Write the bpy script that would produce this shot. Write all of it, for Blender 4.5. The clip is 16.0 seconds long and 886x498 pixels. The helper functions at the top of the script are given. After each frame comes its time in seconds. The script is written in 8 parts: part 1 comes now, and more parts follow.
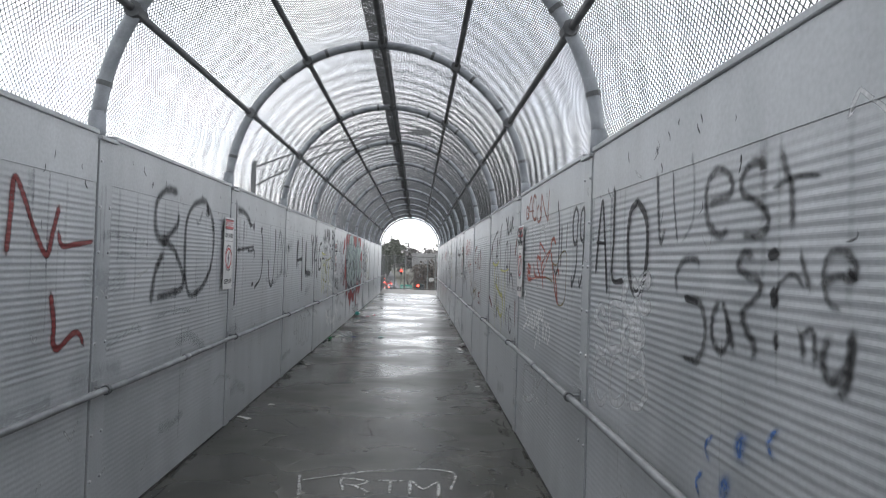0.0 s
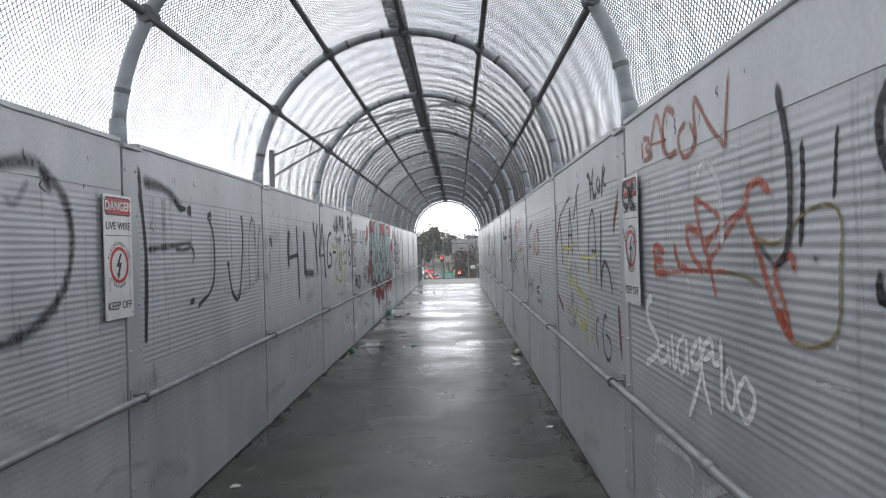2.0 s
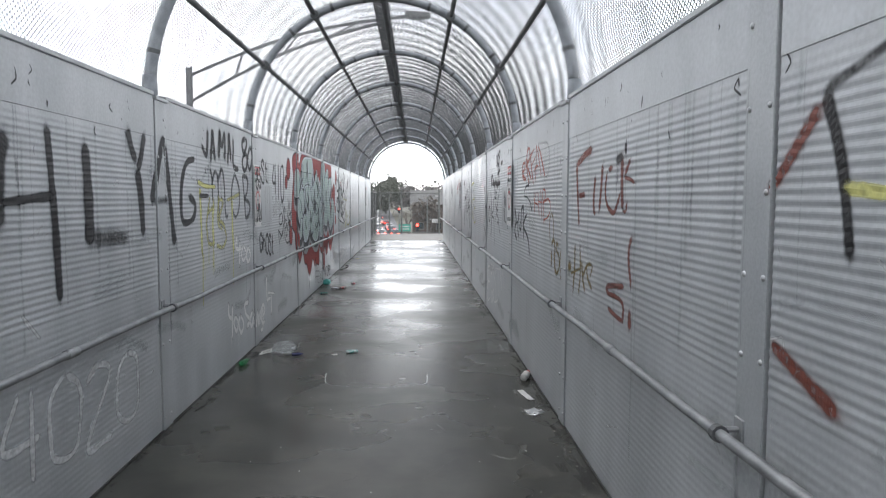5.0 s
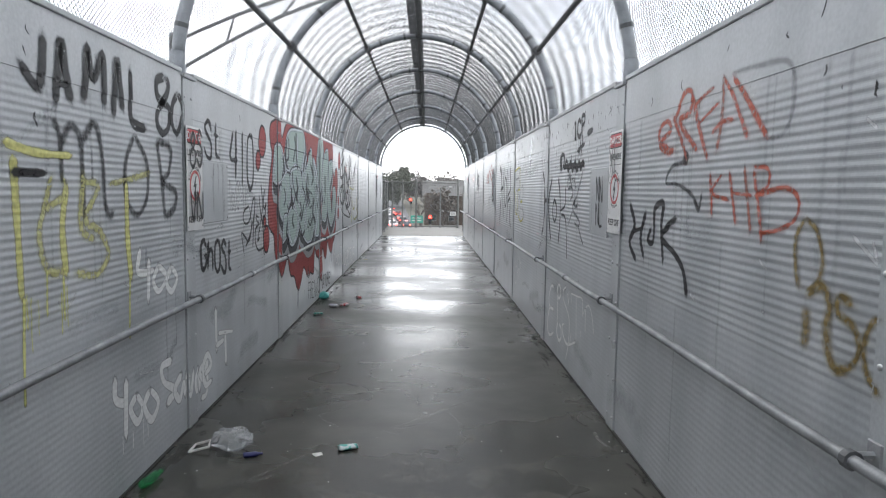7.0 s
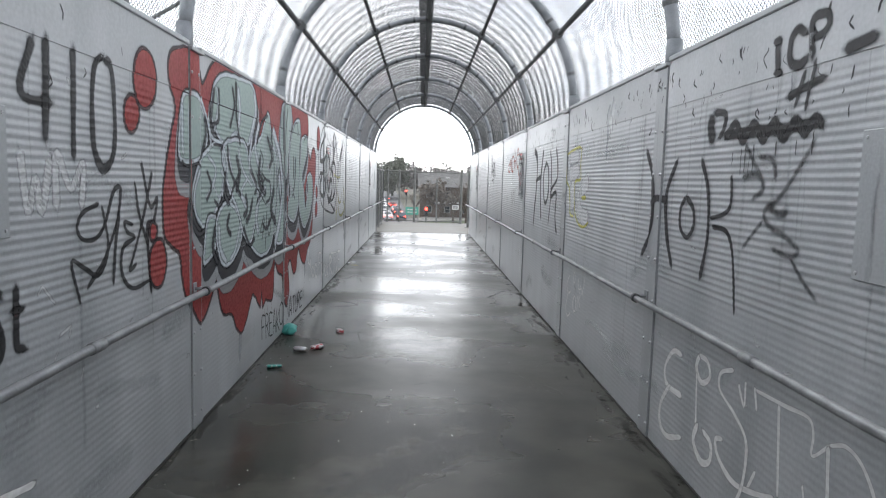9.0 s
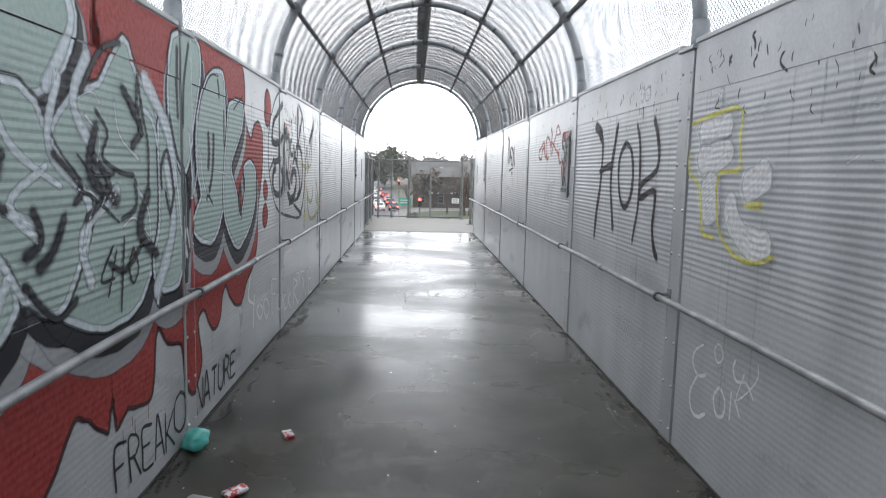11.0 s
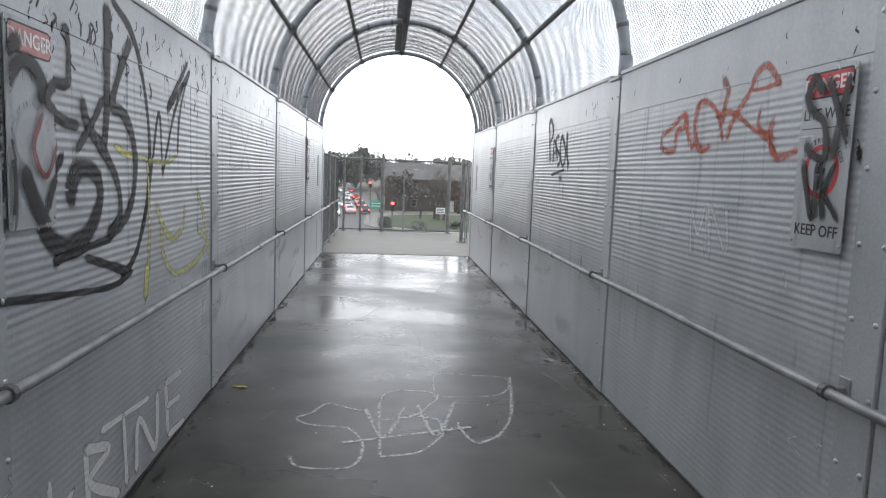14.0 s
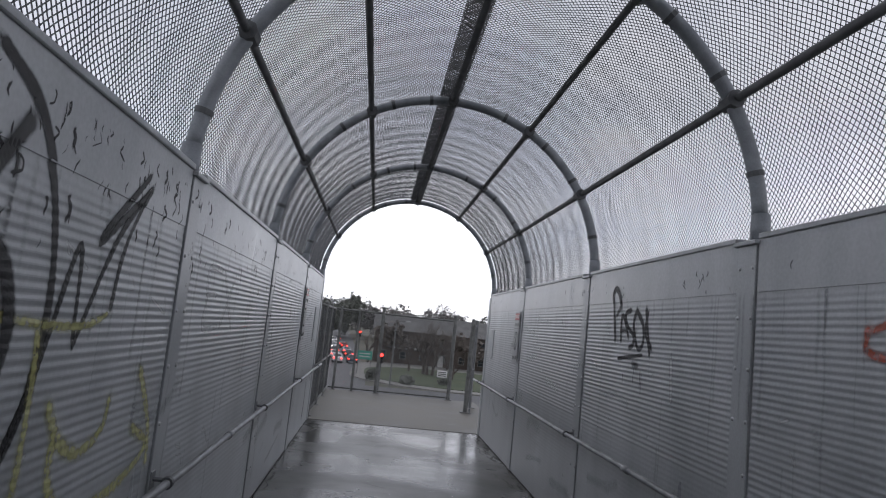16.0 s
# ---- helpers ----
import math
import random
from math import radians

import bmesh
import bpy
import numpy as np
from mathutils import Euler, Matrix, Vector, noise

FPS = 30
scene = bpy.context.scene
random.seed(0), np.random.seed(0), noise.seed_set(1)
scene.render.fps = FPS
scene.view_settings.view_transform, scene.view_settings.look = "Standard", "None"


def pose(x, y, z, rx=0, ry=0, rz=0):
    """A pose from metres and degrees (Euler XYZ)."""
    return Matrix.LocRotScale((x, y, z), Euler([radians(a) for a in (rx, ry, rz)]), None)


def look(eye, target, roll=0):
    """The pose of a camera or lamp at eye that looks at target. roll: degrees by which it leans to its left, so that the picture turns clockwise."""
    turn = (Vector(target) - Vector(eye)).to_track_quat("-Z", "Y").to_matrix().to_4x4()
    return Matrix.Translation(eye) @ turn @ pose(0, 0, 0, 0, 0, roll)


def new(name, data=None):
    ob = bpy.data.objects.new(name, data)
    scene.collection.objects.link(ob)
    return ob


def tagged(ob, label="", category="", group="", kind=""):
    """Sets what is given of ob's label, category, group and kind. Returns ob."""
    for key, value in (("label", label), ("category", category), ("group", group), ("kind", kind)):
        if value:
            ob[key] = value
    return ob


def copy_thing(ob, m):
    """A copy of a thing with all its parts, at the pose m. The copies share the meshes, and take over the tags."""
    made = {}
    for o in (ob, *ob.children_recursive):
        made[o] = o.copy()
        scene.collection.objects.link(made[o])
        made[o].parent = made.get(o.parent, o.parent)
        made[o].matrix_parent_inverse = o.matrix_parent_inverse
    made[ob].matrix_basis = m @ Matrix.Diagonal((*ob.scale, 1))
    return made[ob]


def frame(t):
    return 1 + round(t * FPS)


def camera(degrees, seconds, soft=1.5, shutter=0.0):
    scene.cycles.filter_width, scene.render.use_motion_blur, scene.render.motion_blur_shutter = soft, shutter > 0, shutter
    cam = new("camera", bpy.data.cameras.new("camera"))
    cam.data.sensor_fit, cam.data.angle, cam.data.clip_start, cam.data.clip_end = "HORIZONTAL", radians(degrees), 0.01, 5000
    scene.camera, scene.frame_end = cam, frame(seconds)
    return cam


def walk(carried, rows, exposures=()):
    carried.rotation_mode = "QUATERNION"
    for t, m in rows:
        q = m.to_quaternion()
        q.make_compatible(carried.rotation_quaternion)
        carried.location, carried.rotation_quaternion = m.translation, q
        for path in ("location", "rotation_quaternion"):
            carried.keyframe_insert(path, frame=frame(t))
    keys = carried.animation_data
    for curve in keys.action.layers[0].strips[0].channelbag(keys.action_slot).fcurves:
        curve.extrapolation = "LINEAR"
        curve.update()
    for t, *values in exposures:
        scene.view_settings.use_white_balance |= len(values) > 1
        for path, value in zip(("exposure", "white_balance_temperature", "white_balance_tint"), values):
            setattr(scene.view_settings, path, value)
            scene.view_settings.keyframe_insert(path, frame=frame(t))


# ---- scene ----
cam = camera(67.04, 16.0, 1.15)
PATH = [
    (0, 0.405, 0.043, 1.637, 91.09, -1.72, -2.17),
    (0.5, 0.497, 0.713, 1.643, 91.30, -1.65, -0.55),
    (1, 0.486, 1.397, 1.643, 90.01, -0.80, 0.18),
    (1.5, 0.520, 2.084, 1.644, 90.51, 1.44, -0.19),
    (2, 0.466, 2.819, 1.653, 89.89, 1.67, 1.29),
    (2.5, 0.510, 3.577, 1.641, 88.50, 1.22, 1.20),
    (3, 0.465, 4.321, 1.629, 87.74, 0.54, -0.34),
    (3.5, 0.453, 5.058, 1.605, 87.72, 0.44, -2.09),
    (3.7, 0.459, 5.339, 1.611, 87.46, 0.32, -2.15),
    (5.8, 0.235, 8.453, 1.611, 85.16, -0.44, -2.14),
    (6, 0.209, 8.752, 1.601, 85.03, -0.52, -1.50),
    (6.5, 0.154, 9.456, 1.587, 84.43, -0.86, -0.85),
    (7, 0.144, 10.207, 1.586, 84.94, -0.80, -1.34),
    (7.5, 0.106, 10.907, 1.562, 85.07, -0.60, -2.06),
    (8, 0.069, 11.652, 1.554, 85.21, -0.85, -2.93),
    (8.5, 0.014, 12.379, 1.561, 85.10, -1.71, -3.32),
    (9, -0.040, 13.173, 1.556, 84.21, -1.61, -1.78),
    (9.2, -0.062, 13.501, 1.552, 83.95, -1.60, -2.07),
    (11.3, -0.139, 16.560, 1.576, 83.05, -1.32, -2.55),
    (11.5, -0.144, 16.873, 1.588, 82.81, -1.35, -2.78),
    (12, -0.131, 17.626, 1.596, 82.65, -1.29, -3.32),
    (12.5, -0.170, 18.378, 1.590, 83.42, -1.93, -4.73),
    (13, -0.162, 19.123, 1.583, 83.22, -2.76, -4.80),
    (13.5, -0.222, 19.805, 1.572, 83.60, -2.55, -4.80),
    (14, -0.219, 20.482, 1.559, 83.61, -2.14, -4.80),
    (14.5, -0.260, 21.123, 1.568, 87.17, -1.84, -4.08),
    (14.8, -0.294, 21.515, 1.577, 88.64, -1.52, -4.70),
    (15, -0.298, 21.653, 1.602, 89.82, -1.84, -4.91),
    (15.1, -0.305, 21.762, 1.633, 90.37, -1.52, -5.10),
    (15.3, -0.359, 21.850, 1.650, 92.16, -4.29, -6.24),
    (15.5, -0.421, 21.876, 1.664, 94.35, -7.90, -7.11),
    (15.7, -0.424, 21.890, 1.700, 95.31, -8.09, -6.16),
    (16, -0.470, 21.950, 1.680, 96.75, -5.97, -5.70),
]
EXPOSURES = [(0, 0.48, 6450, 10), (3, 0.55, 6450, 10), (6, 0.82, 6450, 10), (9, 0.82, 6450, 10), (11.5, 0.88, 6450, 10), (12.5, 0.75, 6450, 10), (13.5, 0.62, 6450, 10), (14.5, 0.45, 6400, 10), (15, 0.04, 6400, 11), (15.5, -0.48, 6280, 14), (16, -0.72, 6250, 15)]
walk(cam, [(t, pose(*row)) for t, *row in PATH], EXPOSURES)

W, P, H, Y0 = 2.8, 2.661, 2.295, 3.885   # clear width, bay length, wall height, first seam
K0, K1 = -4, 11                          # first and last arch
END = Y0 + K1 * P
GROUND = -6.0
RAIL_Z, RAIL_X = 0.860, W / 2 - 0.079

# ---- world and light ----
world = bpy.data.worlds.new("overcast_sky")
world.use_nodes = True
scene.world = world
wn, wl = world.node_tree.nodes, world.node_tree.links
bg = wn["Background"]
sky = wn.new("ShaderNodeTexSky")
sky.sky_type = "NISHITA"
sky.sun_disc = False
sky.sun_elevation, sky.sun_rotation = radians(50), radians(-19)
sky_dim = wn.new("ShaderNodeMix")
sky_dim.data_type, sky_dim.blend_type = "RGBA", "MULTIPLY"
sky_dim.inputs[0].default_value = 1.0
sky_dim.inputs[7].default_value = (0.06, 0.06, 0.06, 1)
wl.new(sky.outputs[0], sky_dim.inputs[6])
wtc, cloud = wn.new("ShaderNodeTexCoord"), wn.new("ShaderNodeTexNoise")
cloud.inputs["Scale"].default_value, cloud.inputs["Detail"].default_value = 3.0, 6.0
wmap = wn.new("ShaderNodeMapping")
wmap.inputs["Scale"].default_value = (1.0, 1.0, 2.6)
wl.new(wtc.outputs["Generated"], wmap.inputs[0])
wl.new(wmap.outputs[0], cloud.inputs["Vector"])
cramp = wn.new("ShaderNodeValToRGB")
cramp.color_ramp.elements[0].position, cramp.color_ramp.elements[0].color = 0.32, (0.80, 0.84, 0.92, 1)
cramp.color_ramp.elements[1].position, cramp.color_ramp.elements[1].color = 0.62, (1.10, 1.10, 1.10, 1)
wl.new(cloud.outputs[0], cramp.inputs[0])
wmix = wn.new("ShaderNodeMix")
wmix.data_type = "RGBA"
wmix.inputs[0].default_value = 0.88
wl.new(sky_dim.outputs[2], wmix.inputs[6])
wsep, lum = wn.new("ShaderNodeSeparateXYZ"), wn.new("ShaderNodeValToRGB")
wl.new(wtc.outputs["Generated"], wsep.inputs[0])
wl.new(wsep.outputs[2], lum.inputs[0])
# brightness of a thin overcast: glowing horizon, duller belt, bright overhead
lum.color_ramp.interpolation = "EASE"
for i, (at, v) in enumerate(((0.0, 0.82), (0.14, 0.64), (0.36, 0.34), (0.62, 0.36), (1.0, 0.44))):
    e = lum.color_ramp.elements[i] if i < 2 else lum.color_ramp.elements.new(at)
    e.position, e.color = at, (v, v, v, 1)
lift_up = wn.new("ShaderNodeMix")
lift_up.data_type, lift_up.blend_type, lift_up.clamp_result = "RGBA", "MULTIPLY", False
lift_up.inputs[0].default_value = 1.0
wl.new(cramp.outputs[0], lift_up.inputs[6])
wl.new(lum.outputs[0], lift_up.inputs[7])
wl.new(lift_up.outputs[2], wmix.inputs[7])
wl.new(wmix.outputs[2], bg.inputs[0])
bg.inputs[1].default_value = 3.6
sun = new("sun", bpy.data.lights.new("sun", "SUN"))
sun.data.energy, sun.data.angle, sun.data.color = 0.7, radians(30), (1.0, 0.97, 0.93)
sun.matrix_world = look((-16, 66, 60), (0, 20, 0))


# ---- materials ----
def rgba(c):
    return (c[0], c[1], c[2], 1)


def shade(name, a, b, rough=0.5, metal=0.0, scale=6.0, fine=90.0, bump=0.15, stretch=(1, 1, 1), rough_var=0.12, spec=0.5, per_object=0.0, lo=0.35, hi=0.65, tint=None):
    """Two colours mixed by coarse and fine noise, with bump and uneven gloss."""
    m = bpy.data.materials.new(name)
    m.use_nodes = True
    n, l = m.node_tree.nodes, m.node_tree.links
    p = n["Principled BSDF"]
    geo, mp = n.new("ShaderNodeNewGeometry"), n.new("ShaderNodeMapping")
    mp.inputs["Scale"].default_value = stretch
    l.new(geo.outputs["Position"], mp.inputs[0])
    big, small = n.new("ShaderNodeTexNoise"), n.new("ShaderNodeTexNoise")
    big.inputs["Scale"].default_value, big.inputs["Detail"].default_value = scale, 5
    small.inputs["Scale"].default_value, small.inputs["Detail"].default_value = fine, 3
    l.new(mp.outputs[0], big.inputs["Vector"])
    l.new(geo.outputs["Position"], small.inputs["Vector"])
    ramp = n.new("ShaderNodeValToRGB")
    ramp.color_ramp.elements[0].position, ramp.color_ramp.elements[0].color = lo, rgba(a)
    ramp.color_ramp.elements[1].position, ramp.color_ramp.elements[1].color = hi, rgba(b)
    l.new(big.outputs[0], ramp.inputs[0])
    grain = n.new("ShaderNodeMapRange")
    grain.inputs[3].default_value, grain.inputs[4].default_value = 0.82, 1.18
    l.new(small.outputs[0], grain.inputs[0])
    mul = n.new("ShaderNodeMix")
    mul.data_type, mul.blend_type = "RGBA", "MULTIPLY"
    mul.inputs[0].default_value = 1.0
    l.new(ramp.outputs[0], mul.inputs[6])
    l.new(grain.outputs[0], mul.inputs[7])
    colour = mul.outputs[2]
    if per_object:
        info, mr = n.new("ShaderNodeObjectInfo"), n.new("ShaderNodeMapRange")
        mr.inputs[3].default_value, mr.inputs[4].default_value = 1 - per_object, 1 + per_object
        l.new(info.outputs["Random"], mr.inputs[0])
        mul2 = n.new("ShaderNodeMix")
        mul2.data_type, mul2.blend_type = "RGBA", "MULTIPLY"
        mul2.inputs[0].default_value = 1.0
        l.new(colour, mul2.inputs[6])
        l.new(mr.outputs[0], mul2.inputs[7])
        colour = mul2.outputs[2]
    l.new(colour, p.inputs["Base Color"])
    rr = n.new("ShaderNodeMapRange")
    rr.inputs[3].default_value, rr.inputs[4].default_value = max(0.02, rough - rough_var), min(1, rough + rough_var)
    l.new(big.outputs[0], rr.inputs[0])
    l.new(rr.outputs[0], p.inputs["Roughness"])
    p.inputs["Metallic"].default_value = metal
    p.inputs["Specular IOR Level"].default_value = spec
    if bump:
        bp = n.new("ShaderNodeBump")
        bp.inputs["Strength"].default_value, bp.inputs["Distance"].default_value = bump, 0.004
        l.new(small.outputs[0], bp.inputs["Height"])
        l.new(bp.outputs[0], p.inputs["Normal"])
    return m


def paint(name, colour, cover=0.95, edge=0.35, patchy=0.3):
    """Spray paint: thins out towards the rim of the stroke, patchy over the ribs."""
    m = bpy.data.materials.new(name)
    m.use_nodes = True
    n, l = m.node_tree.nodes, m.node_tree.links
    p = n["Principled BSDF"]
    p.inputs["Base Color"].default_value = rgba(colour)
    p.inputs["Roughness"].default_value = 0.55
    at, geo, nz = n.new("ShaderNodeAttribute"), n.new("ShaderNodeNewGeometry"), n.new("ShaderNodeTexNoise")
    at.attribute_name = "rim"
    nz.inputs["Scale"].default_value, nz.inputs["Detail"].default_value = 38, 4
    l.new(geo.outputs["Position"], nz.inputs["Vector"])
    mr = n.new("ShaderNodeMapRange")
    mr.interpolation_type = "SMOOTHSTEP"
    mr.inputs[1].default_value, mr.inputs[2].default_value, mr.inputs[4].default_value = 0.02, edge, cover
    l.new(at.outputs["Fac"], mr.inputs[0])
    pr = n.new("ShaderNodeMapRange")
    pr.inputs[1].default_value, pr.inputs[2].default_value, pr.inputs[3].default_value = 0.3, 0.6, 1 - patchy
    l.new(nz.outputs[0], pr.inputs[0])
    mu = n.new("ShaderNodeMath")
    mu.operation = "MULTIPLY"
    l.new(mr.outputs[0], mu.inputs[0])
    l.new(pr.outputs[0], mu.inputs[1])
    l.new(mu.outputs[0], p.inputs["Alpha"])
    return m


def plain(name, colour, rough=0.5, metal=0.0, emit=0.0, spec=0.5):
    m = bpy.data.materials.new(name)
    m.use_nodes = True
    p = m.node_tree.nodes["Principled BSDF"]
    p.inputs["Base Color"].default_value = rgba(colour)
    p.inputs["Roughness"].default_value, p.inputs["Metallic"].default_value = rough, metal
    p.inputs["Specular IOR Level"].default_value = spec
    if emit:
        p.inputs["Emission Color"].default_value, p.inputs["Emission Strength"].default_value = rgba(colour), emit
    return m


def clear_plastic(name, colour):
    m = plain(name, colour, 0.12)
    p = m.node_tree.nodes["Principled BSDF"]
    p.inputs["Transmission Weight"].default_value, p.inputs["IOR"].default_value = 0.75, 1.2
    return m


M_WALL = shade("painted_steel", (0.330, 0.347, 0.360), (0.458, 0.475, 0.490), 0.34, 0.0, 2.1, 55, 0.10, (1, 1, 0.3), 0.16, 0.62, 0.06)
M_PLATE = shade("cover_steel", (0.335, 0.352, 0.364), (0.430, 0.448, 0.460), 0.36, 0.0, 3.0, 80, 0.10, (1, 1, 0.3), 0.1, 0.5, 0.05)
M_BACK = shade("dark_backing", (0.03, 0.03, 0.03), (0.06, 0.06, 0.06), 0.8)
M_BOLT = shade("zinc_bolt", (0.42, 0.43, 0.44), (0.62, 0.63, 0.64), 0.35, 0.7, 40, 200, 0.1)
M_HOOP = shade("galvanised_pipe", (0.22, 0.24, 0.26), (0.33, 0.35, 0.375), 0.48, 0.25, 9, 120, 0.15)
M_PURLIN = shade("dull_pipe", (0.09, 0.095, 0.10), (0.16, 0.165, 0.17), 0.6, 0.2, 9, 120, 0.15)
M_RAIL = shade("galvanised_rail", (0.20, 0.208, 0.216), (0.34, 0.35, 0.36), 0.45, 0.3, 7, 140, 0.2)
M_WIRE = shade("zinc_wire", (0.075, 0.08, 0.085), (0.14, 0.147, 0.153), 0.55, 0.3, 20, 200, 0)
M_LANDING = shade("dry_concrete", (0.082, 0.078, 0.067), (0.132, 0.126, 0.11), 0.6, 0, 1.3, 60, 0.25, rough_var=0.25)
M_CURB = shade("concrete_edge", (0.13, 0.127, 0.118), (0.20, 0.195, 0.18), 0.8, 0, 2, 60, 0.3)
M_FENCE = shade("weathered_fence_pipe", (0.085, 0.088, 0.085), (0.15, 0.153, 0.148), 0.6, 0.2, 8, 120, 0.2)
M_ASPHALT = shade("wet_asphalt", (0.040, 0.042, 0.045), (0.075, 0.077, 0.08), 0.7, 0, 0.25, 8, 0.2, rough_var=0.2)
M_GRASS = shade("winter_grass", (0.028, 0.045, 0.016), (0.055, 0.066, 0.030), 0.95, 0, 0.3, 9, 0.3)
M_EARTH = shade("scrub_ground", (0.06, 0.06, 0.04), (0.12, 0.11, 0.085), 0.95, 0, 0.05, 2, 0.3)
M_BRICK = shade("brown_brick", (0.052, 0.042, 0.036), (0.092, 0.074, 0.063), 0.9, 0, 0.4, 9, 0.3)
M_ROOF = shade("grey_roof", (0.085, 0.084, 0.082), (0.13, 0.128, 0.125), 0.9, 0, 0.5, 8, 0.2)
M_WHITE = shade("white_trim", (0.34, 0.34, 0.33), (0.46, 0.46, 0.45), 0.7, 0, 2, 30, 0.1)
M_BARK = shade("grey_bark", (0.045, 0.038, 0.032), (0.095, 0.08, 0.068), 0.9, 0, 3, 30, 0.3)
M_TWIG = shade("winter_twigs", (0.085, 0.072, 0.062), (0.15, 0.13, 0.112), 0.95, 0, 0.2, 4, 0)
# lighter than the near twigs: distance haze is mixed into this colour
M_WOODS = shade("hazed_winter_woods", (0.15, 0.145, 0.138), (0.22, 0.213, 0.205), 0.95, 0, 0.2, 4, 0)
M_DIM = shade("grey_window_frame", (0.13, 0.13, 0.125), (0.22, 0.22, 0.215), 0.7, 0, 2, 30, 0.1)
# leaf green paled and greyed, with the haze of distance put into it
M_LEAF = shade("hazed_evergreen_leaves", (0.11, 0.118, 0.10), (0.17, 0.176, 0.155), 0.9, 0, 0.3, 5, 0)
M_GLASS = plain("dark_glass", (0.03, 0.035, 0.04), 0.08, 0, 0, 0.8)
M_TYRE = plain("tyre_rubber", (0.02, 0.02, 0.02), 0.8)
M_RIM = plain("alloy_rim", (0.4, 0.4, 0.41), 0.35, 0.8)
M_LAMP_RED = plain("red_signal_light", (1.0, 0.05, 0.03), 0.4, 0, 9.0)
M_LAMP_WHITE = plain("white_headlight", (1.0, 0.97, 0.9), 0.4, 0, 6.0)
M_BLACK = plain("black_enamel", (0.02, 0.02, 0.02), 0.5)
M_SIGN_WHITE = shade("sign_white", (0.60, 0.60, 0.59), (0.72, 0.72, 0.71), 0.38, 0, 6, 70, 0.05)
M_SIGN_RED = shade("sign_red", (0.42, 0.03, 0.035), (0.52, 0.05, 0.05), 0.4, 0, 8, 70, 0.05)
M_FADED = shade("faded_sign_red", (0.42, 0.16, 0.16), (0.52, 0.26, 0.25), 0.5, 0, 14, 90, 0.05)
M_SIGN_GREEN = plain("sign_green", (0.02, 0.22, 0.16), 0.4)
M_PAINTED = shade("greyed_print", (0.15, 0.155, 0.16), (0.22, 0.225, 0.23), 0.5)
M_INK = plain("sign_black", (0.02, 0.02, 0.022), 0.5)
PAINTS = {
    "black": paint("black_spray", (0.018, 0.018, 0.02), 0.95, 0.55, 0.18),
    "soft": paint("faded_black_spray", (0.03, 0.03, 0.033), 0.72, 0.9, 0.35),
    "grey": paint("thin_black_spray", (0.035, 0.035, 0.038), 0.78, 0.8, 0.35),
    "faint": paint("faint_black_spray", (0.06, 0.06, 0.065), 0.38, 0.9, 0.4),
    "red": paint("dark_red_spray", (0.20, 0.022, 0.02), 0.9, 0.6, 0.25),
    "rust": paint("rust_spray", (0.33, 0.10, 0.06), 0.75, 0.7, 0.4),
    "orange": paint("orange_red_spray", (0.50, 0.10, 0.05), 0.72, 0.7, 0.45),
    "brown": paint("red_brown_spray", (0.20, 0.05, 0.032), 0.85, 0.6, 0.3),
    "ochre": paint("ochre_spray", (0.24, 0.17, 0.05), 0.75, 0.8, 0.35),
    "yellow": paint("pale_yellow_spray", (0.66, 0.64, 0.22), 0.92, 0.6, 0.35),
    "straw": paint("faded_yellow_brush", (0.62, 0.60, 0.24), 0.7, 0.8, 0.65),
    "white": paint("white_marker", (0.80, 0.80, 0.79), 0.97, 0.4, 0.12),
    "dust": paint("faint_white_chalk", (0.72, 0.73, 0.74), 0.80, 0.65, 0.4),
    "chalk": paint("floor_chalk", (0.62, 0.63, 0.62), 0.60, 0.9, 0.85),
    "block": paint("white_block_spray", (0.74, 0.75, 0.76), 0.85, 0.3, 0.3),
    "lemon": paint("lemon_outline_spray", (0.66, 0.62, 0.12), 0.75, 0.35, 0.4),
    "fill": paint("grey_green_spray", (0.32, 0.41, 0.38), 0.97, 0.9, 0.12),
    "crimson": paint("crimson_spray", (0.36, 0.048, 0.045), 0.9, 0.9, 0.3),
    "ink": paint("outline_spray", (0.015, 0.016, 0.022), 0.98, 0.9, 0.05),
    "ice": paint("ice_blue_spray", (0.60, 0.66, 0.70), 0.9, 0.8, 0.25),
    "bare": paint("overlooked_wall_paint", (0.33, 0.345, 0.36), 0.96, 0.9, 0.08),
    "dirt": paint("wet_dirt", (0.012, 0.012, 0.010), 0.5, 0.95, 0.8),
    "grime": paint("grime", (0.05, 0.05, 0.048), 0.2, 0.9, 0.6),
    "buff": paint("rubbed_paint", (0.52, 0.54, 0.56), 0.22, 0.9, 0.7),
    "smear": paint("dry_smear", (0.45, 0.45, 0.42), 0.2, 0.9, 0.85),
    "blue": paint("blue_splash", (0.05, 0.16, 0.45), 0.7, 0.8, 0.5),
}


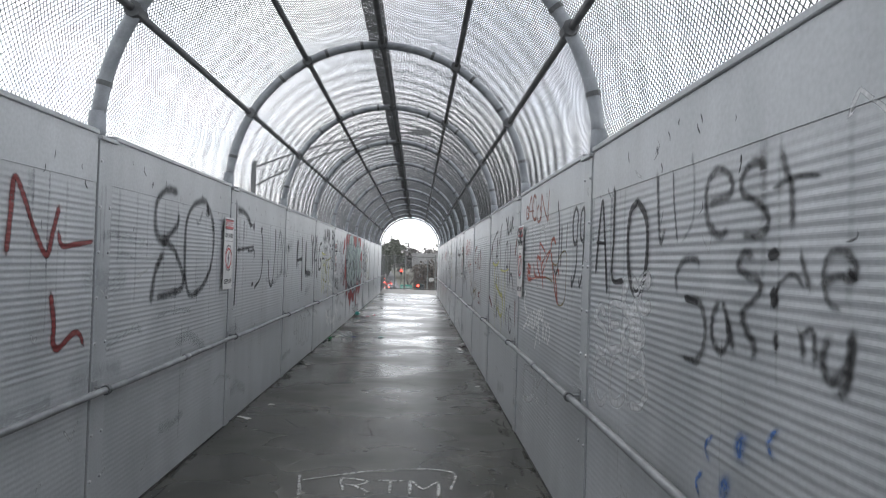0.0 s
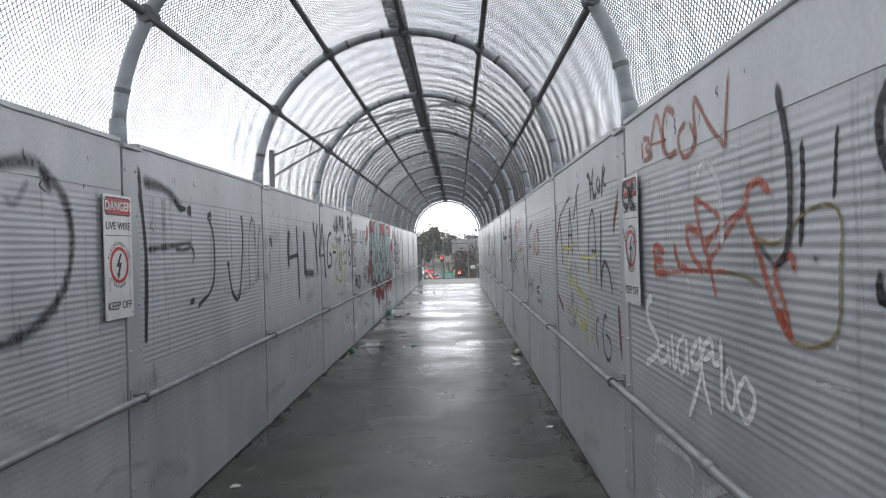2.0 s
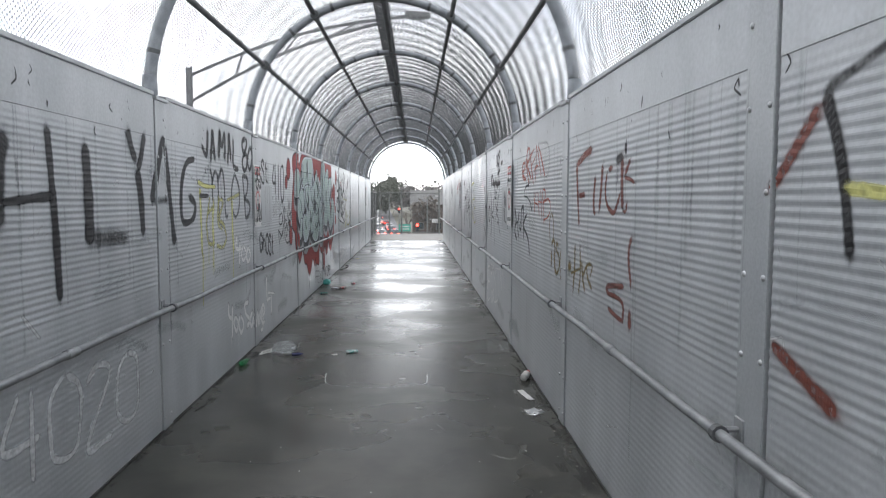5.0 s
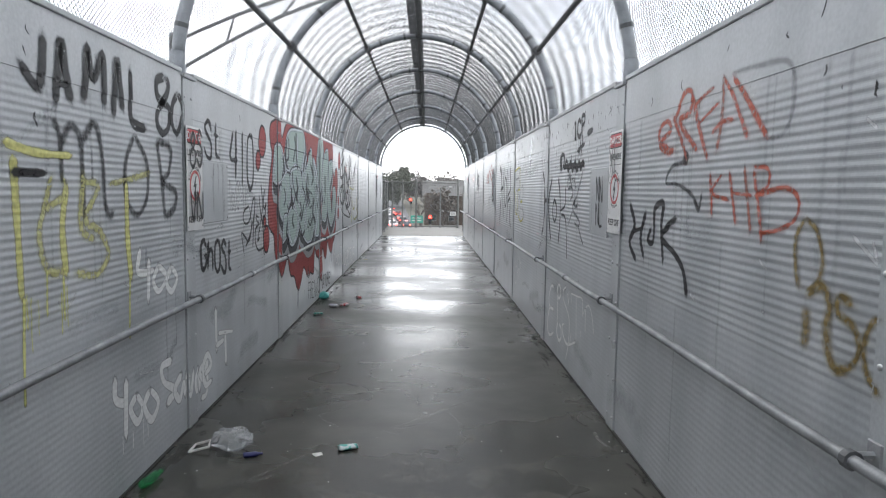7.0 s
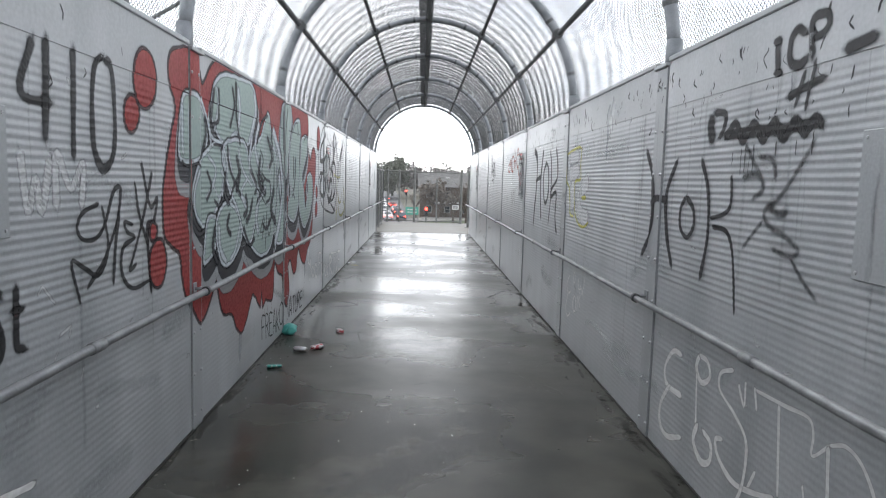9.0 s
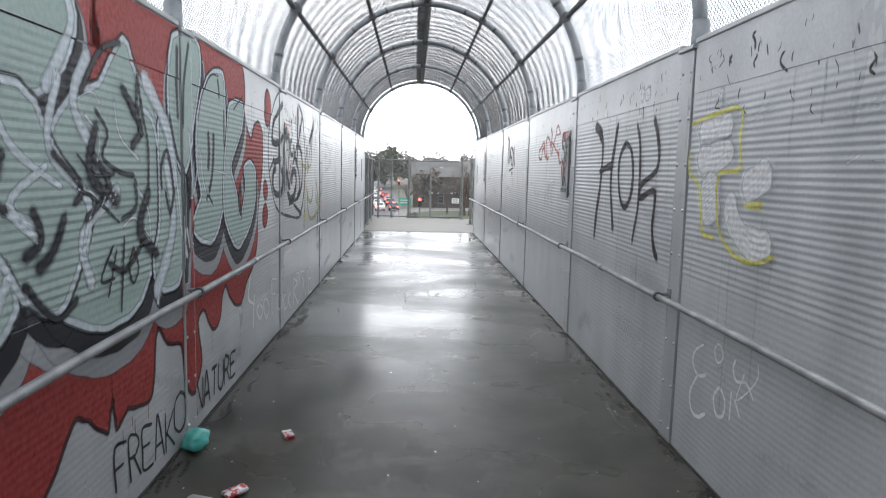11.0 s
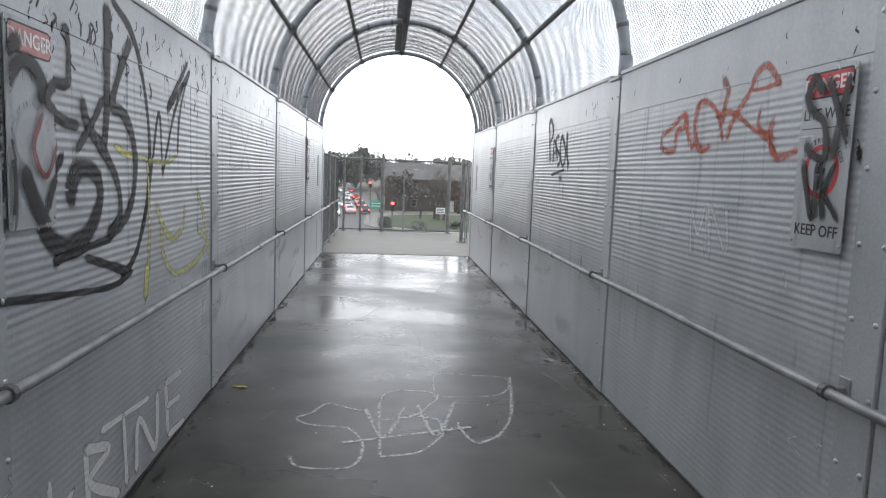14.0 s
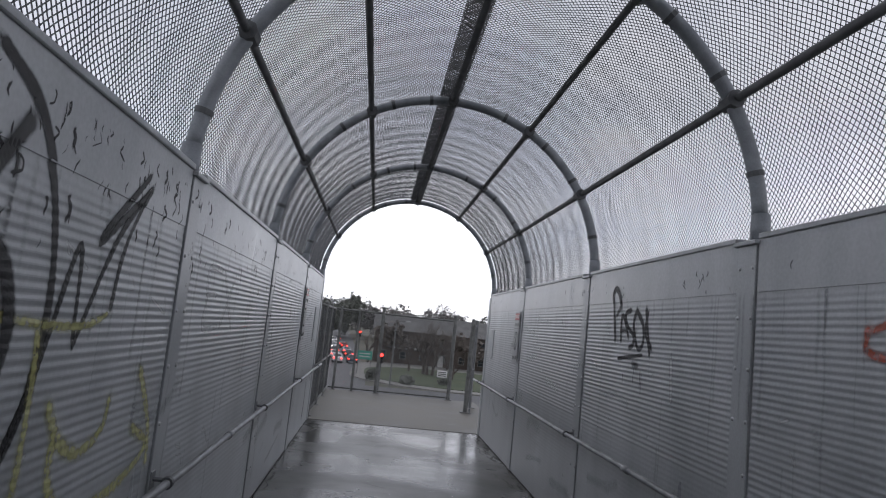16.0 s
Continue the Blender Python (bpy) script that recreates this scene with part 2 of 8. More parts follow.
def wet_floor():
    """Concrete with a water film: dark, patchy, mirror-like where the film is whole."""
    m = bpy.data.materials.new("wet_concrete")
    m.use_nodes = True
    n, l = m.node_tree.nodes, m.node_tree.links
    p = n["Principled BSDF"]
    geo, mp = n.new("ShaderNodeNewGeometry"), n.new("ShaderNodeMapping")
    mp.inputs["Scale"].default_value = (0.75, 1.0, 1)
    l.new(geo.outputs["Position"], mp.inputs[0])
    film, stain, grit = (n.new("ShaderNodeTexNoise") for _ in range(3))
    for t, s, d in ((film, 0.85, 4), (stain, 2.6, 7), (grit, 160, 3)):
        t.inputs["Scale"].default_value, t.inputs["Detail"].default_value = s, d
    l.new(mp.outputs[0], film.inputs["Vector"])
    l.new(geo.outputs["Position"], stain.inputs["Vector"])
    l.new(geo.outputs["Position"], grit.inputs["Vector"])
    r = n.new("ShaderNodeValToRGB")
    r.color_ramp.elements[0].position, r.color_ramp.elements[0].color = 0.34, (0.027, 0.0275, 0.022, 1)
    r.color_ramp.elements[1].position, r.color_ramp.elements[1].color = 0.66, (0.062, 0.061, 0.051, 1)
    l.new(stain.outputs[0], r.inputs[0])
    g = n.new("ShaderNodeMapRange")
    g.inputs[3].default_value, g.inputs[4].default_value = 0.75, 1.25
    l.new(grit.outputs[0], g.inputs[0])
    mul = n.new("ShaderNodeMix")
    mul.data_type, mul.blend_type = "RGBA", "MULTIPLY"
    mul.inputs[0].default_value = 1
    l.new(r.outputs[0], mul.inputs[6])
    l.new(g.outputs[0], mul.inputs[7])
    l.new(mul.outputs[2], p.inputs["Base Color"])
    rr = n.new("ShaderNodeMapRange")
    rr.inputs[1].default_value, rr.inputs[2].default_value = 0.36, 0.64
    rr.inputs[3].default_value, rr.inputs[4].default_value = 0.17, 0.38
    l.new(film.outputs[0], rr.inputs[0])
    l.new(rr.outputs[0], p.inputs["Roughness"])
    p.inputs["Specular IOR Level"].default_value = 0.42
    add = n.new("ShaderNodeMath")
    add.operation = "MULTIPLY_ADD"
    add.inputs[1].default_value = 0.12
    l.new(grit.outputs[0], add.inputs[0])
    l.new(stain.outputs[0], add.inputs[2])
    b = n.new("ShaderNodeBump")
    b.inputs["Strength"].default_value, b.inputs["Distance"].default_value = 0.10, 0.02
    l.new(add.outputs[0], b.inputs["Height"])
    l.new(b.outputs[0], p.inputs["Normal"])
    return m


M_FLOOR = wet_floor()


# ---- mesh helpers ----
def mesh_of(name, verts, faces, material, smooth=False):
    me = bpy.data.meshes.new(name)
    me.from_pydata([tuple(v) for v in verts], [], [tuple(f) for f in faces])
    me.materials.append(material)
    if smooth:
        for poly in me.polygons:
            poly.use_smooth = True
    me.update()
    return me


def part(name, geo, material, parent=None, label="", smooth=False):
    """One mesh object; geo is (verts, faces) or a finished mesh."""
    me = geo if isinstance(geo, bpy.types.Mesh) else mesh_of(name, geo[0], geo[1], material, smooth)
    ob = new(name, me)
    if parent is not None:
        ob.parent = parent
    return tagged(ob, label=label)


def thing(name, label, category, at=(0, 0, 0), group="", kind="", rz=0):
    ob = new(name)
    ob.matrix_basis = pose(*at, 0, 0, rz)
    return tagged(ob, label, category, group, kind)


def cuboid(x0, x1, y0, y1, z0, z1, b=0.0):
    """A box, its upright or long edges cut by b."""
    if not b:
        v = [(x, y, z) for x in (x0, x1) for y in (y0, y1) for z in (z0, z1)]
        return v, [(0, 1, 3, 2), (4, 6, 7, 5), (0, 4, 5, 1), (2, 3, 7, 6), (0, 2, 6, 4), (1, 5, 7, 3)]
    bm = bmesh.new()
    bmesh.ops.create_cube(bm, size=1, matrix=Matrix.Translation(((x0 + x1) / 2, (y0 + y1) / 2, (z0 + z1) / 2)) @ Matrix.Diagonal((x1 - x0, y1 - y0, z1 - z0, 1)))
    bmesh.ops.bevel(bm, geom=bm.edges[:], offset=b, segments=1, affect="EDGES")
    out = from_bm(bm)
    return out


def from_bm(bm):
    bm.verts.index_update()
    out = [tuple(v.co) for v in bm.verts], [tuple(v.index for v in f.verts) for f in bm.faces]
    bm.free()
    return out


def join(*geos):
    verts, faces = [], []
    for v, f in geos:
        n = len(verts)
        verts += list(v)
        faces += [tuple(i + n for i in q) for q in f]
    return verts, faces


def moved(geo, m):
    return [tuple(m @ Vector(v)) for v in geo[0]], geo[1]


def tube(path, r, n=8, cap=True):
    """A pipe along a path; r is one radius or one a point."""
    pts = [Vector(p) for p in path]
    rs = r if isinstance(r, (list, tuple)) else [r] * len(pts)
    verts, faces, up = [], [], None
    for i, p in enumerate(pts):
        d = (pts[min(i + 1, len(pts) - 1)] - pts[max(i - 1, 0)]).normalized()
        if up is None:
            up = d.orthogonal().normalized()
        up = (up - d * up.dot(d)).normalized()
        side = d.cross(up)
        verts += [p + (up * math.cos(2 * math.pi * j / n) + side * math.sin(2 * math.pi * j / n)) * rs[i] for j in range(n)]
    for i in range(len(pts) - 1):
        faces += [(i * n + j, i * n + (j + 1) % n, (i + 1) * n + (j + 1) % n, (i + 1) * n + j) for j in range(n)]
    if cap:
        faces += [tuple(range(n))[::-1], tuple(range((len(pts) - 1) * n, len(pts) * n))]
    return verts, faces


def lathe(profile, n=14):
    """A turned body from (radius, z) rows."""
    verts, faces = [], []
    for r, z in profile:
        verts += [(r * math.cos(2 * math.pi * j / n), r * math.sin(2 * math.pi * j / n), z) for j in range(n)]
    for i in range(len(profile) - 1):
        faces += [(i * n + j, i * n + (j + 1) % n, (i + 1) * n + (j + 1) % n, (i + 1) * n + j) for j in range(n)]
    return verts, faces


# ---- the shape of the wall sheets ----
RIB = 0.032


def rib_height(z):
    """How far the sheet stands out into the passage at height z."""
    z = np.asarray(z, float)
    a = np.where(z > 1.02, 0.0024, 0.0007) * np.clip((2.02 - z) / 0.10, 0, 1) * np.clip((z - 0.03) / 0.04, 0, 1)
    return a * (0.5 + 0.5 * np.sin(2 * math.pi * z / RIB))


FLAT_PLATES = []      # side, y0, y1, z0, z1, standing out by


def surface(side, y, z):
    """The same with cover plates, top bands and boards."""
    y, z = np.asarray(y, float), np.asarray(z, float)
    d = rib_height(z)
    d = np.where(z > 2.02, 0.004, d)
    u = (y - Y0) % P
    d = np.where((u < 0.135) | (u > P - 0.04), 0.010, d)
    for s, a, b, c, e, out in FLAT_PLATES:
        if s == side:
            d = np.where((y > a) & (y < b) & (z > c) & (z < e), out, d)
    return d


# ---- floor, walls ----
def build_floor():
    f = part("floor", cuboid(-W / 2 - 0.02, W / 2 + 0.02, Y0 + K0 * P, END, -0.22, 0), M_FLOOR)
    tagged(f, "dark wet concrete deck with puddled film of water", "floor", kind="structure")
    s = part("landing", cuboid(-W / 2 - 0.12, 2.05, END + 0.030, 38.05, -0.22, 0.006, 0.005), M_LANDING)
    tagged(s, "pale damp concrete landing slab beyond the covered way", "landing", kind="structure")
    j = part("trim_joint", cuboid(-W / 2 - 0.02, W / 2 + 0.02, END, END + 0.030, -0.22, -0.03), M_BACK)
    tagged(j, "dark open joint between deck and landing", "joint", kind="structure")

    # solid dark strips stand for the shade in the gap under the sheets
    for s_, nm in ((-1, "trim_left"), (1, "trim_right")):
        xa, xb = sorted((s_ * (W / 2 - 0.0005), s_ * (W / 2 - 0.010)))
        g = part(nm, cuboid(xa, xb, Y0 + K0 * P, END, 0.0, 0.011), M_BACK)
        tagged(g, "solid dark strip standing for the shaded gap and dirt line at the wall foot", "trim", kind="structure")


def build_walls():
    zs = np.unique(np.concatenate([np.arange(0.0, 2.03, RIB / 6), [2.03, H - 0.004]]))
    for side, s in (("L", -1), ("R", 1)):
        root = part("wall_left" if s < 0 else "wall_right", cuboid(min(s * (W / 2 + 0.022), s * (W / 2 + 0.06)), max(s * (W / 2 + 0.022), s * (W / 2 + 0.06)), Y0 + K0 * P, END, -0.15, H - 0.01), M_BACK)
        tagged(root, "grey ribbed steel wall with graffiti and bolted cover plates", "wall", kind="structure")
        out = rib_height(zs)
        L0, L1 = 0.137, P - 0.046
        v = [(s * (W / 2 - d), y, z) for z, d in zip(zs, out) for y in (L0, L1)] + [(s * (W / 2 + 0.02), y, z) for z in (0, H - 0.004) for y in (L0, L1)]
        n = len(zs)
        f = [(2 * i, 2 * i + 1, 2 * i + 3, 2 * i + 2) for i in range(n - 1)]
        f += [(0, 2 * n, 2 * n + 1, 1), (2 * n - 2, 2 * n - 1, 2 * n + 3, 2 * n + 2), tuple(range(0, 2 * n, 2)) + (2 * n + 2, 2 * n), tuple(range(1, 2 * n, 2)) + (2 * n + 3, 2 * n + 1)]
        panel = mesh_of("ribbed_panel", v, f, M_WALL)
        xa, xb = sorted((s * (W / 2 + 0.001), s * (W / 2 - 0.004)))
        band = mesh_of("top_band", *cuboid(xa, xb, L0 + 0.002, L1 - 0.002, 2.02, H - 0.006, 0.0015), M_WALL)
        xa, xb = sorted((s * (W / 2 + 0.02), s * (W / 2 - 0.010)))
        plate = mesh_of("cover_plate", *cuboid(xa, xb, -0.035, 0.135, 0.0, H - 0.03, 0.003), M_PLATE)
        xa, xb = sorted((s * (W / 2 + 0.02), s * (W / 2 - 0.030)))
        lip = mesh_of("plate_lip", *cuboid(xa, xb, -0.055, 0.155, H - 0.03, H - 0.008, 0.003), M_PLATE)
        xa, xb = sorted((s * (W / 2 + 0.06), s * (W / 2 - 0.016)))
        cap = mesh_of("wall_cap", *cuboid(xa, xb, 0.158, P - 0.057, H - 0.006, H + 0.022, 0.004), M_PLATE)
        prof = [(0.0001, 0.0075), (0.006, 0.0070), (0.0095, 0.0045), (0.0105, 0.0)]
        bv, bf = lathe(prof, 8)
        bolt = mesh_of("bolt", [(s * (W / 2 - 0.010) - s * z, x, y) for x, y, z in bv], bf, M_BOLT, True)
        for k in range(K0, K1):
            for me, nm in ((panel, "ribbed_panel"), (band, "top_band"), (cap, "wall_cap")):
                part(nm, me, None, root).location = (0, Y0 + k * P, 0)
            for me, nm in ((plate, "cover_plate"), (lip, "plate_lip")):
                part(nm, me, None, root).location = (0, Y0 + k * P, 0)
            for i in range(9):
                for dy in (-0.012, 0.106):
                    if random.random() > 0.05:
                        part("bolt", bolt, None, root).location = (0, Y0 + k * P + dy + random.uniform(-.002, .002), 0.09 + 0.257 * i)
        part("end_plate", plate, None, root).location = (0, END - 0.10, 0)


# ---- arches, purlins, mesh roof ----
RH = W / 2 + 0.045        # arch centre line
RM = RH + 0.055           # wire mesh


def arc(r, a0, a1, n, y=0.0, z=0.0):
    return [(r * math.cos(a0 + (a1 - a0) * i / n), y, z + r * math.sin(a0 + (a1 - a0) * i / n)) for i in range(n + 1)]


def build_roof():
    hoop = thing("arch_hoop", "grey galvanised pipe arch with banded joints over the walkway", "arch", (0, Y0 + K0 * P + 0.03, H), "arches over the walkway")
    part("pipe", tube(arc(RH, 0.07, math.pi - 0.07, 48), 0.040, 10), M_HOOP, hoop, smooth=True)
    for a in (0, math.pi):
        part("socket", tube([(RH * math.cos(a), 0, -0.02), (RH * math.cos(a), 0, 0.07), (RH * math.cos(a), 0, 0.14)], [0.05, 0.05, 0.047], 10), M_HOOP, hoop, smooth=True)
    for deg in (14, 36, 52, 70, 98, 112, 132, 150, 168):
        a = radians(deg)
        part("band", tube(arc(RH, a - 0.010, a + 0.010, 2), 0.046, 10), M_PURLIN, hoop)
    for deg in (30, 60, 90, 120, 150):
        a = radians(deg)
        part("clamp", tube([(RH * math.cos(a), -0.055, RH * math.sin(a)), (RH * math.cos(a), 0.055, RH * math.sin(a))], 0.05, 8), M_PURLIN, hoop)
    for k in range(K0 + 1, K1 + 1):
        copy_thing(hoop, pose(0, Y0 + k * P + (0.03 if k < K1 else -0.045), H))
    ya, yb = Y0 + K0 * P - 0.05, END + 0.02
    for deg in (30, 60, 90, 120, 150):
        a = radians(deg)
        r = RH + 0.014
        q = part("purlin", tube([(r * math.cos(a), y, H + r * math.sin(a)) for y in np.linspace(ya, yb, 31)], 0.024 if deg != 90 else 0.027, 8), M_PURLIN, smooth=True)
        tagged(q, "dark straight pipe running along the roof arches", "pipe", "roof pipes")

    def wires(a0, a1, r_cyl, pitch, r, jitter=0.0):
        s0, s1 = r_cyl * a0, r_cyl * a1
        n = max(2, int((s1 - s0) / 0.075))
        s = np.linspace(s0, s1, n + 1)
        V, F = [], []
        base = 0
        for sign in (1, -1):
            for c in np.arange(ya - (s1 - s0), yb + (s1 - s0), pitch):
                c = c + random.uniform(-jitter, jitter)
                y = c + sign * (s - s0)
                keep = (y > ya) & (y < yb)
                if keep.sum() < 2:
                    continue
                ss, yy = s[keep], y[keep]
                a = ss / r_cyl
                nx, nz = np.cos(a), np.sin(a)
                rr = r_cyl + sign * 0.003 + 0.0030 * np.sin(yy * 19.0 + 1.6 * np.sin(yy * 2.1)) + 0.0015 * np.sin(yy * 7 + a * 5)
                pt = np.stack([rr * nx, yy, H + rr * nz], 1)
                nrm = np.stack([nx, 0 * nx, nz], 1)
                tan = np.stack([-nz, sign * np.ones_like(nx), nx], 1) / math.sqrt(2)
                bi = np.cross(tan, nrm)
                ring = np.stack([pt + nrm * r, pt - nrm * r * 0.5 + bi * r * 0.87, pt - nrm * r * 0.5 - bi * r * 0.87], 1).reshape(-1, 3)
                m = len(ss)
                i = np.arange(m - 1)[:, None] * 3 + base
                for j in range(3):
                    F.append(np.concatenate([i + j, i + (j + 1) % 3, i + (j + 1) % 3 + 3, i + j + 3], 1))
                V.append(ring)
                base += m * 3
        V, F = np.concatenate(V), np.concatenate(F)
        me = bpy.data.meshes.new("wire_mesh")
        me.vertices.add(len(V))
        me.vertices.foreach_set("co", V.astype(np.float32).ravel())
        me.loops.add(F.size)
        me.loops.foreach_set("vertex_index", F.astype(np.int32).ravel())
        me.polygons.add(len(F))
        me.polygons.foreach_set("loop_start", np.arange(0, F.size, 4, dtype=np.int32))
        me.update(calc_edges=True)
        me.materials.append(M_WIRE)
        return me

    tagged(new("chain_link_roof", wires(0.0, math.pi, RM, 0.035, 0.00275)), "grey chain-link wire mesh bent over the arches", "wire mesh", kind="stuff")
    tagged(new("mesh_overlap_strip", wires(radians(88), radians(95), RM - 0.02, 0.024, 0.0036, 0.012)), "dark doubled strip of chain-link along the crown", "wire mesh", kind="stuff")


def build_handrails():
    for s in (-1, 1):
        rail = thing("handrail", "dull galvanised pipe handrail bracketed to the wall", "handrail", (0, 0, 0), "handrails")
        x = s * RAIL_X
        path = [(x, Y0 + K0 * P, RAIL_Z), (x, END + 0.55, RAIL_Z)] if s < 0 else [(x, Y0 + K0 * P, RAIL_Z), (x, END + 0.45, RAIL_Z)]
        ys = np.linspace(path[0][1], path[1][1], 60)
        part("pipe", tube([(x, y, RAIL_Z + 0.004 * math.sin(y * 2.4)) for y in ys], 0.0195, 10), M_RAIL, rail, smooth=True)
        arm = join(tube([(s * (W / 2 + 0.0), 0, RAIL_Z + 0.012), (x + s * 0.012, 0, RAIL_Z + 0.012)], 0.011, 6), cuboid(min(s * (W / 2 - 0.0), s * (W / 2 - 0.016)), max(s * (W / 2 - 0.0), s * (W / 2 - 0.016)), -0.03, 0.03, RAIL_Z - 0.03, RAIL_Z + 0.05, 0.003))
        ring = tube([(x, -0.014, RAIL_Z), (x, 0.014, RAIL_Z)], 0.029, 10)
        arm_me, ring_me = mesh_of("bracket_arm", *arm, M_RAIL), mesh_of("clamp_ring", *ring, M_PURLIN)
        for k in range(K0, K1 + 1):
            y = Y0 + k * P + 0.05 + 0.05 * s if k < K1 else END - 0.12
            b = part("bracket_arm", arm_me, None, rail)
            b.location = (0, y, 0)
            part("clamp_ring", ring_me, None, b)
        for y in np.arange(Y0 + K0 * P + 1.3, END, 2 * P):
            part("sleeve", tube([(x, y - 0.05, RAIL_Z), (x, y + 0.05, RAIL_Z)], 0.0245, 10), M_RAIL, rail, smooth=True)


build_floor()
build_walls()
build_roof()
build_handrails()


# ---- landing fence ----
def build_fence():
    fence = thing("chain_link_fence", "weathered grey chain-link fence with pipe posts round the landing", "fence", (0, 0, 0))

    def post(x, y, h, r=0.038, flange=False):
        p = part("post", tube([(x, y, -0.02), (x, y, h - 0.03), (x, y, h)], [r, r, r * 0.6], 9), M_FENCE, fence, smooth=False)
        part("cap", lathe([(r * 1.15, -0.012), (r * 1.15, 0.02), (r * 0.6, 0.045), (0.001, 0.055)], 9), M_FENCE, p).location = (x, y, h)
        part("foot", cuboid(x - r * 2, x + r * 2, y - r * 2, y + r * 2, -0.006, 0.016, 0.004), M_FENCE, p)

    def rail(a, b, r=0.021):
        part("rail", tube([a, b], r, 8), M_FENCE, fence, smooth=True)

    def mesh(x0, y0, x1, y1, z0, z1, pitch=0.055):
        """Diamond wire between two upright edges."""
        L = math.hypot(x1 - x0, y1 - y0)
        ux, uy = (x1 - x0) / L, (y1 - y0) / L
        geos, h = [], z1 - z0
        for sign in (1, -1):
            for c in np.arange(-h, L + h, pitch):
                pts = []
                lo, hi = (max(0, -c), min(h, L - c)) if sign > 0 else (max(0, c - L), min(h, c))
                if hi - lo < 0.03:
                    continue
                for v in (lo, hi):
                    u = c + sign * v
                    pts.append((x0 + ux * u - uy * 0.004 * sign, y0 + uy * u + ux * 0.004 * sign, z0 + v))
                geos.append(tube(pts, 0.0026, 3, False))
        tagged(part("wire_mesh", join(*geos), M_WIRE, fence), kind="stuff")

    post(-0.31, 38.0, 1.99, 0.042)
    post(1.42, 38.0, 1.97, 0.045)
    for x in (-1.30, -0.87):
        post(x, 38.0, 1.90, 0.032)
    rail((-0.31, 38, 1.87), (1.42, 38, 1.87))
    rail((-1.42, 38, 1.88), (-0.31, 38, 1.88))
    rail((-1.42, 38, 0.06), (1.42, 38, 0.06))
    mesh(-1.42, 38.01, 1.42, 38.01, 0.05, 1.87)
    for y, h in ((33.55, 1.93), (35.0, 1.92), (36.5, 1.93)):
        post(-1.44, y, h, 0.035)
    for z in (1.88, 0.80, 0.06):
        rail((-1.44, 33.4, z), (-1.44, 38, z))
    mesh(-1.45, 33.4, -1.45, 38.0, 0.05, 1.87)

    gate = thing("stair_gate", "grey tubular steel gate with upright bars at the stair head", "gate", (0, 0, 0))
    for x, y in ((1.55, 35.9), (1.78, 36.9)):
        part("gate_post", join(tube([(x, y, -0.006), (x, y, 1.93)], 0.045, 10), cuboid(x - 0.11, x + 0.11, y - 0.11, y + 0.11, -0.006, 0.02, 0.004)), M_FENCE, gate)
    for i in range(7):
        f = i / 6
        part("bar", tube([(1.60 + 0.16 * f, 35.62 + 1.2 * f, 0.02), (1.60 + 0.16 * f, 35.62 + 1.2 * f, 1.80)], 0.014, 6), M_PURLIN, gate)
    for z in (0.12, 0.9, 1.80):
        part("crossbar", tube([(1.58, 35.5, z), (1.78, 36.95, z)], 0.02, 8), M_PURLIN, gate)
    b = part("notice", cuboid(1.10, 1.34, 37.95, 37.962, 0.52, 0.68, 0.003), M_SIGN_WHITE)
    tagged(b, "small white rectangular notice wired to the fence", "notice")
    for z in (0.56, 0.60, 0.64):
        part("line_bar", cuboid(1.13, 1.31, 37.944, 37.949, z - 0.008, z + 0.008), M_INK, b)


build_fence()


# ---- warning signs ----
def letters(text, size, bold=0.0):
    """Flat lettering as mesh data, its middle at the origin."""
    cu = bpy.data.curves.new("lettering", "FONT")
    cu.body, cu.size, cu.align_x, cu.align_y, cu.offset, cu.extrude = text, size, "CENTER", "CENTER", bold, 0.0005
    cu.resolution_u = 3
    ob = bpy.data.objects.new("lettering", cu)
    scene.collection.objects.link(ob)
    bpy.context.view_layer.update()
    me = bpy.data.meshes.new_from_object(ob.evaluated_get(bpy.context.evaluated_depsgraph_get()))
    verts, faces = [tuple(v.co) for v in me.vertices], [tuple(p.vertices) for p in me.polygons]
    bpy.data.objects.remove(ob)
    return verts, faces


def rounded(w, h, r, d, n=5):
    """A rounded rectangle plate in x, y with thickness d in z."""
    pts = []
    for cx, cy, a0 in ((w / 2 - r, h / 2 - r, 0), (-w / 2 + r, h / 2 - r, 90), (-w / 2 + r, -h / 2 + r, 180), (w / 2 - r, -h / 2 + r, 270)):
        pts += [(cx + r * math.cos(radians(a0 + 90 * i / n)), cy + r * math.sin(radians(a0 + 90 * i / n))) for i in range(n + 1)]
    m = len(pts)
    v = [(x, y, 0) for x, y in pts] + [(x, y, d) for x, y in pts]
    f = [tuple(range(m))[::-1], tuple(range(m, 2 * m))] + [(i, (i + 1) % m, m + (i + 1) % m, m + i) for i in range(m)]
    return v, f


def ring(r0, r1, z, n=36, squash=1.0):
    v = [(r * math.cos(2 * math.pi * i / n), squash * r * math.sin(2 * math.pi * i / n), z) for r in (r0, r1) for i in range(n)]
    return v, [(i, (i + 1) % n, n + (i + 1) % n, n + i) for i in range(n)]


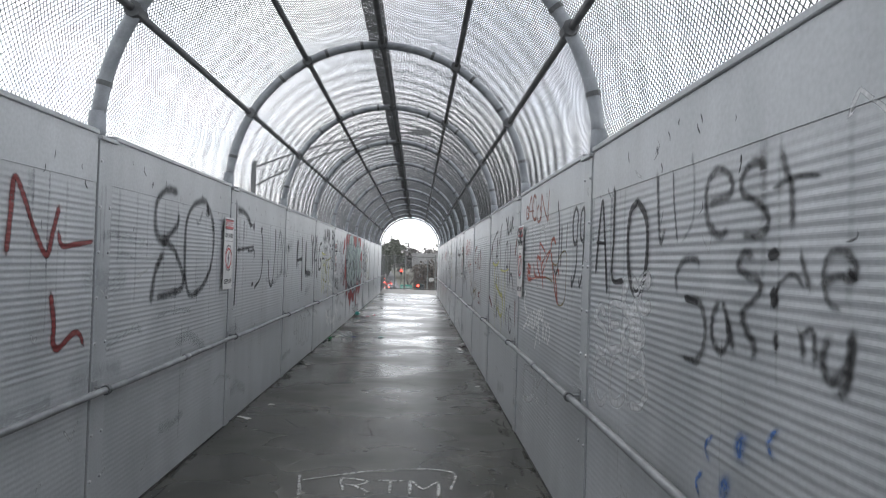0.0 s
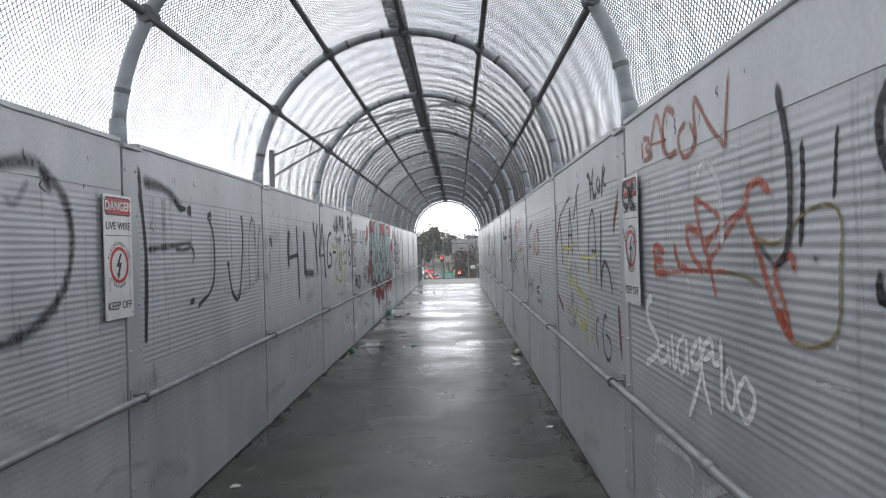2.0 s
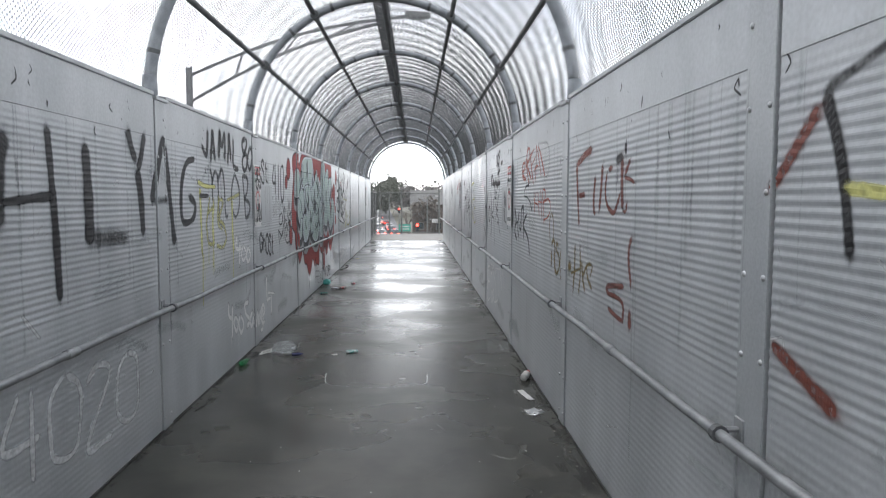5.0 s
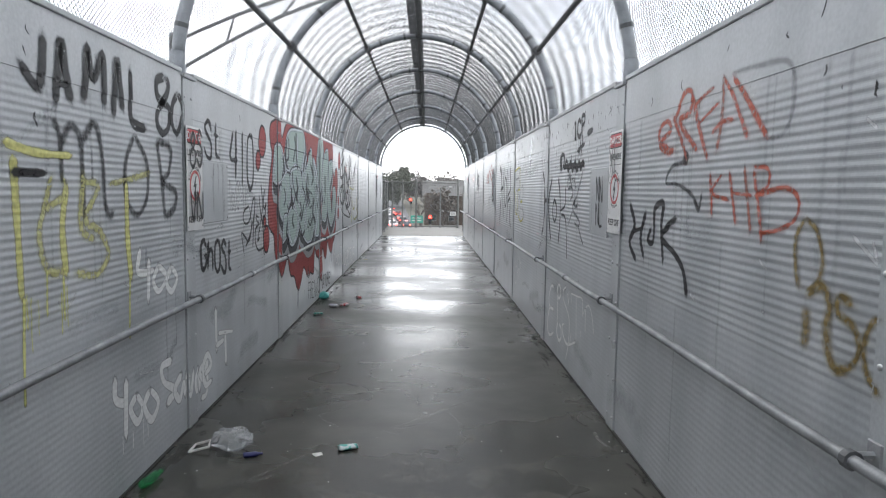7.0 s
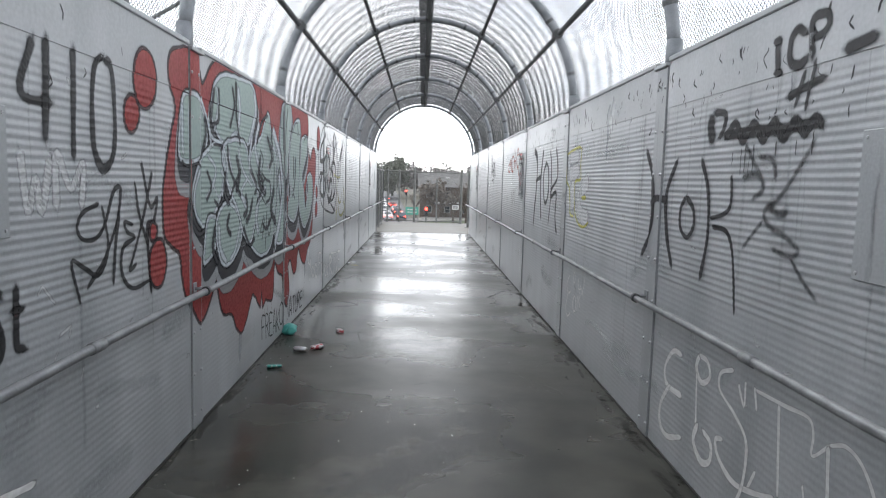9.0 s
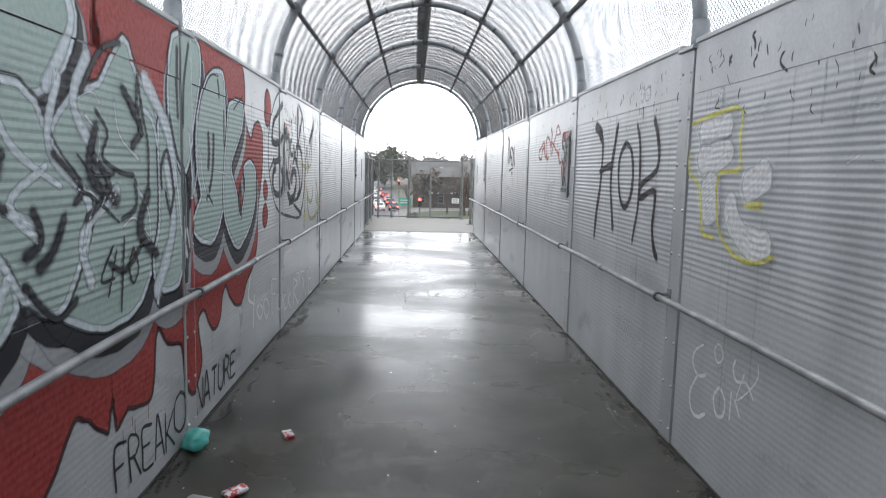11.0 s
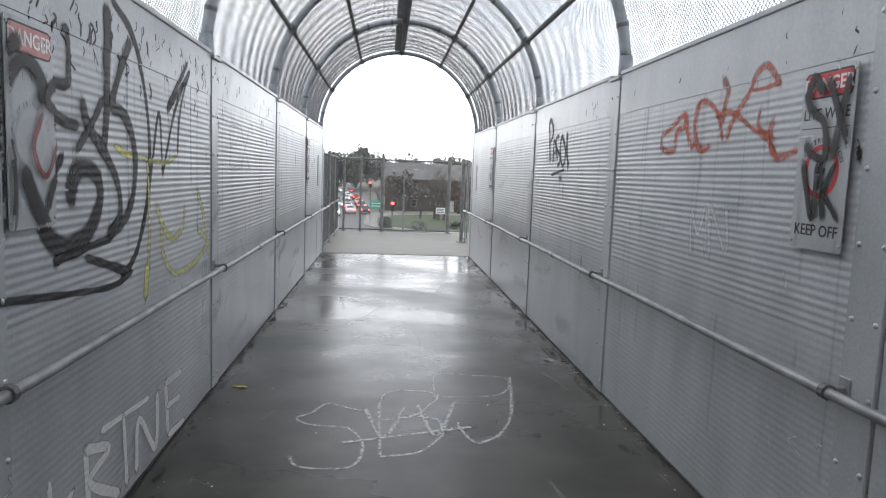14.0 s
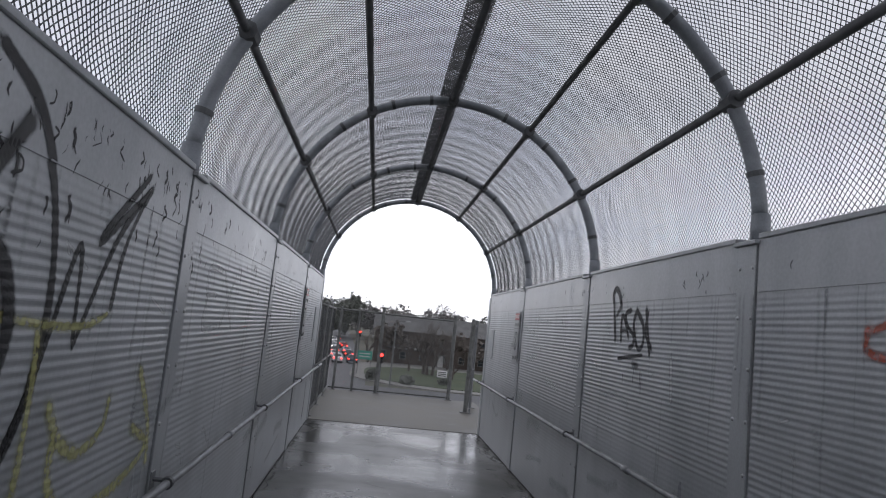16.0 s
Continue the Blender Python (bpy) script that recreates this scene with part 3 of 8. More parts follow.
def sign_parts():
    w, h = 0.30, 0.67
    s = thing("warning_sign", "white danger sign with red header and lightning ring, bolted to wall", "sign", (0, 0, 0), "warning signs")
    part("plate", rounded(w, h, 0.012, 0.003), M_SIGN_WHITE, s)
    for y in (-0.25, 0.25):
        part("spacer", cuboid(-0.12, 0.12, y - 0.02, y + 0.02, -0.012, 0), M_BOLT, s)
    up = lambda g, x, y, z: moved(g, Matrix.Translation((x, y, z)))
    head = part("header", up(rounded(0.272, 0.098, 0.022, 0.0006), 0, 0.272, 0.0032), M_INK, s)
    part("header_fill", up(rounded(0.258, 0.084, 0.017, 0.0006), 0, 0.272, 0.0042), M_SIGN_RED, head)
    part("danger_lettering", up(letters("DANGER", 0.068, 0.0012), 0, 0.272, 0.0055), M_SIGN_WHITE, head)
    part("live_wire_lettering", up(letters("LIVE WIRE", 0.058, 0.0005), 0, 0.165, 0.0036), M_INK, s)
    part("rule", up(cuboid(-0.136, 0.136, -0.0018, 0.0018, 0, 0.0006), 0, 0.115, 0.0032), M_INK, s)
    band = part("red_ring", up(join(ring(0.080, 0.100, 0), moved(ring(0.080, 0.100, 0), pose(0, 0, -0.0005))), 0, -0.045, 0.0040), M_SIGN_RED, s)
    bolt = [(0.012, 0.062), (-0.034, -0.008), (-0.004, -0.008), (-0.020, -0.045), (-0.030, -0.040), (-0.014, -0.078), (0.010, -0.050), (-0.003, -0.052), (0.028, 0.012), (0.002, 0.012), (0.030, 0.062)]
    part("lightning_bolt", up(([(x, y, 0) for x, y in bolt], [tuple(range(len(bolt)))]), 0, -0.045, 0.0040), M_INK, s)
    for word_, a0, sgn in (("ELECTROCUTION", 90, -1), ("HAZARD", -90, 1)):
        arcs, step = [], 11.5
        for i, ch in enumerate(word_):
            a = a0 + sgn * (i - (len(word_) - 1) / 2) * step
            r = 0.116
            arcs.append(moved(letters(ch, 0.027), pose(r * math.cos(radians(a)), r * math.sin(radians(a)) - 0.045, 0.0036, 0, 0, a - 90 if sgn < 0 else a + 90)))
        part(word_.lower() + "_lettering", join(*arcs), M_INK, s)
    part("keep_off_lettering", up(letters("KEEP OFF", 0.060, 0.0005), 0, -0.265, 0.0036), M_INK, s)
    for x in (-0.138, 0.138):
        for y in (-0.31, 0.31):
            part("screw", up(lathe([(0.006, 0), (0.006, 0.003), (0.001, 0.004)], 8), x, y, 0.003), M_BOLT, s)
    return s


def sign_pose(side, y, z, out):
    if side == "L":
        return Matrix.Translation((-(W / 2 - out), y, z)) @ Matrix(((0, 0, 1, 0), (1, 0, 0, 0), (0, 1, 0, 0), (0, 0, 0, 1)))
    return Matrix.Translation((W / 2 - out, y, z)) @ Matrix(((0, 0, -1, 0), (-1, 0, 0, 0), (0, 1, 0, 0), (0, 0, 0, 1)))


def build_signs():
    first = sign_parts()
    spots = [("L", 6.41, 1.655, 0.022), ("R", 6.36, 1.665, 0.022), ("L", 14.64, 1.635, 0.022), ("R", 14.60, 1.65, 0.022), ("L", 22.82, 1.665, 0.012), ("R", 22.84, 1.665, 0.022),
             ("L", 30.62, 1.68, 0.022), ("R", 30.70, 1.66, 0.022)]
    for i, (side, y, z, out) in enumerate(spots):
        m = sign_pose(side, y, z, out)
        if i == 0:
            first.matrix_basis = m
        else:
            made = copy_thing(first, m)
            if i == 4:
                for q in made.children:
                    if not q.name.startswith("header"):
                        q.data = q.data.copy()
                        q.data.materials[0] = M_PLATE
                    for sub in q.children:
                        if sub.name.startswith("header_fill"):
                            sub.data = sub.data.copy()
                            sub.data.materials[0] = M_FADED
            if i >= 4:
                made["label"] = "old danger sign painted over in wall grey"
                for q in made.children:
                    if q.name.startswith(("plate", "spacer")):
                        q.data = q.data.copy()
                        q.data.materials[0] = M_PLATE
                    elif i >= 6 and q.name.startswith(("header", "live", "red_ring")):
                        q.data = q.data.copy()
                        q.data.materials[0] = M_PAINTED
        FLAT_PLATES.append((side, y - 0.15, y + 0.15, z - 0.335, z + 0.335, out + 0.0095))
    for side, y0, y1, z0, z1 in (("R", 14.80, 15.33, 1.27, 1.76), ("L", 14.82, 15.41, 1.33, 1.76), ("L", 32.2, 32.45, 1.28, 1.80), ("R", 32.45, 32.75, 1.28, 1.74)):
        s = -1 if side == "L" else 1
        xa, xb = sorted((s * (W / 2 - 0.002), s * (W / 2 - 0.012)))
        b = part("repair_board", cuboid(xa, xb, y0, y1, z0, z1, 0.003), M_PLATE)
        tagged(b, "flat grey steel patch board fixed over the ribs", "board")
        for y in (y0 + 0.025, y1 - 0.025):
            for z in (z0 + 0.025, z1 - 0.025):
                rv, rf = lathe([(0.007, 0), (0.006, 0.003), (0.001, 0.004)], 7)
                part("rivet", ([(s * (W / 2 - 0.012) - s * c, y + a, z + d) for a, d, c in rv], rf), M_BOLT, b)
        FLAT_PLATES.append((side, y0, y1, z0, z1, 0.0125))


build_signs()

# ---- graffiti ----
# Pen strokes of each letter on a ten by ten grid: pairs of digits, strokes parted by a bar.
GLYPHS = {
    "A": "00 29 49 80|13 73", "B": "00 09 59 78 77 66 45 05|45 74 82 71 50 00", "C": "87 68 49 18 06 03 11 40 71 82", "D": "00 09 49 78 86 83 71 40 00", "E": "89 09 04 00 80|05 65",
    "F": "00 09 89|05 65", "G": "87 68 49 18 06 03 11 40 71 83 84 54", "H": "00 09|04 84|80 89", "I": "40 49|20 60|29 69", "J": "79 73 61 40 20 02 03", "K": "00 09|89 04 14 80",
    "L": "09 00 80", "M": "00 09 44 89 80", "N": "00 09 80 89", "O": "49 78 86 83 71 40 11 03 06 18 49", "P": "00 09 59 78 77 66 45 05", "R": "00 09 59 78 77 66 45 05|35 80",
    "S": "87 68 49 28 17 26 55 74 82 70 40 11 02", "T": "09 89|49 40", "U": "09 03 11 40 71 83 89", "V": "09 40 89", "W": "09 20 45 60 89", "X": "00 89|09 80", "Y": "09 45 89|45 40",
    "Z": "09 89 00 80", "e": "04 84 76 57 27 15 12 30 60 81", "t": "39 32 51 71|16 66", "i": "45 40|48 49", "d": "75 35 13 30 71|79 70", "u": "06 02 30 60 71 76|71 80",
    "g": "75 35 13 31 72 76|76 70 40 20", "n": "00 06|04 47 76 70", "h": "09 00|04 36 65 70", "v": "06 30 66", "k": "09 25 13 00|69 86 45 24 64 73 62 80", "l": "49 41 60", "0": "49 78 86 83 71 40 11 03 06 18 49",
    "1": "49 40", "2": "07 39 77 00 80", "4": "39 04 84|69 60", "8": "45 26 17 28 49 68 77 66 45 14 02 11 40 71 82 74 45", "9": "76 65 35 16 18 39 59 78 76 73 51 20 11", "-": "05 85", "+": "05 85|49 40",
    "x": "09 25 23 00|24 65|89 65 63 80", "|": "40 49", "/": "00 89", "\\": "09 80",
}


def smooth_line(pts, n=5):
    """A rounded line through the points."""
    p = [np.array(q, float) for q in pts]
    if len(p) < 3:
        return np.array([p[0] + (p[-1] - p[0]) * i / n for i in range(n + 1)])
    ext = [2 * p[0] - p[1]] + p + [2 * p[-1] - p[-2]]
    out = []
    for a, b, c, d in zip(ext, ext[1:], ext[2:], ext[3:]):
        for i in range(n):
            t = i / n
            out.append(0.5 * (2 * b + (c - a) * t + (2 * a - 5 * b + 4 * c - d) * t * t + (3 * b - a - 3 * c + d) * t ** 3))
    out.append(p[-1])
    return np.array(out)


def ribbon(line, width, side, lift, step=0.012, taper=True):
    """A flat band of paint laid on a wall or the floor along a line in metres. Gives verts, faces, rim."""
    seg = np.linalg.norm(np.diff(line, axis=0), axis=1)
    s = np.concatenate([[0], np.cumsum(seg)])
    if s[-1] < 1e-4:
        return None
    n = max(3, int(s[-1] / step) + 1)
    t = np.linspace(0, s[-1], n)
    c = np.stack([np.interp(t, s, line[:, j]) for j in (0, 1)], 1)
    d = np.gradient(c, axis=0)
    d /= np.maximum(np.linalg.norm(d, axis=1), 1e-9)[:, None]
    ends = min(width * 0.5, s[-1] * 0.25)
    c[0] -= d[0] * ends * 0.8
    c[-1] += d[-1] * ends * 0.8
    nrm = np.stack([-d[:, 1], d[:, 0]], 1)
    ph = random.uniform(0, 9)
    wv = width * 0.5 * (1 + 0.12 * np.sin(t * 9 + ph) + 0.07 * np.sin(t * 31 + ph))
    m = max(5, int(width / 0.013) | 1)
    u = np.linspace(-1, 1, m)
    q = c[:, None, :] + nrm[:, None, :] * (wv[:, None] * u[None, :])[:, :, None]
    rim = np.repeat((1 - np.abs(u))[None, :], n, 0)
    if taper:
        e = np.minimum(t, s[-1] - t) / max(ends, 1e-6)
        rim = rim * np.clip(e + 0.02, 0, 1)[:, None]
    a, b = q[..., 0].ravel(), q[..., 1].ravel()
    if side == "F":
        v = np.stack([a, b, np.full_like(a, lift)], 1)
    else:
        sg = -1 if side == "L" else 1
        v = np.stack([sg * (W / 2 - surface(side, a, b) - lift), a, b], 1)
    i = (np.arange(n - 1)[:, None] * m + np.arange(m - 1)[None, :]).ravel()
    f = np.stack([i, i + 1, i + m + 1, i + m], 1)
    if side != "F":
        f = f[np.ptp(v[:, 0][f], axis=1) < 0.006]
    return v, f, rim.ravel()


def paint_mesh(name, bands, colour):
    V, F, R, base = [], [], [], 0
    for band in bands:
        if band is None:
            continue
        v, f, r = band
        V.append(v), F.append(f + base), R.append(r)
        base += len(v)
    me = bpy.data.meshes.new(name)
    me.from_pydata(np.concatenate(V).tolist(), [], np.concatenate(F).tolist())
    me.attributes.new("rim", "FLOAT", "POINT").data.foreach_set("value", np.concatenate(R).astype(np.float32))
    me.materials.append(PAINTS[colour])
    return me


NAMED = {"black": "black", "soft": "faded black", "grey": "thin grey-black", "faint": "faint grey", "red": "dark red", "rust": "rusty red", "orange": "orange-red", "brown": "red-brown", "ochre": "ochre",
         "yellow": "pale yellow", "white": "white", "dust": "faint white", "chalk": "smudged white chalk", "block": "thick white", "lemon": "lemon-yellow"}
LIFT = [0]


def word(text, side, bl0, bl1, tl0, tl1, br0, br1, tr0, tr1, colour, width, extra=0.0, spread=1.0):
    """A scrawled word inside a four-cornered field, letter by letter."""
    width *= 1.0 if side == "F" else {"white": 2.2, "dust": 2.1, "yellow": 2.2}.get(colour, 1.25)
    bl, tl, br, tr = (np.array(q) for q in ((bl0, bl1), (tl0, tl1), (br0, br1), (tr0, tr1)))
    where = "concrete floor" if side == "F" else "ribbed steel wall"
    tag = thing("graffiti_tag" if side != "F" else "chalk_mark", NAMED.get(colour, colour) + (" spray-painted scrawl on the " if side != "F" else " drawing on the wet ") + where, "graffiti")
    LIFT[0] += 1
    lift = (0.0012 if side != "F" else 0.002) + 0.0004 * (LIFT[0] % 9) + extra
    n = len(text)
    for i, ch in enumerate(text):
        bands = []
        for j, stroke in enumerate(GLYPHS[ch].split("|")):
            pts = []
            for pair in stroke.split():
                u = (i + 0.10 + 0.80 * (int(pair[0]) / 8.0) * spread + random.uniform(-0.03, 0.03)) / n
                v = int(pair[1]) / 9.0 + random.uniform(-0.03, 0.03)
                if n == 1:
                    u = int(pair[0]) / 8.0
                pts.append((bl * (1 - u) + br * u) * (1 - v) + (tl * (1 - u) + tr * u) * v)
            bands.append(ribbon(smooth_line(pts), width, side, lift + 0.00012 * j))
        part("letter" if ch.isalnum() else "stroke", paint_mesh("letter", bands, colour), None, tag)
    return tag


def open_tag(label):
    return thing("graffiti_tag", label, "graffiti")


def stroke(tag, side, colour, width, *yz, over=0.0):
    """One spray stroke through the given places on the wall (along, up)."""
    LIFT[0] += 1
    lift = 0.0012 + 0.00035 * (LIFT[0] % 11) + over
    part("stroke", paint_mesh("stroke", [ribbon(smooth_line(list(zip(yz[::2], yz[1::2]))), width, side, lift)], colour), None, tag)


def drips(side, y0, y1, z0, count, colour, length=0.25):
    """Thin runs of paint below a stroke."""
    tag = thing("paint_drip", NAMED.get(colour, colour) + " paint runs dried on the ribbed steel wall", "paint drips")
    for _ in range(count):
        y, z, L = random.uniform(y0, y1), z0 + random.uniform(-0.03, 0.03), length * random.uniform(0.4, 1.0)
        line = np.array([(y + random.uniform(-0.003, 0.003), z - L * i / 8) for i in range(9)])
        part("run", paint_mesh("run", [ribbon(line, random.uniform(0.007, 0.012), side, 0.0052)], colour), None, tag)


def area(name, outline, lift, colour, grow=0.0, shift=(0, 0), soft=0.010):
    """A sprayed field on the left wall inside a rounded closed outline, swelled by grow."""
    o = np.array(outline, float) + np.array(shift)
    k = len(o)
    loop = smooth_line(np.concatenate([o[-2:], o, o[:2]]), 3)[6:6 + 3 * k]
    ring_ = np.concatenate([loop, loop[:1]])
    pad = grow + 0.04
    ys = np.arange(loop[:, 0].min() - pad, loop[:, 0].max() + pad, 0.018)
    zs = np.arange(max(0.06, loop[:, 1].min() - pad), min(H - 0.01, loop[:, 1].max() + pad), RIB / 5)
    yy, zz = np.meshgrid(ys, zs, indexing="ij")
    dist, inside = np.full(yy.shape, 9.0), np.zeros(yy.shape, bool)
    for p, q in zip(ring_[:-1], ring_[1:]):
        d = q - p
        t = np.clip(((yy - p[0]) * d[0] + (zz - p[1]) * d[1]) / max(d @ d, 1e-9), 0, 1)
        dist = np.minimum(dist, np.hypot(yy - p[0] - t * d[0], zz - p[1] - t * d[1]))
        if abs(d[1]) > 1e-9:
            inside ^= ((p[1] > zz) != (q[1] > zz)) & (yy < p[0] + d[0] * (zz - p[1]) / d[1])
    dist = np.where(inside, -dist, dist) - grow + 0.003 * np.sin(yy * 31) * np.sin(zz * 27)
    return field(name, yy, zz, np.clip((soft - dist) / (2 * soft), 0, 1), lift, colour)


def field(name, yy, zz, rim, lift, colour):
    """The painted cells of a grid laid on the left wall."""
    n, m = yy.shape
    idx = np.arange(n * m).reshape(n, m)
    live = rim > 0
    cell = live[:-1, :-1] | live[1:, :-1] | live[:-1, 1:] | live[1:, 1:]
    f = np.stack([idx[:-1, :-1][cell], idx[1:, :-1][cell], idx[1:, 1:][cell], idx[:-1, 1:][cell]], 1)
    used, f = np.unique(f, return_inverse=True)
    f = f.reshape(-1, 4)
    a, b = yy.ravel()[used], zz.ravel()[used]
    v = np.stack([-(W / 2 - surface("L", a, b) - lift), a, b], 1)
    f = f[np.ptp(v[:, 0][f], axis=1) < 0.006]
    return paint_mesh(name, [(v, f, rim.ravel()[used])], colour)


def patch(name, lines, lift, colour, soft=0.010, line=0.0):
    """A painted patch on the left wall: all within a radius of the given lines. lines: (points, radius)."""
    pts = np.concatenate([l for l, r in lines])
    pad = max(r for l, r in lines) + 0.04
    ys = np.arange(pts[:, 0].min() - pad, pts[:, 0].max() + pad, 0.012)
    zs = np.arange(max(0.06, pts[:, 1].min() - pad), min(H - 0.01, pts[:, 1].max() + pad), RIB / 6)
    yy, zz = np.meshgrid(ys, zs, indexing="ij")
    dist = np.full(yy.shape, 9.0)
    for l, r in lines:
        for p, q in zip(l[:-1], l[1:]):
            d = q - p
            t = np.clip(((yy - p[0]) * d[0] + (zz - p[1]) * d[1]) / max(d @ d, 1e-9), 0, 1)
            dist = np.minimum(dist, np.hypot(yy - p[0] - t * d[0], zz - p[1] - t * d[1]) - r)
    dist = dist + 0.006 * np.sin(yy * 23) * np.sin(zz * 19)
    if line:
        dist = np.abs(dist) - line
    rim = np.clip((soft - dist) / (2 * soft), 0, 1)
    return field(name, yy, zz, rim, lift, colour)


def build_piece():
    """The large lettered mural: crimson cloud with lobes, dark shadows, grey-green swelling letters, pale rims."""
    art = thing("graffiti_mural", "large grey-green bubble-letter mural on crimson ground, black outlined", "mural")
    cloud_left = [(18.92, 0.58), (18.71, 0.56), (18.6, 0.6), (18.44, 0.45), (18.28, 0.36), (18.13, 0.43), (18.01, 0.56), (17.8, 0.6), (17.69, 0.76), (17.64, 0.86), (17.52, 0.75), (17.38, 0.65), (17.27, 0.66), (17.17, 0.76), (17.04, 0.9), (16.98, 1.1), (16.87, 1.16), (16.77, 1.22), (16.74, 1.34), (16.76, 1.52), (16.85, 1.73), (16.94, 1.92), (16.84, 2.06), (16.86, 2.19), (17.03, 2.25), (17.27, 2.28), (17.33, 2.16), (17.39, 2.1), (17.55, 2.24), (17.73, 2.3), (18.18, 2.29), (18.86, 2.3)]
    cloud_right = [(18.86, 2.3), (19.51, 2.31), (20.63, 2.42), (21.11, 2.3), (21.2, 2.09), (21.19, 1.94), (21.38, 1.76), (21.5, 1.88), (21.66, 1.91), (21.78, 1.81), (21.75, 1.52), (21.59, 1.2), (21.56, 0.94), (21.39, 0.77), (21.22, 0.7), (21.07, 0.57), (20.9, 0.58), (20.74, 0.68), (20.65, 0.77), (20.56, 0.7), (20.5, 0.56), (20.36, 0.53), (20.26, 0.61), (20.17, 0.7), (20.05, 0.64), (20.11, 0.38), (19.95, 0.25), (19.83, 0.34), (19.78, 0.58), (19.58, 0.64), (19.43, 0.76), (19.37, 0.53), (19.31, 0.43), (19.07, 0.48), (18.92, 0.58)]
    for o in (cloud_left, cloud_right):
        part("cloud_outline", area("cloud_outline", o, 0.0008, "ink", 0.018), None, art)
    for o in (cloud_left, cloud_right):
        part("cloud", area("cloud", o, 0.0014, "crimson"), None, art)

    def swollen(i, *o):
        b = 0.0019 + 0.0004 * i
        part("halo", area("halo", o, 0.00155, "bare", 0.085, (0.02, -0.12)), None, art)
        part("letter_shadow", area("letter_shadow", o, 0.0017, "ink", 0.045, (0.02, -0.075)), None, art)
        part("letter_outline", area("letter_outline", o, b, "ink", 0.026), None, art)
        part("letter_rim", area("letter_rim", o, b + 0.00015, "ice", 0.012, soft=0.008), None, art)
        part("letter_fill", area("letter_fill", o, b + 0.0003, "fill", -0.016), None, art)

    def line(name, colour, lift, width, *yz):
        part(name, paint_mesh(name, [ribbon(smooth_line(list(zip(yz[::2], yz[1::2]))), width, "L", lift, 0.007)], colour), None, art)

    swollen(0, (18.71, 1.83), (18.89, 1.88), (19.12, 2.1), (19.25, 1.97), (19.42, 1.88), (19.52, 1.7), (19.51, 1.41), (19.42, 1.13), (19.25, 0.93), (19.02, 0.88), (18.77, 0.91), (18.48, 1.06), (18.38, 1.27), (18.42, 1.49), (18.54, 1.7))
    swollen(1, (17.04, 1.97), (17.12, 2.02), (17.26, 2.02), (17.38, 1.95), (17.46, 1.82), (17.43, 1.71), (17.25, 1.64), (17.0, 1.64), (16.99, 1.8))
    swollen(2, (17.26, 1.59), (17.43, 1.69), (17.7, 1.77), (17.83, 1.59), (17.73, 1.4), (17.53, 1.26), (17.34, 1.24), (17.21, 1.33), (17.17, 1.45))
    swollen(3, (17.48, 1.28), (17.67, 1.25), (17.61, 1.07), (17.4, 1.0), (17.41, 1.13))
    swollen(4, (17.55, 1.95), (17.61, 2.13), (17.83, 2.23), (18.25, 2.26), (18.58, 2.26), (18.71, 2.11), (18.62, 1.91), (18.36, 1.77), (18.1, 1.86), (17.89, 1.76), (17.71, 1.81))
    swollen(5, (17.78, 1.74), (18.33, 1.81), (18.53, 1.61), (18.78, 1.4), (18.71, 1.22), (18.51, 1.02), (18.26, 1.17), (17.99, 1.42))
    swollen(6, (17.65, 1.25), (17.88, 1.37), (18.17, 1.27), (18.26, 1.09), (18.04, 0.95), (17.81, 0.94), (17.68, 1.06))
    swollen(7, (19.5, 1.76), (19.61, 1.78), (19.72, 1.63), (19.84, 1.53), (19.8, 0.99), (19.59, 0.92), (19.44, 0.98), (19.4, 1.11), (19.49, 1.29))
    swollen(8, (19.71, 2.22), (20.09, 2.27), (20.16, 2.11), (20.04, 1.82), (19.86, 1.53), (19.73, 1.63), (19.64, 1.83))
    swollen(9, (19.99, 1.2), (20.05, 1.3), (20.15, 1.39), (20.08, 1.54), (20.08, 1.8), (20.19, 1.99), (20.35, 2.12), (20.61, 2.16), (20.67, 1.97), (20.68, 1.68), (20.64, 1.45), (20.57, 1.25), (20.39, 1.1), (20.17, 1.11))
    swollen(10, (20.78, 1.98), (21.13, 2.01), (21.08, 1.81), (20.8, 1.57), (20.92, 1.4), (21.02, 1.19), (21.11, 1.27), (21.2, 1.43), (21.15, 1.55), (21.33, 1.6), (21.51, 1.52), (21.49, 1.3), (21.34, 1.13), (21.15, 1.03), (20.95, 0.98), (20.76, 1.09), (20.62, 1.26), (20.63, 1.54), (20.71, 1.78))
    line("pale_line", "ice", 0.0068, 0.059, 17.02, 1.96, 17.02, 1.77, 17.03, 1.65)
    line("pale_line", "ice", 0.0068, 0.062, 17.64, 2.14, 17.69, 2.0, 17.59, 1.83)
    line("pale_line", "ice", 0.0068, 0.082, 18.15, 2.21, 18.21, 2.01, 18.14, 1.84)
    line("pale_line", "ice", 0.0068, 0.085, 18.6, 2.23, 18.67, 2.06, 18.46, 1.79)
    line("pale_line", "ice", 0.0068, 0.048, 17.46, 1.68, 17.63, 1.59, 17.53, 1.45)
    line("pale_line", "ice", 0.0068, 0.043, 17.73, 1.59, 18.02, 1.42, 17.88, 1.35)
    line("pale_line", "ice", 0.0068, 0.069, 17.69, 1.24, 17.72, 1.06, 17.88, 0.94)
    line("pale_line", "ice", 0.0068, 0.066, 18.24, 1.22, 18.09, 1.02, 17.94, 0.95)
    line("pale_line", "ice", 0.0068, 0.1, 18.82, 2.01, 18.67, 1.79, 18.82, 1.61)
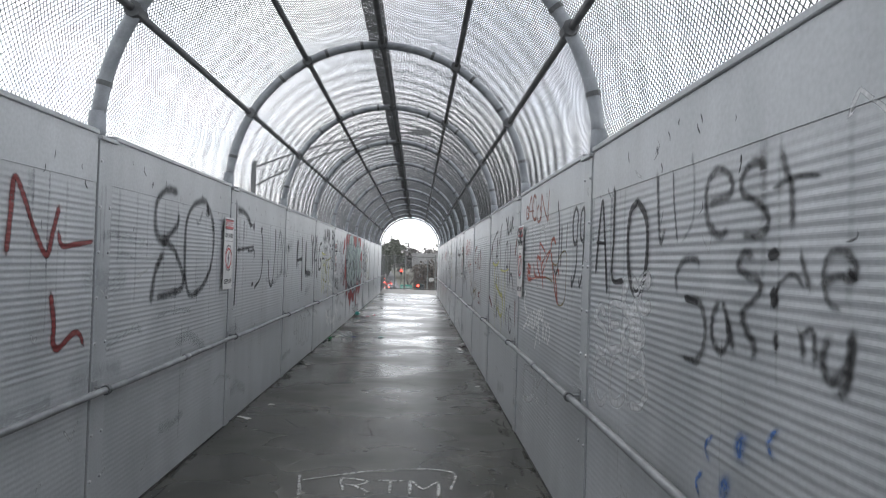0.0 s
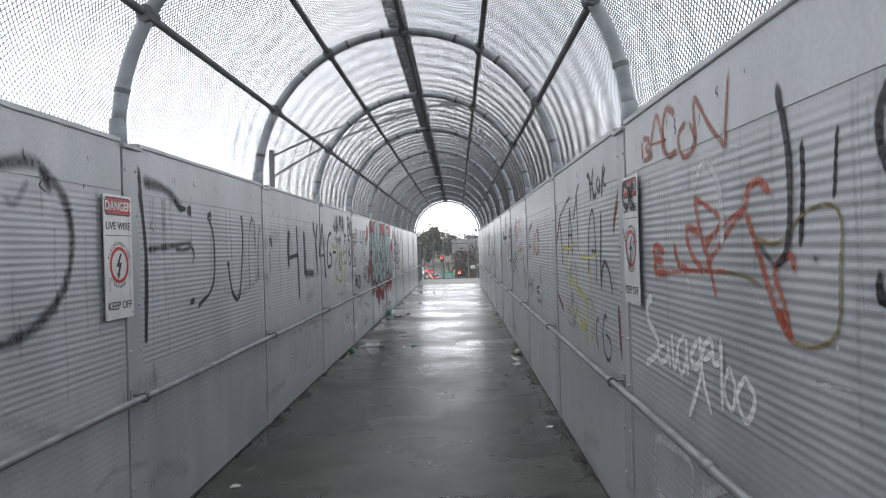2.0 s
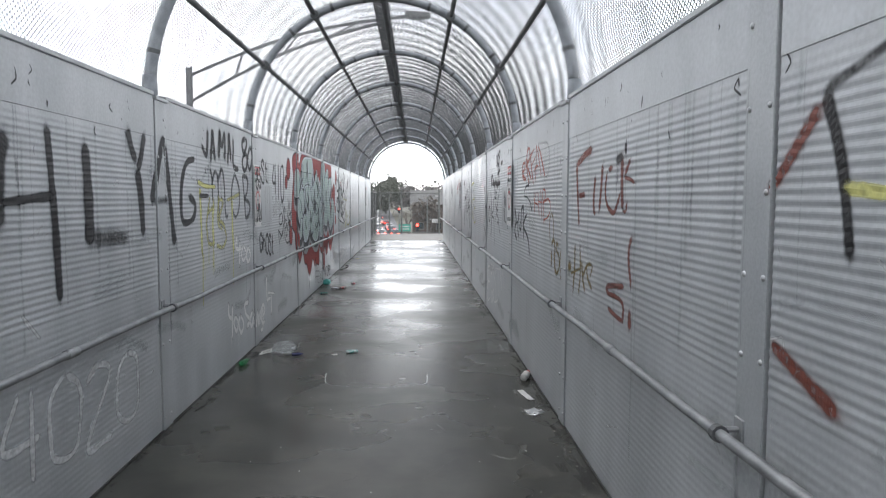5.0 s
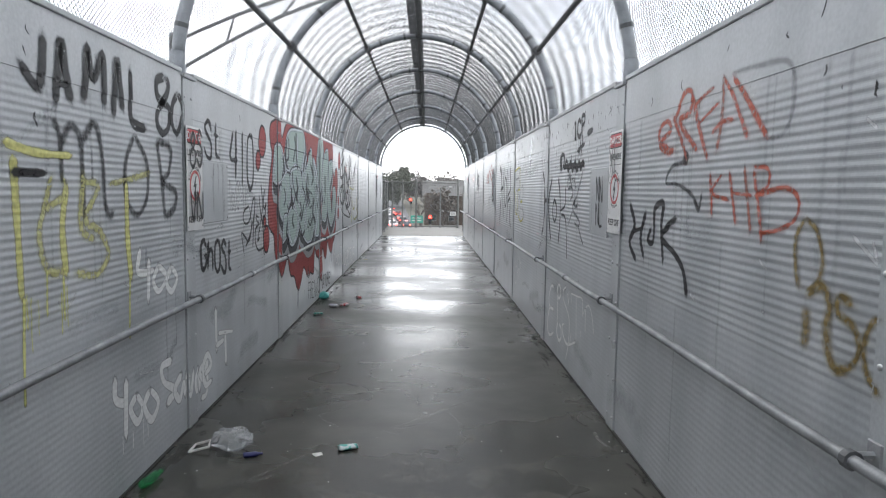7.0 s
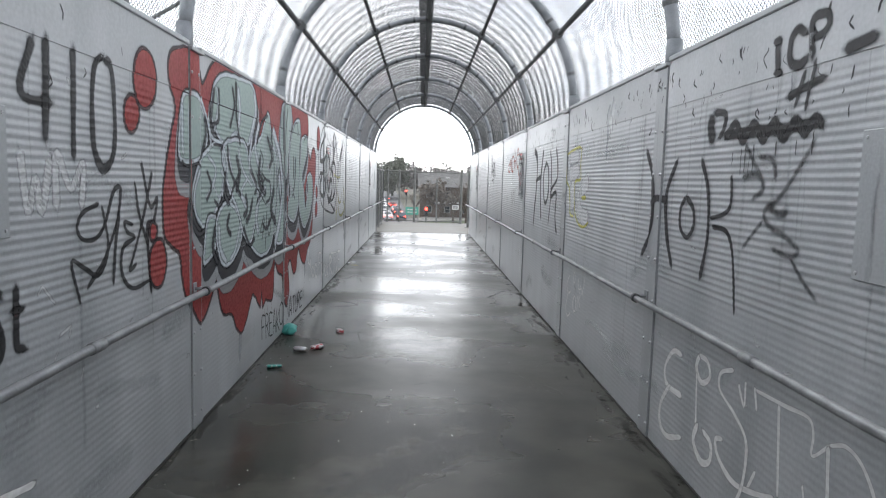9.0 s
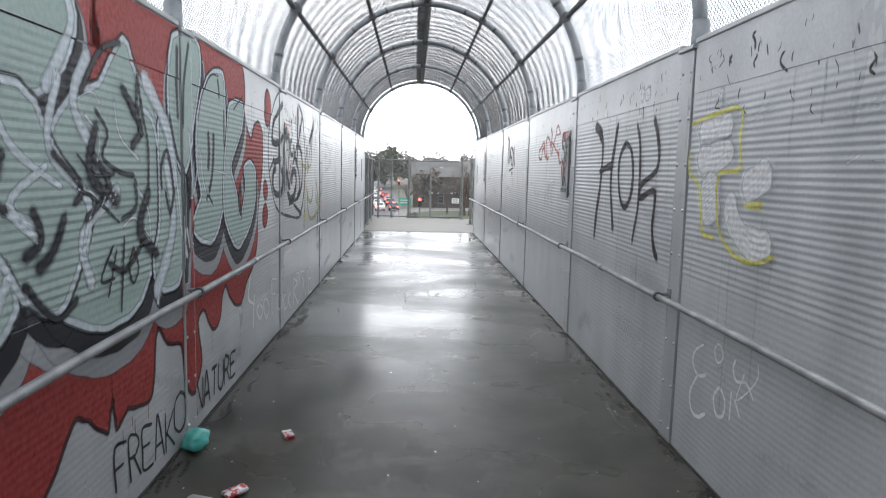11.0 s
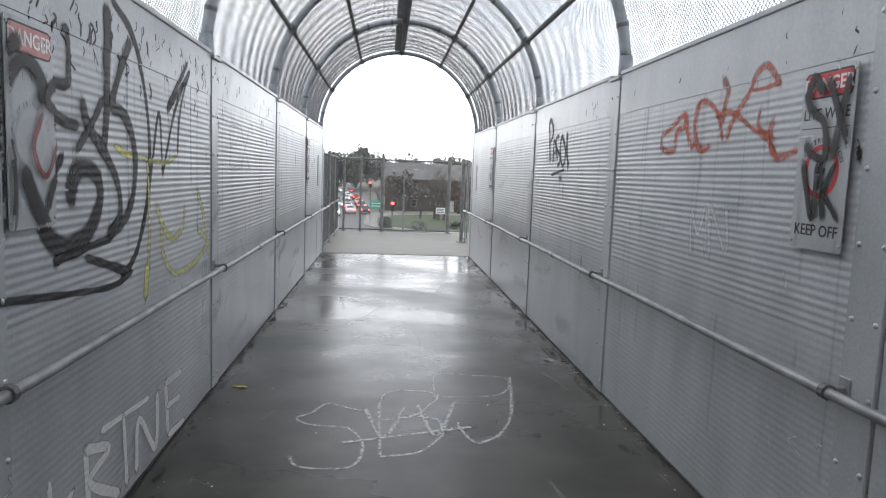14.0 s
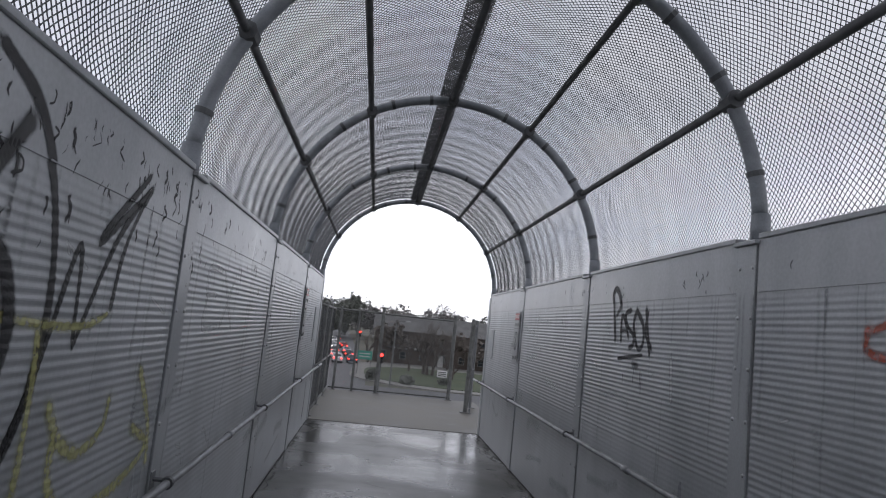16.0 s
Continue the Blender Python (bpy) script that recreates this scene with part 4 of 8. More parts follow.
    line("pale_line", "ice", 0.0068, 0.095, 19.06, 1.47, 18.71, 1.29, 18.78, 1.05)
    line("pale_line", "ice", 0.0068, 0.149, 19.57, 1.62, 19.67, 1.25, 19.38, 0.89)
    line("pale_line", "ice", 0.0068, 0.054, 18.49, 1.56, 18.25, 1.43, 18.42, 1.29)
    line("pale_line", "ice", 0.0068, 0.027, 18.75, 1.75, 18.87, 1.67, 18.83, 1.54)
    line("pale_line", "ice", 0.0068, 0.04, 19.2, 1.47, 19.34, 1.35, 19.37, 1.19)
    line("pale_line", "ice", 0.0068, 0.046, 17.3, 1.59, 17.19, 1.45, 17.21, 1.32, 17.35, 1.23)
    line("pale_line", "ice", 0.0068, 0.047, 17.48, 1.94, 17.54, 1.8, 17.78, 1.75, 17.89, 1.6, 17.75, 1.4)
    line("pale_line", "ice", 0.0068, 0.053, 17.78, 1.74, 17.91, 1.48, 18.14, 1.31, 18.32, 1.09)
    line("pale_line", "ice", 0.0068, 0.074, 18.58, 1.9, 18.49, 1.61, 18.76, 1.42, 18.71, 1.19)
    line("pale_line", "ice", 0.0068, 0.058, 17.89, 1.76, 18.09, 1.48, 18.42, 1.34)
    line("pale_line", "ice", 0.0068, 0.05, 18.17, 1.76, 18.29, 1.6, 18.58, 1.47)
    line("pale_line", "ice", 0.0068, 0.046, 17.33, 2.03, 17.48, 1.87, 17.54, 1.73)
    line("pale_line", "ice", 0.0068, 0.032, 17.42, 1.41, 17.57, 1.48, 17.69, 1.41, 17.82, 1.48)
    line("pale_line", "ice", 0.0068, 0.156, 19.28, 2.0, 19.62, 1.73, 19.72, 1.41)
    line("pale_line", "ice", 0.0068, 0.018, 18.7, 1.8, 18.81, 1.84, 18.89, 1.8)
    line("pale_line", "ice", 0.0068, 0.032, 19.01, 1.83, 19.06, 1.68, 19.26, 1.58)
    line("pale_line", "ice", 0.0068, 0.023, 19.06, 1.29, 19.19, 1.32, 19.37, 1.21)
    line("pale_line", "ice", 0.0068, 0.02, 18.67, 1.46, 18.79, 1.45, 18.92, 1.36)
    line("pale_line", "ice", 0.0068, 0.05, 19.3, 1.82, 19.42, 1.77, 19.49, 1.63)
    line("pale_line", "ice", 0.0068, 0.052, 19.64, 1.71, 19.74, 1.46, 19.8, 1.16)
    line("pale_line", "ice", 0.0068, 0.057, 19.8, 1.16, 19.86, 1.04)
    line("pale_line", "ice", 0.0068, 0.047, 19.47, 1.0, 19.43, 0.86)
    line("pale_line", "ice", 0.0068, 0.034, 20.12, 1.86, 20.07, 1.74, 20.09, 1.58, 20.0, 1.39)
    line("pale_line", "ice", 0.0068, 0.046, 20.14, 1.66, 20.17, 1.5, 20.24, 1.39)
    line("pale_line", "ice", 0.0068, 0.02, 20.3, 1.54, 20.59, 1.52, 20.8, 1.48)
    line("pale_line", "ice", 0.0068, 0.05, 20.28, 1.44, 20.27, 1.33)
    line("pale_line", "ice", 0.0068, 0.04, 19.91, 1.76, 19.95, 1.58, 19.97, 1.39)
    line("pale_line", "ice", 0.0068, 0.039, 19.85, 1.23, 19.9, 1.09)
    line("inner_line", "ink", 0.0074, 0.071, 18.0, 2.19, 18.06, 2.04, 17.94, 1.87)
    line("inner_line", "ink", 0.0074, 0.055, 17.43, 1.59, 17.53, 1.48, 17.42, 1.38)
    line("inner_line", "ink", 0.0074, 0.073, 17.86, 1.6, 17.82, 1.44, 17.95, 1.34)
    line("inner_line", "ink", 0.0074, 0.085, 18.1, 1.72, 18.2, 1.56, 18.09, 1.42)
    line("inner_line", "ink", 0.0074, 0.086, 18.6, 1.4, 18.49, 1.25, 18.36, 1.19)
    line("inner_line", "ink", 0.0074, 0.084, 19.06, 1.91, 19.28, 1.74, 19.15, 1.62)
    line("inner_line", "ink", 0.0074, 0.112, 19.38, 1.47, 19.24, 1.26, 19.48, 1.1)
    line("inner_line", "ink", 0.0074, 0.07, 18.78, 1.61, 18.94, 1.47, 18.71, 1.33)
    line("inner_line", "ink", 0.0074, 0.068, 17.95, 1.3, 17.88, 1.2, 17.99, 1.12)
    line("inner_line", "ink", 0.0074, 0.061, 17.69, 2.14, 17.7, 2.0, 17.69, 1.91, 17.54, 1.87)
    line("inner_line", "ink", 0.0074, 0.068, 18.1, 2.24, 18.12, 2.0, 18.23, 1.76)
    line("inner_line", "ink", 0.0074, 0.079, 17.6, 2.13, 17.55, 1.97, 17.5, 1.87)
    line("inner_line", "ink", 0.0074, 0.062, 17.89, 1.77, 17.95, 1.6, 18.25, 1.39)
    line("inner_line", "ink", 0.0074, 0.064, 17.41, 1.93, 17.43, 1.8, 17.32, 1.65)
    line("inner_line", "ink", 0.0074, 0.028, 17.0, 1.63, 17.1, 1.6, 17.25, 1.62, 17.32, 1.59)
    line("inner_line", "ink", 0.0074, 0.06, 17.16, 1.43, 17.11, 1.32, 17.24, 1.2, 17.42, 1.21)
    line("inner_line", "ink", 0.0074, 0.078, 17.62, 1.24, 17.56, 1.08, 17.68, 0.95)
    line("inner_line", "ink", 0.0074, 0.045, 17.82, 1.42, 17.69, 1.35, 17.58, 1.4)
    line("inner_line", "ink", 0.0074, 0.033, 17.58, 1.75, 17.78, 1.75, 17.73, 1.71)
    line("inner_line", "ink", 0.0074, 0.064, 18.49, 1.61, 18.71, 1.47, 18.63, 1.4)
    line("inner_line", "ink", 0.0074, 0.054, 18.25, 1.6, 18.05, 1.48, 17.95, 1.38)
    line("inner_line", "ink", 0.0074, 0.071, 18.36, 1.43, 18.42, 1.3, 18.29, 1.24)
    line("inner_line", "ink", 0.0074, 0.099, 18.86, 1.75, 18.78, 1.52, 19.06, 1.39)
    line("inner_line", "ink", 0.0074, 0.054, 18.71, 1.81, 18.9, 2.01, 19.1, 2.08)
    line("inner_line", "ink", 0.0074, 0.063, 18.29, 1.18, 18.49, 1.01, 18.67, 1.06)
    line("inner_line", "ink", 0.0074, 0.05, 18.9, 1.16, 19.07, 1.1, 19.29, 1.21)
    line("inner_line", "ink", 0.0074, 0.038, 18.83, 1.78, 18.94, 1.69, 18.89, 1.59, 19.04, 1.53, 19.2, 1.51)
    line("inner_line", "ink", 0.0074, 0.047, 19.2, 1.51, 19.2, 1.37, 19.03, 1.32)
    line("inner_line", "ink", 0.0074, 0.028, 18.68, 1.6, 18.81, 1.52, 19.0, 1.52)
    line("inner_line", "ink", 0.0074, 0.028, 18.67, 1.47, 18.84, 1.41, 19.03, 1.31)
    line("inner_line", "ink", 0.0074, 0.041, 19.25, 1.98, 19.3, 1.8, 19.36, 1.65, 19.35, 1.45)
    line("inner_line", "ink", 0.0074, 0.028, 19.13, 1.89, 19.21, 1.77, 19.3, 1.85)
    line("inner_line", "ink", 0.0074, 0.05, 19.25, 1.96, 19.24, 1.77, 19.31, 1.68)
    line("inner_line", "ink", 0.0074, 0.048, 19.64, 1.83, 19.73, 1.63, 19.83, 1.51, 19.82, 1.21)
    line("inner_line", "ink", 0.0074, 0.047, 19.52, 1.43, 19.52, 1.56, 19.61, 1.63, 19.68, 1.43, 19.62, 1.29)
    line("inner_line", "ink", 0.0074, 0.045, 19.56, 1.44, 19.62, 1.31)
    line("inner_line", "ink", 0.0074, 0.061, 19.77, 2.2, 19.76, 2.02, 19.77, 1.79)
    line("inner_line", "ink", 0.0074, 0.049, 19.94, 2.24, 19.85, 2.01, 19.82, 1.75)
    line("inner_line", "ink", 0.0074, 0.078, 20.29, 1.79, 20.3, 1.63, 20.27, 1.52)
    line("inner_line", "ink", 0.0074, 0.07, 20.4, 1.78, 20.39, 1.63, 20.35, 1.49, 20.28, 1.39)
    line("inner_line", "ink", 0.0074, 0.038, 20.37, 1.32, 20.28, 1.38, 20.23, 1.35)
    line("inner_line", "ink", 0.0074, 0.019, 20.1, 1.82, 20.18, 1.97, 20.34, 2.11, 20.52, 2.13)
    line("inner_line", "ink", 0.0074, 0.042, 20.63, 1.94, 20.63, 1.68)
    line("inner_line", "ink", 0.0074, 0.045, 20.49, 2.12, 20.54, 1.98)
    line("inner_line", "ink", 0.0074, 0.099, 21.05, 1.45, 21.0, 1.31, 21.07, 1.18)
    line("inner_line", "ink", 0.0074, 0.024, 20.87, 1.95, 21.12, 2.07)
    line("inner_line", "ink", 0.0074, 0.035, 21.08, 1.79, 20.81, 1.57)
    line("numeral", "black", 0.008, 0.019, 18.96, 1.22, 18.84, 1.09, 18.97, 1.08)
    line("numeral", "black", 0.008, 0.021, 18.99, 1.2, 18.9, 1.01)
    line("numeral", "black", 0.008, 0.023, 19.07, 1.25, 19.02, 0.92)
    line("numeral", "black", 0.008, 0.026, 19.16, 1.19, 19.11, 1.11, 19.15, 1.03, 19.21, 1.09, 19.16, 1.19)
    for y, z, a, bb in ((16.53, 2.01, 0.123, 0.014), (16.37, 1.83, 0.071, 0.009), (16.66, 1.09, 0.100, 0.020), (16.60, 1.26, 0.039, 0.005), (21.98, 2.06, 0.112, 0.031), (21.88, 1.37, 0.065, 0.007), (21.86, 1.15, 0.081, 0.009)):
        spot = thing("painted_spot", "crimson sprayed oval with black outline on the steel wall", "graffiti")
        line = np.array([(y, z - bb), (y + 0.01, z), (y, z + bb)])
        part("outline", patch("outline", [(line, a + 0.016)], 0.0016, "ink"), None, spot)
        part("fill", patch("fill", [(line, a)], 0.0024, "crimson"), None, spot)


build_piece()
word('4020', 'L', 10.03, 0.34, 10.05, 0.76, 11.47, 0.24, 11.50, 0.67, 'dust', 0.025)
word('St', 'L', 14.88, 1.80, 14.89, 2.05, 15.26, 1.77, 15.27, 2.04, 'black', 0.035)
word('410', 'L', 15.47, 1.67, 15.49, 2.02, 16.21, 1.54, 16.23, 2.05, 'black', 0.045)
word('GhOSt', 'L', 14.77, 1.03, 14.78, 1.22, 15.52, 0.90, 15.53, 1.17, 'black', 0.04)
word('FREAK', 'L', 18.91, 0.14, 18.90, 0.34, 19.64, 0.06, 19.64, 0.27, 'black', 0.018)
word('NATURE', 'L', 19.97, 0.10, 19.99, 0.29, 20.87, 0.08, 20.88, 0.25, 'black', 0.022)
word('O', 'L', 19.62, 0.12, 19.64, 0.33, 19.80, 0.10, 19.81, 0.31, 'black', 0.02)
word('SES', 'R', 3.74, 1.16, 3.76, 1.41, 2.87, 1.31, 2.87, 1.49, 'dust', 0.03)
word('CCB', 'R', 3.72, 0.88, 3.74, 1.14, 2.85, 1.05, 2.86, 1.28, 'dust', 0.03)
word('99', 'R', 4.37, 1.50, 4.33, 2.01, 3.96, 1.53, 3.94, 1.99, 'black', 0.03)
word('Dn', 'R', 6.16, 0.42, 6.13, 0.69, 4.91, 0.60, 4.89, 0.89, 'dust', 0.03)
word('NN', 'R', 15.11, 1.53, 15.13, 1.70, 14.93, 1.51, 14.95, 1.69, 'black', 0.02)
word('NL', 'R', 15.10, 1.34, 15.12, 1.50, 14.92, 1.35, 14.94, 1.51, 'black', 0.02)
word('ICP', 'R', 15.98, 2.03, 16.00, 2.15, 15.53, 2.04, 15.55, 2.20, 'black', 0.04)
word('||', 'R', 20.68, 2.06, 20.70, 2.16, 20.48, 2.05, 20.49, 2.15, 'dust', 0.06)
word('RTM', 'F', -0.10, 4.80, -0.13, 5.07, 0.62, 4.73, 0.63, 5.02, 'chalk', 0.045)
word('n', 'F', -0.36, 4.70, -0.47, 5.37, 0.84, 4.85, 0.90, 5.49, 'chalk', 0.045)
word('U', 'F', -0.42, 12.87, -0.48, 13.34, 0.43, 12.86, 0.45, 13.30, 'chalk', 0.03)
word('SBJ', 'F', -0.73, 23.80, -0.86, 24.74, 0.66, 24.33, 0.89, 25.53, 'chalk', 0.04)
word('D', 'F', 0.16, 25.01, 0.21, 25.54, 0.67, 25.02, 0.79, 25.55, 'chalk', 0.03)
word('8S', 'L', 14.52, 1.71, 14.53, 1.92, 14.76, 1.73, 14.78, 1.97, 'black', 0.03)
word('VN', 'L', 14.51, 1.36, 14.52, 1.55, 14.76, 1.37, 14.77, 1.55, 'black', 0.03)
word('CK', 'R', 6.48, 1.85, 6.48, 1.97, 6.23, 1.82, 6.24, 1.96, 'black', 0.04)
word('V', 'R', 6.47, 1.52, 6.48, 1.74, 6.23, 1.55, 6.23, 1.72, 'soft', 0.03)
word('XE', 'R', 14.71, 1.68, 14.74, 1.90, 14.44, 1.67, 14.47, 1.91, 'soft', 0.025)
word('SX', 'R', 22.93, 1.67, 22.98, 1.96, 22.64, 1.65, 22.70, 1.97, 'black', 0.04)
word('VK', 'R', 22.91, 1.44, 22.95, 1.65, 22.70, 1.45, 22.74, 1.65, 'black', 0.03)
word('MN', 'R', 23.91, 1.18, 23.93, 1.40, 23.50, 1.24, 23.53, 1.49, 'dust', 0.02)
word('EX', 'L', 25.67, 1.55, 25.65, 1.87, 26.44, 1.55, 26.41, 1.88, 'dust', 0.02)
word('1', 'R', 26.06, 1.36, 26.10, 1.66, 25.98, 1.37, 26.02, 1.66, 'dust', 0.025)
word('WM', 'L', 15.45, 1.41, 15.46, 1.64, 15.92, 1.40, 15.93, 1.59, 'dust', 0.03)
word('VV', 'F', -0.34, 24.29, -0.35, 24.77, 0.27, 24.31, 0.33, 24.94, 'chalk', 0.05)
word('-', 'F', -0.44, 24.13, -0.45, 24.28, 0.36, 24.37, 0.38, 24.55, 'chalk', 0.06)
word('CB', 'R', 3.22, 1.26, 3.22, 1.38, 2.95, 1.28, 2.96, 1.41, 'dust', 0.05)
word('OC', 'R', 3.22, 1.41, 3.22, 1.56, 2.80, 1.47, 2.80, 1.60, 'dust', 0.05)
tag = open_tag('large black tag of looping letters inside an oval')
stroke(tag, 'L', 'black', 0.081, 22.61, 2.17, 22.43, 2.07, 22.24, 1.97, 22.17, 1.87, 22.18, 1.79, 22.35, 1.78, 22.53, 1.82, 22.76, 1.94)
stroke(tag, 'L', 'black', 0.073, 22.45, 1.79, 22.45, 1.71, 22.46, 1.62, 22.53, 1.50)
stroke(tag, 'L', 'black', 0.037, 22.03, 1.52, 22.18, 1.61, 22.21, 1.65)
stroke(tag, 'L', 'black', 0.068, 22.19, 1.61, 22.37, 1.62, 22.53, 1.65)
stroke(tag, 'L', 'black', 0.089, 22.33, 1.55, 22.22, 1.53, 22.17, 1.43, 22.24, 1.34, 22.40, 1.31, 22.53, 1.34, 22.59, 1.45, 22.57, 1.58)
stroke(tag, 'L', 'black', 0.082, 22.66, 1.31, 22.68, 1.51, 22.63, 1.72, 22.71, 1.84, 22.79, 1.87, 22.88, 1.81, 22.86, 1.73)
stroke(tag, 'L', 'black', 0.065, 23.11, 1.83, 22.96, 1.82, 22.91, 1.75, 23.06, 1.70, 23.19, 1.69)
stroke(tag, 'L', 'black', 0.038, 23.11, 1.83, 23.11, 2.01, 23.06, 2.04)
stroke(tag, 'L', 'black', 0.112, 22.74, 1.55, 22.82, 1.41, 22.94, 1.28, 23.09, 1.23, 23.26, 1.28, 23.37, 1.41, 23.32, 1.51, 23.17, 1.52, 23.11, 1.44, 23.15, 1.38)
stroke(tag, 'L', 'black', 0.048, 23.06, 1.58, 22.94, 1.47, 22.89, 1.38)
stroke(tag, 'L', 'black', 0.052, 22.98, 1.17, 23.02, 1.20, 23.48, 1.23)
stroke(tag, 'L', 'black', 0.058, 23.21, 1.18, 23.68, 1.05)
stroke(tag, 'L', 'black', 0.032, 22.81, 2.27, 22.54, 2.27, 22.31, 2.18, 22.12, 2.01, 22.01, 1.82, 22.00, 1.64, 22.04, 1.50, 22.15, 1.35, 22.28, 1.22, 22.49, 1.13)
stroke(tag, 'L', 'black', 0.038, 22.49, 1.13, 23.05, 1.06, 23.48, 1.02, 23.71, 1.05)
stroke(tag, 'L', 'red', 0.032, 22.87, 1.71, 22.81, 1.59, 22.89, 1.50, 22.98, 1.64, 22.95, 1.68)
stroke(tag, 'L', 'black', 0.092, 23.46, 2.22, 23.46, 2.00, 23.44, 1.74, 23.40, 1.60)
stroke(tag, 'L', 'black', 0.080, 23.72, 2.12, 23.59, 1.95, 23.50, 1.80, 23.60, 1.78, 23.71, 1.70, 23.76, 1.55, 23.71, 1.38, 23.59, 1.29, 23.42, 1.25)
stroke(tag, 'L', 'black', 0.075, 23.21, 1.81, 23.26, 1.70, 23.42, 1.59, 23.54, 1.47, 23.57, 1.33, 23.44, 1.24)
stroke(tag, 'L', 'black', 0.051, 23.41, 1.82, 23.30, 1.71, 23.15, 1.59)
stroke(tag, 'L', 'black', 0.057, 23.57, 1.03, 23.77, 1.14, 23.92, 1.37, 23.96, 1.65, 23.89, 1.93, 23.74, 2.14, 23.51, 2.24)
tag = open_tag('thin black zigzag scrawl with an arrow head on the steel')
stroke(tag, 'L', 'black', 0.037, 23.77, 1.13, 23.95, 1.44, 24.10, 1.82, 24.15, 1.50)
stroke(tag, 'L', 'black', 0.040, 24.15, 1.50, 24.37, 1.86, 24.63, 2.10)
stroke(tag, 'L', 'black', 0.047, 24.64, 2.10, 24.23, 1.84, 24.60, 2.15)
stroke(tag, 'L', 'black', 0.036, 24.63, 2.10, 24.46, 1.86, 24.40, 1.62)
tag = open_tag('black sprayed letters with curved bars on the ribbed steel wall')
stroke(tag, 'R', 'black', 0.068, 17.47, 1.80, 17.30, 1.59, 17.28, 1.32, 17.46, 1.11)
stroke(tag, 'R', 'black', 0.062, 16.92, 1.72, 17.07, 1.52, 17.03, 1.29, 16.92, 1.10)
stroke(tag, 'R', 'black', 0.057, 17.32, 1.45, 17.21, 1.49, 17.05, 1.48)
stroke(tag, 'R', 'black', 0.044, 16.77, 1.51, 16.84, 1.44, 16.83, 1.34, 16.73, 1.29, 16.65, 1.36, 16.67, 1.45, 16.77, 1.51)
stroke(tag, 'R', 'black', 0.046, 16.60, 1.71, 16.50, 1.55, 16.47, 1.32, 16.53, 1.09)
stroke(tag, 'R', 'black', 0.036, 16.25, 1.62, 16.24, 1.49, 16.30, 1.44, 16.45, 1.41)
stroke(tag, 'R', 'black', 0.033, 16.43, 1.37, 16.28, 1.36, 16.21, 1.29, 16.17, 1.16, 16.14, 0.99)
tag = open_tag('crossed-out black scribble with short runs on the steel wall')
stroke(tag, 'R', 'black', 0.121, 16.49, 1.93, 16.52, 1.86, 16.47, 1.77)
stroke(tag, 'R', 'black', 0.054, 16.49, 1.93, 16.36, 1.91, 16.38, 1.83, 16.43, 1.80)
stroke(tag, 'R', 'black', 0.070, 16.38, 1.81, 16.07, 1.81, 15.81, 1.80, 15.56, 1.81)
stroke(tag, 'R', 'black', 0.056, 16.35, 1.79, 16.25, 1.86, 16.17, 1.77, 16.08, 1.85, 15.99, 1.76, 15.91, 1.84, 15.83, 1.76, 15.75, 1.83, 15.68, 1.77, 15.62, 1.83, 15.56, 1.78)
stroke(tag, 'R', 'black', 0.050, 15.83, 1.92, 15.69, 1.95, 15.57, 1.97)
stroke(tag, 'R', 'black', 0.033, 15.76, 1.88, 15.74, 1.94, 15.71, 2.01)
stroke(tag, 'R', 'black', 0.031, 15.69, 1.86, 15.67, 1.94, 15.64, 2.04)
stroke(tag, 'R', 'black', 0.059, 15.48, 2.04, 15.38, 2.05, 15.30, 2.06)
tag = open_tag('smudged grey-black figure scribble on the ribbed steel wall')
stroke(tag, 'R', 'soft', 0.043, 15.60, 1.75, 15.71, 1.63, 15.82, 1.53, 15.93, 1.47, 15.89, 1.41, 15.77, 1.38, 15.66, 1.33, 15.72, 1.30, 15.86, 1.32)
stroke(tag, 'R', 'soft', 0.053, 15.74, 1.49, 15.81, 1.46, 15.92, 1.50)
stroke(tag, 'R', 'soft', 0.036, 15.72, 1.30, 15.62, 1.22, 15.52, 1.16)
stroke(tag, 'R', 'soft', 0.039, 16.11, 1.29, 16.03, 1.36, 15.94, 1.43)
stroke(tag, 'R', 'soft', 0.046, 16.16, 1.61, 16.01, 1.62, 15.96, 1.56, 16.06, 1.51)
stroke(tag, 'R', 'soft', 0.053, 16.03, 1.70, 15.90, 1.68, 15.86, 1.59)
stroke(tag, 'R', 'soft', 0.042, 16.13, 1.75, 16.05, 1.67, 15.98, 1.62)
tag = open_tag('black looping signature tag on the ribbed steel wall')
stroke(tag, 'L', 'black', 0.030, 16.03, 1.42, 15.90, 1.39, 15.85, 1.33, 15.90, 1.28, 16.01, 1.28, 16.09, 1.34, 16.17, 1.47, 16.24, 1.48, 16.20, 1.34, 16.07, 1.18, 15.92, 1.08)
stroke(tag, 'L', 'black', 0.029, 15.86, 1.03, 15.80, 1.20, 15.89, 1.17, 16.02, 1.12, 16.11, 1.23, 16.06, 1.41)
stroke(tag, 'L', 'black', 0.037, 16.15, 1.06, 16.18, 1.24, 16.22, 1.37)
stroke(tag, 'L', 'black', 0.031, 16.36, 1.31, 16.27, 1.33, 16.30, 1.28, 16.38, 1.25, 16.25, 1.21, 16.24, 1.09, 16.35, 1.01, 16.55, 1.02)
stroke(tag, 'L', 'black', 0.035, 16.39, 1.51, 16.43, 1.36, 16.53, 1.20)
stroke(tag, 'L', 'black', 0.033, 16.59, 1.56, 16.49, 1.36, 16.35, 1.15, 16.31, 1.10, 16.39, 1.12)
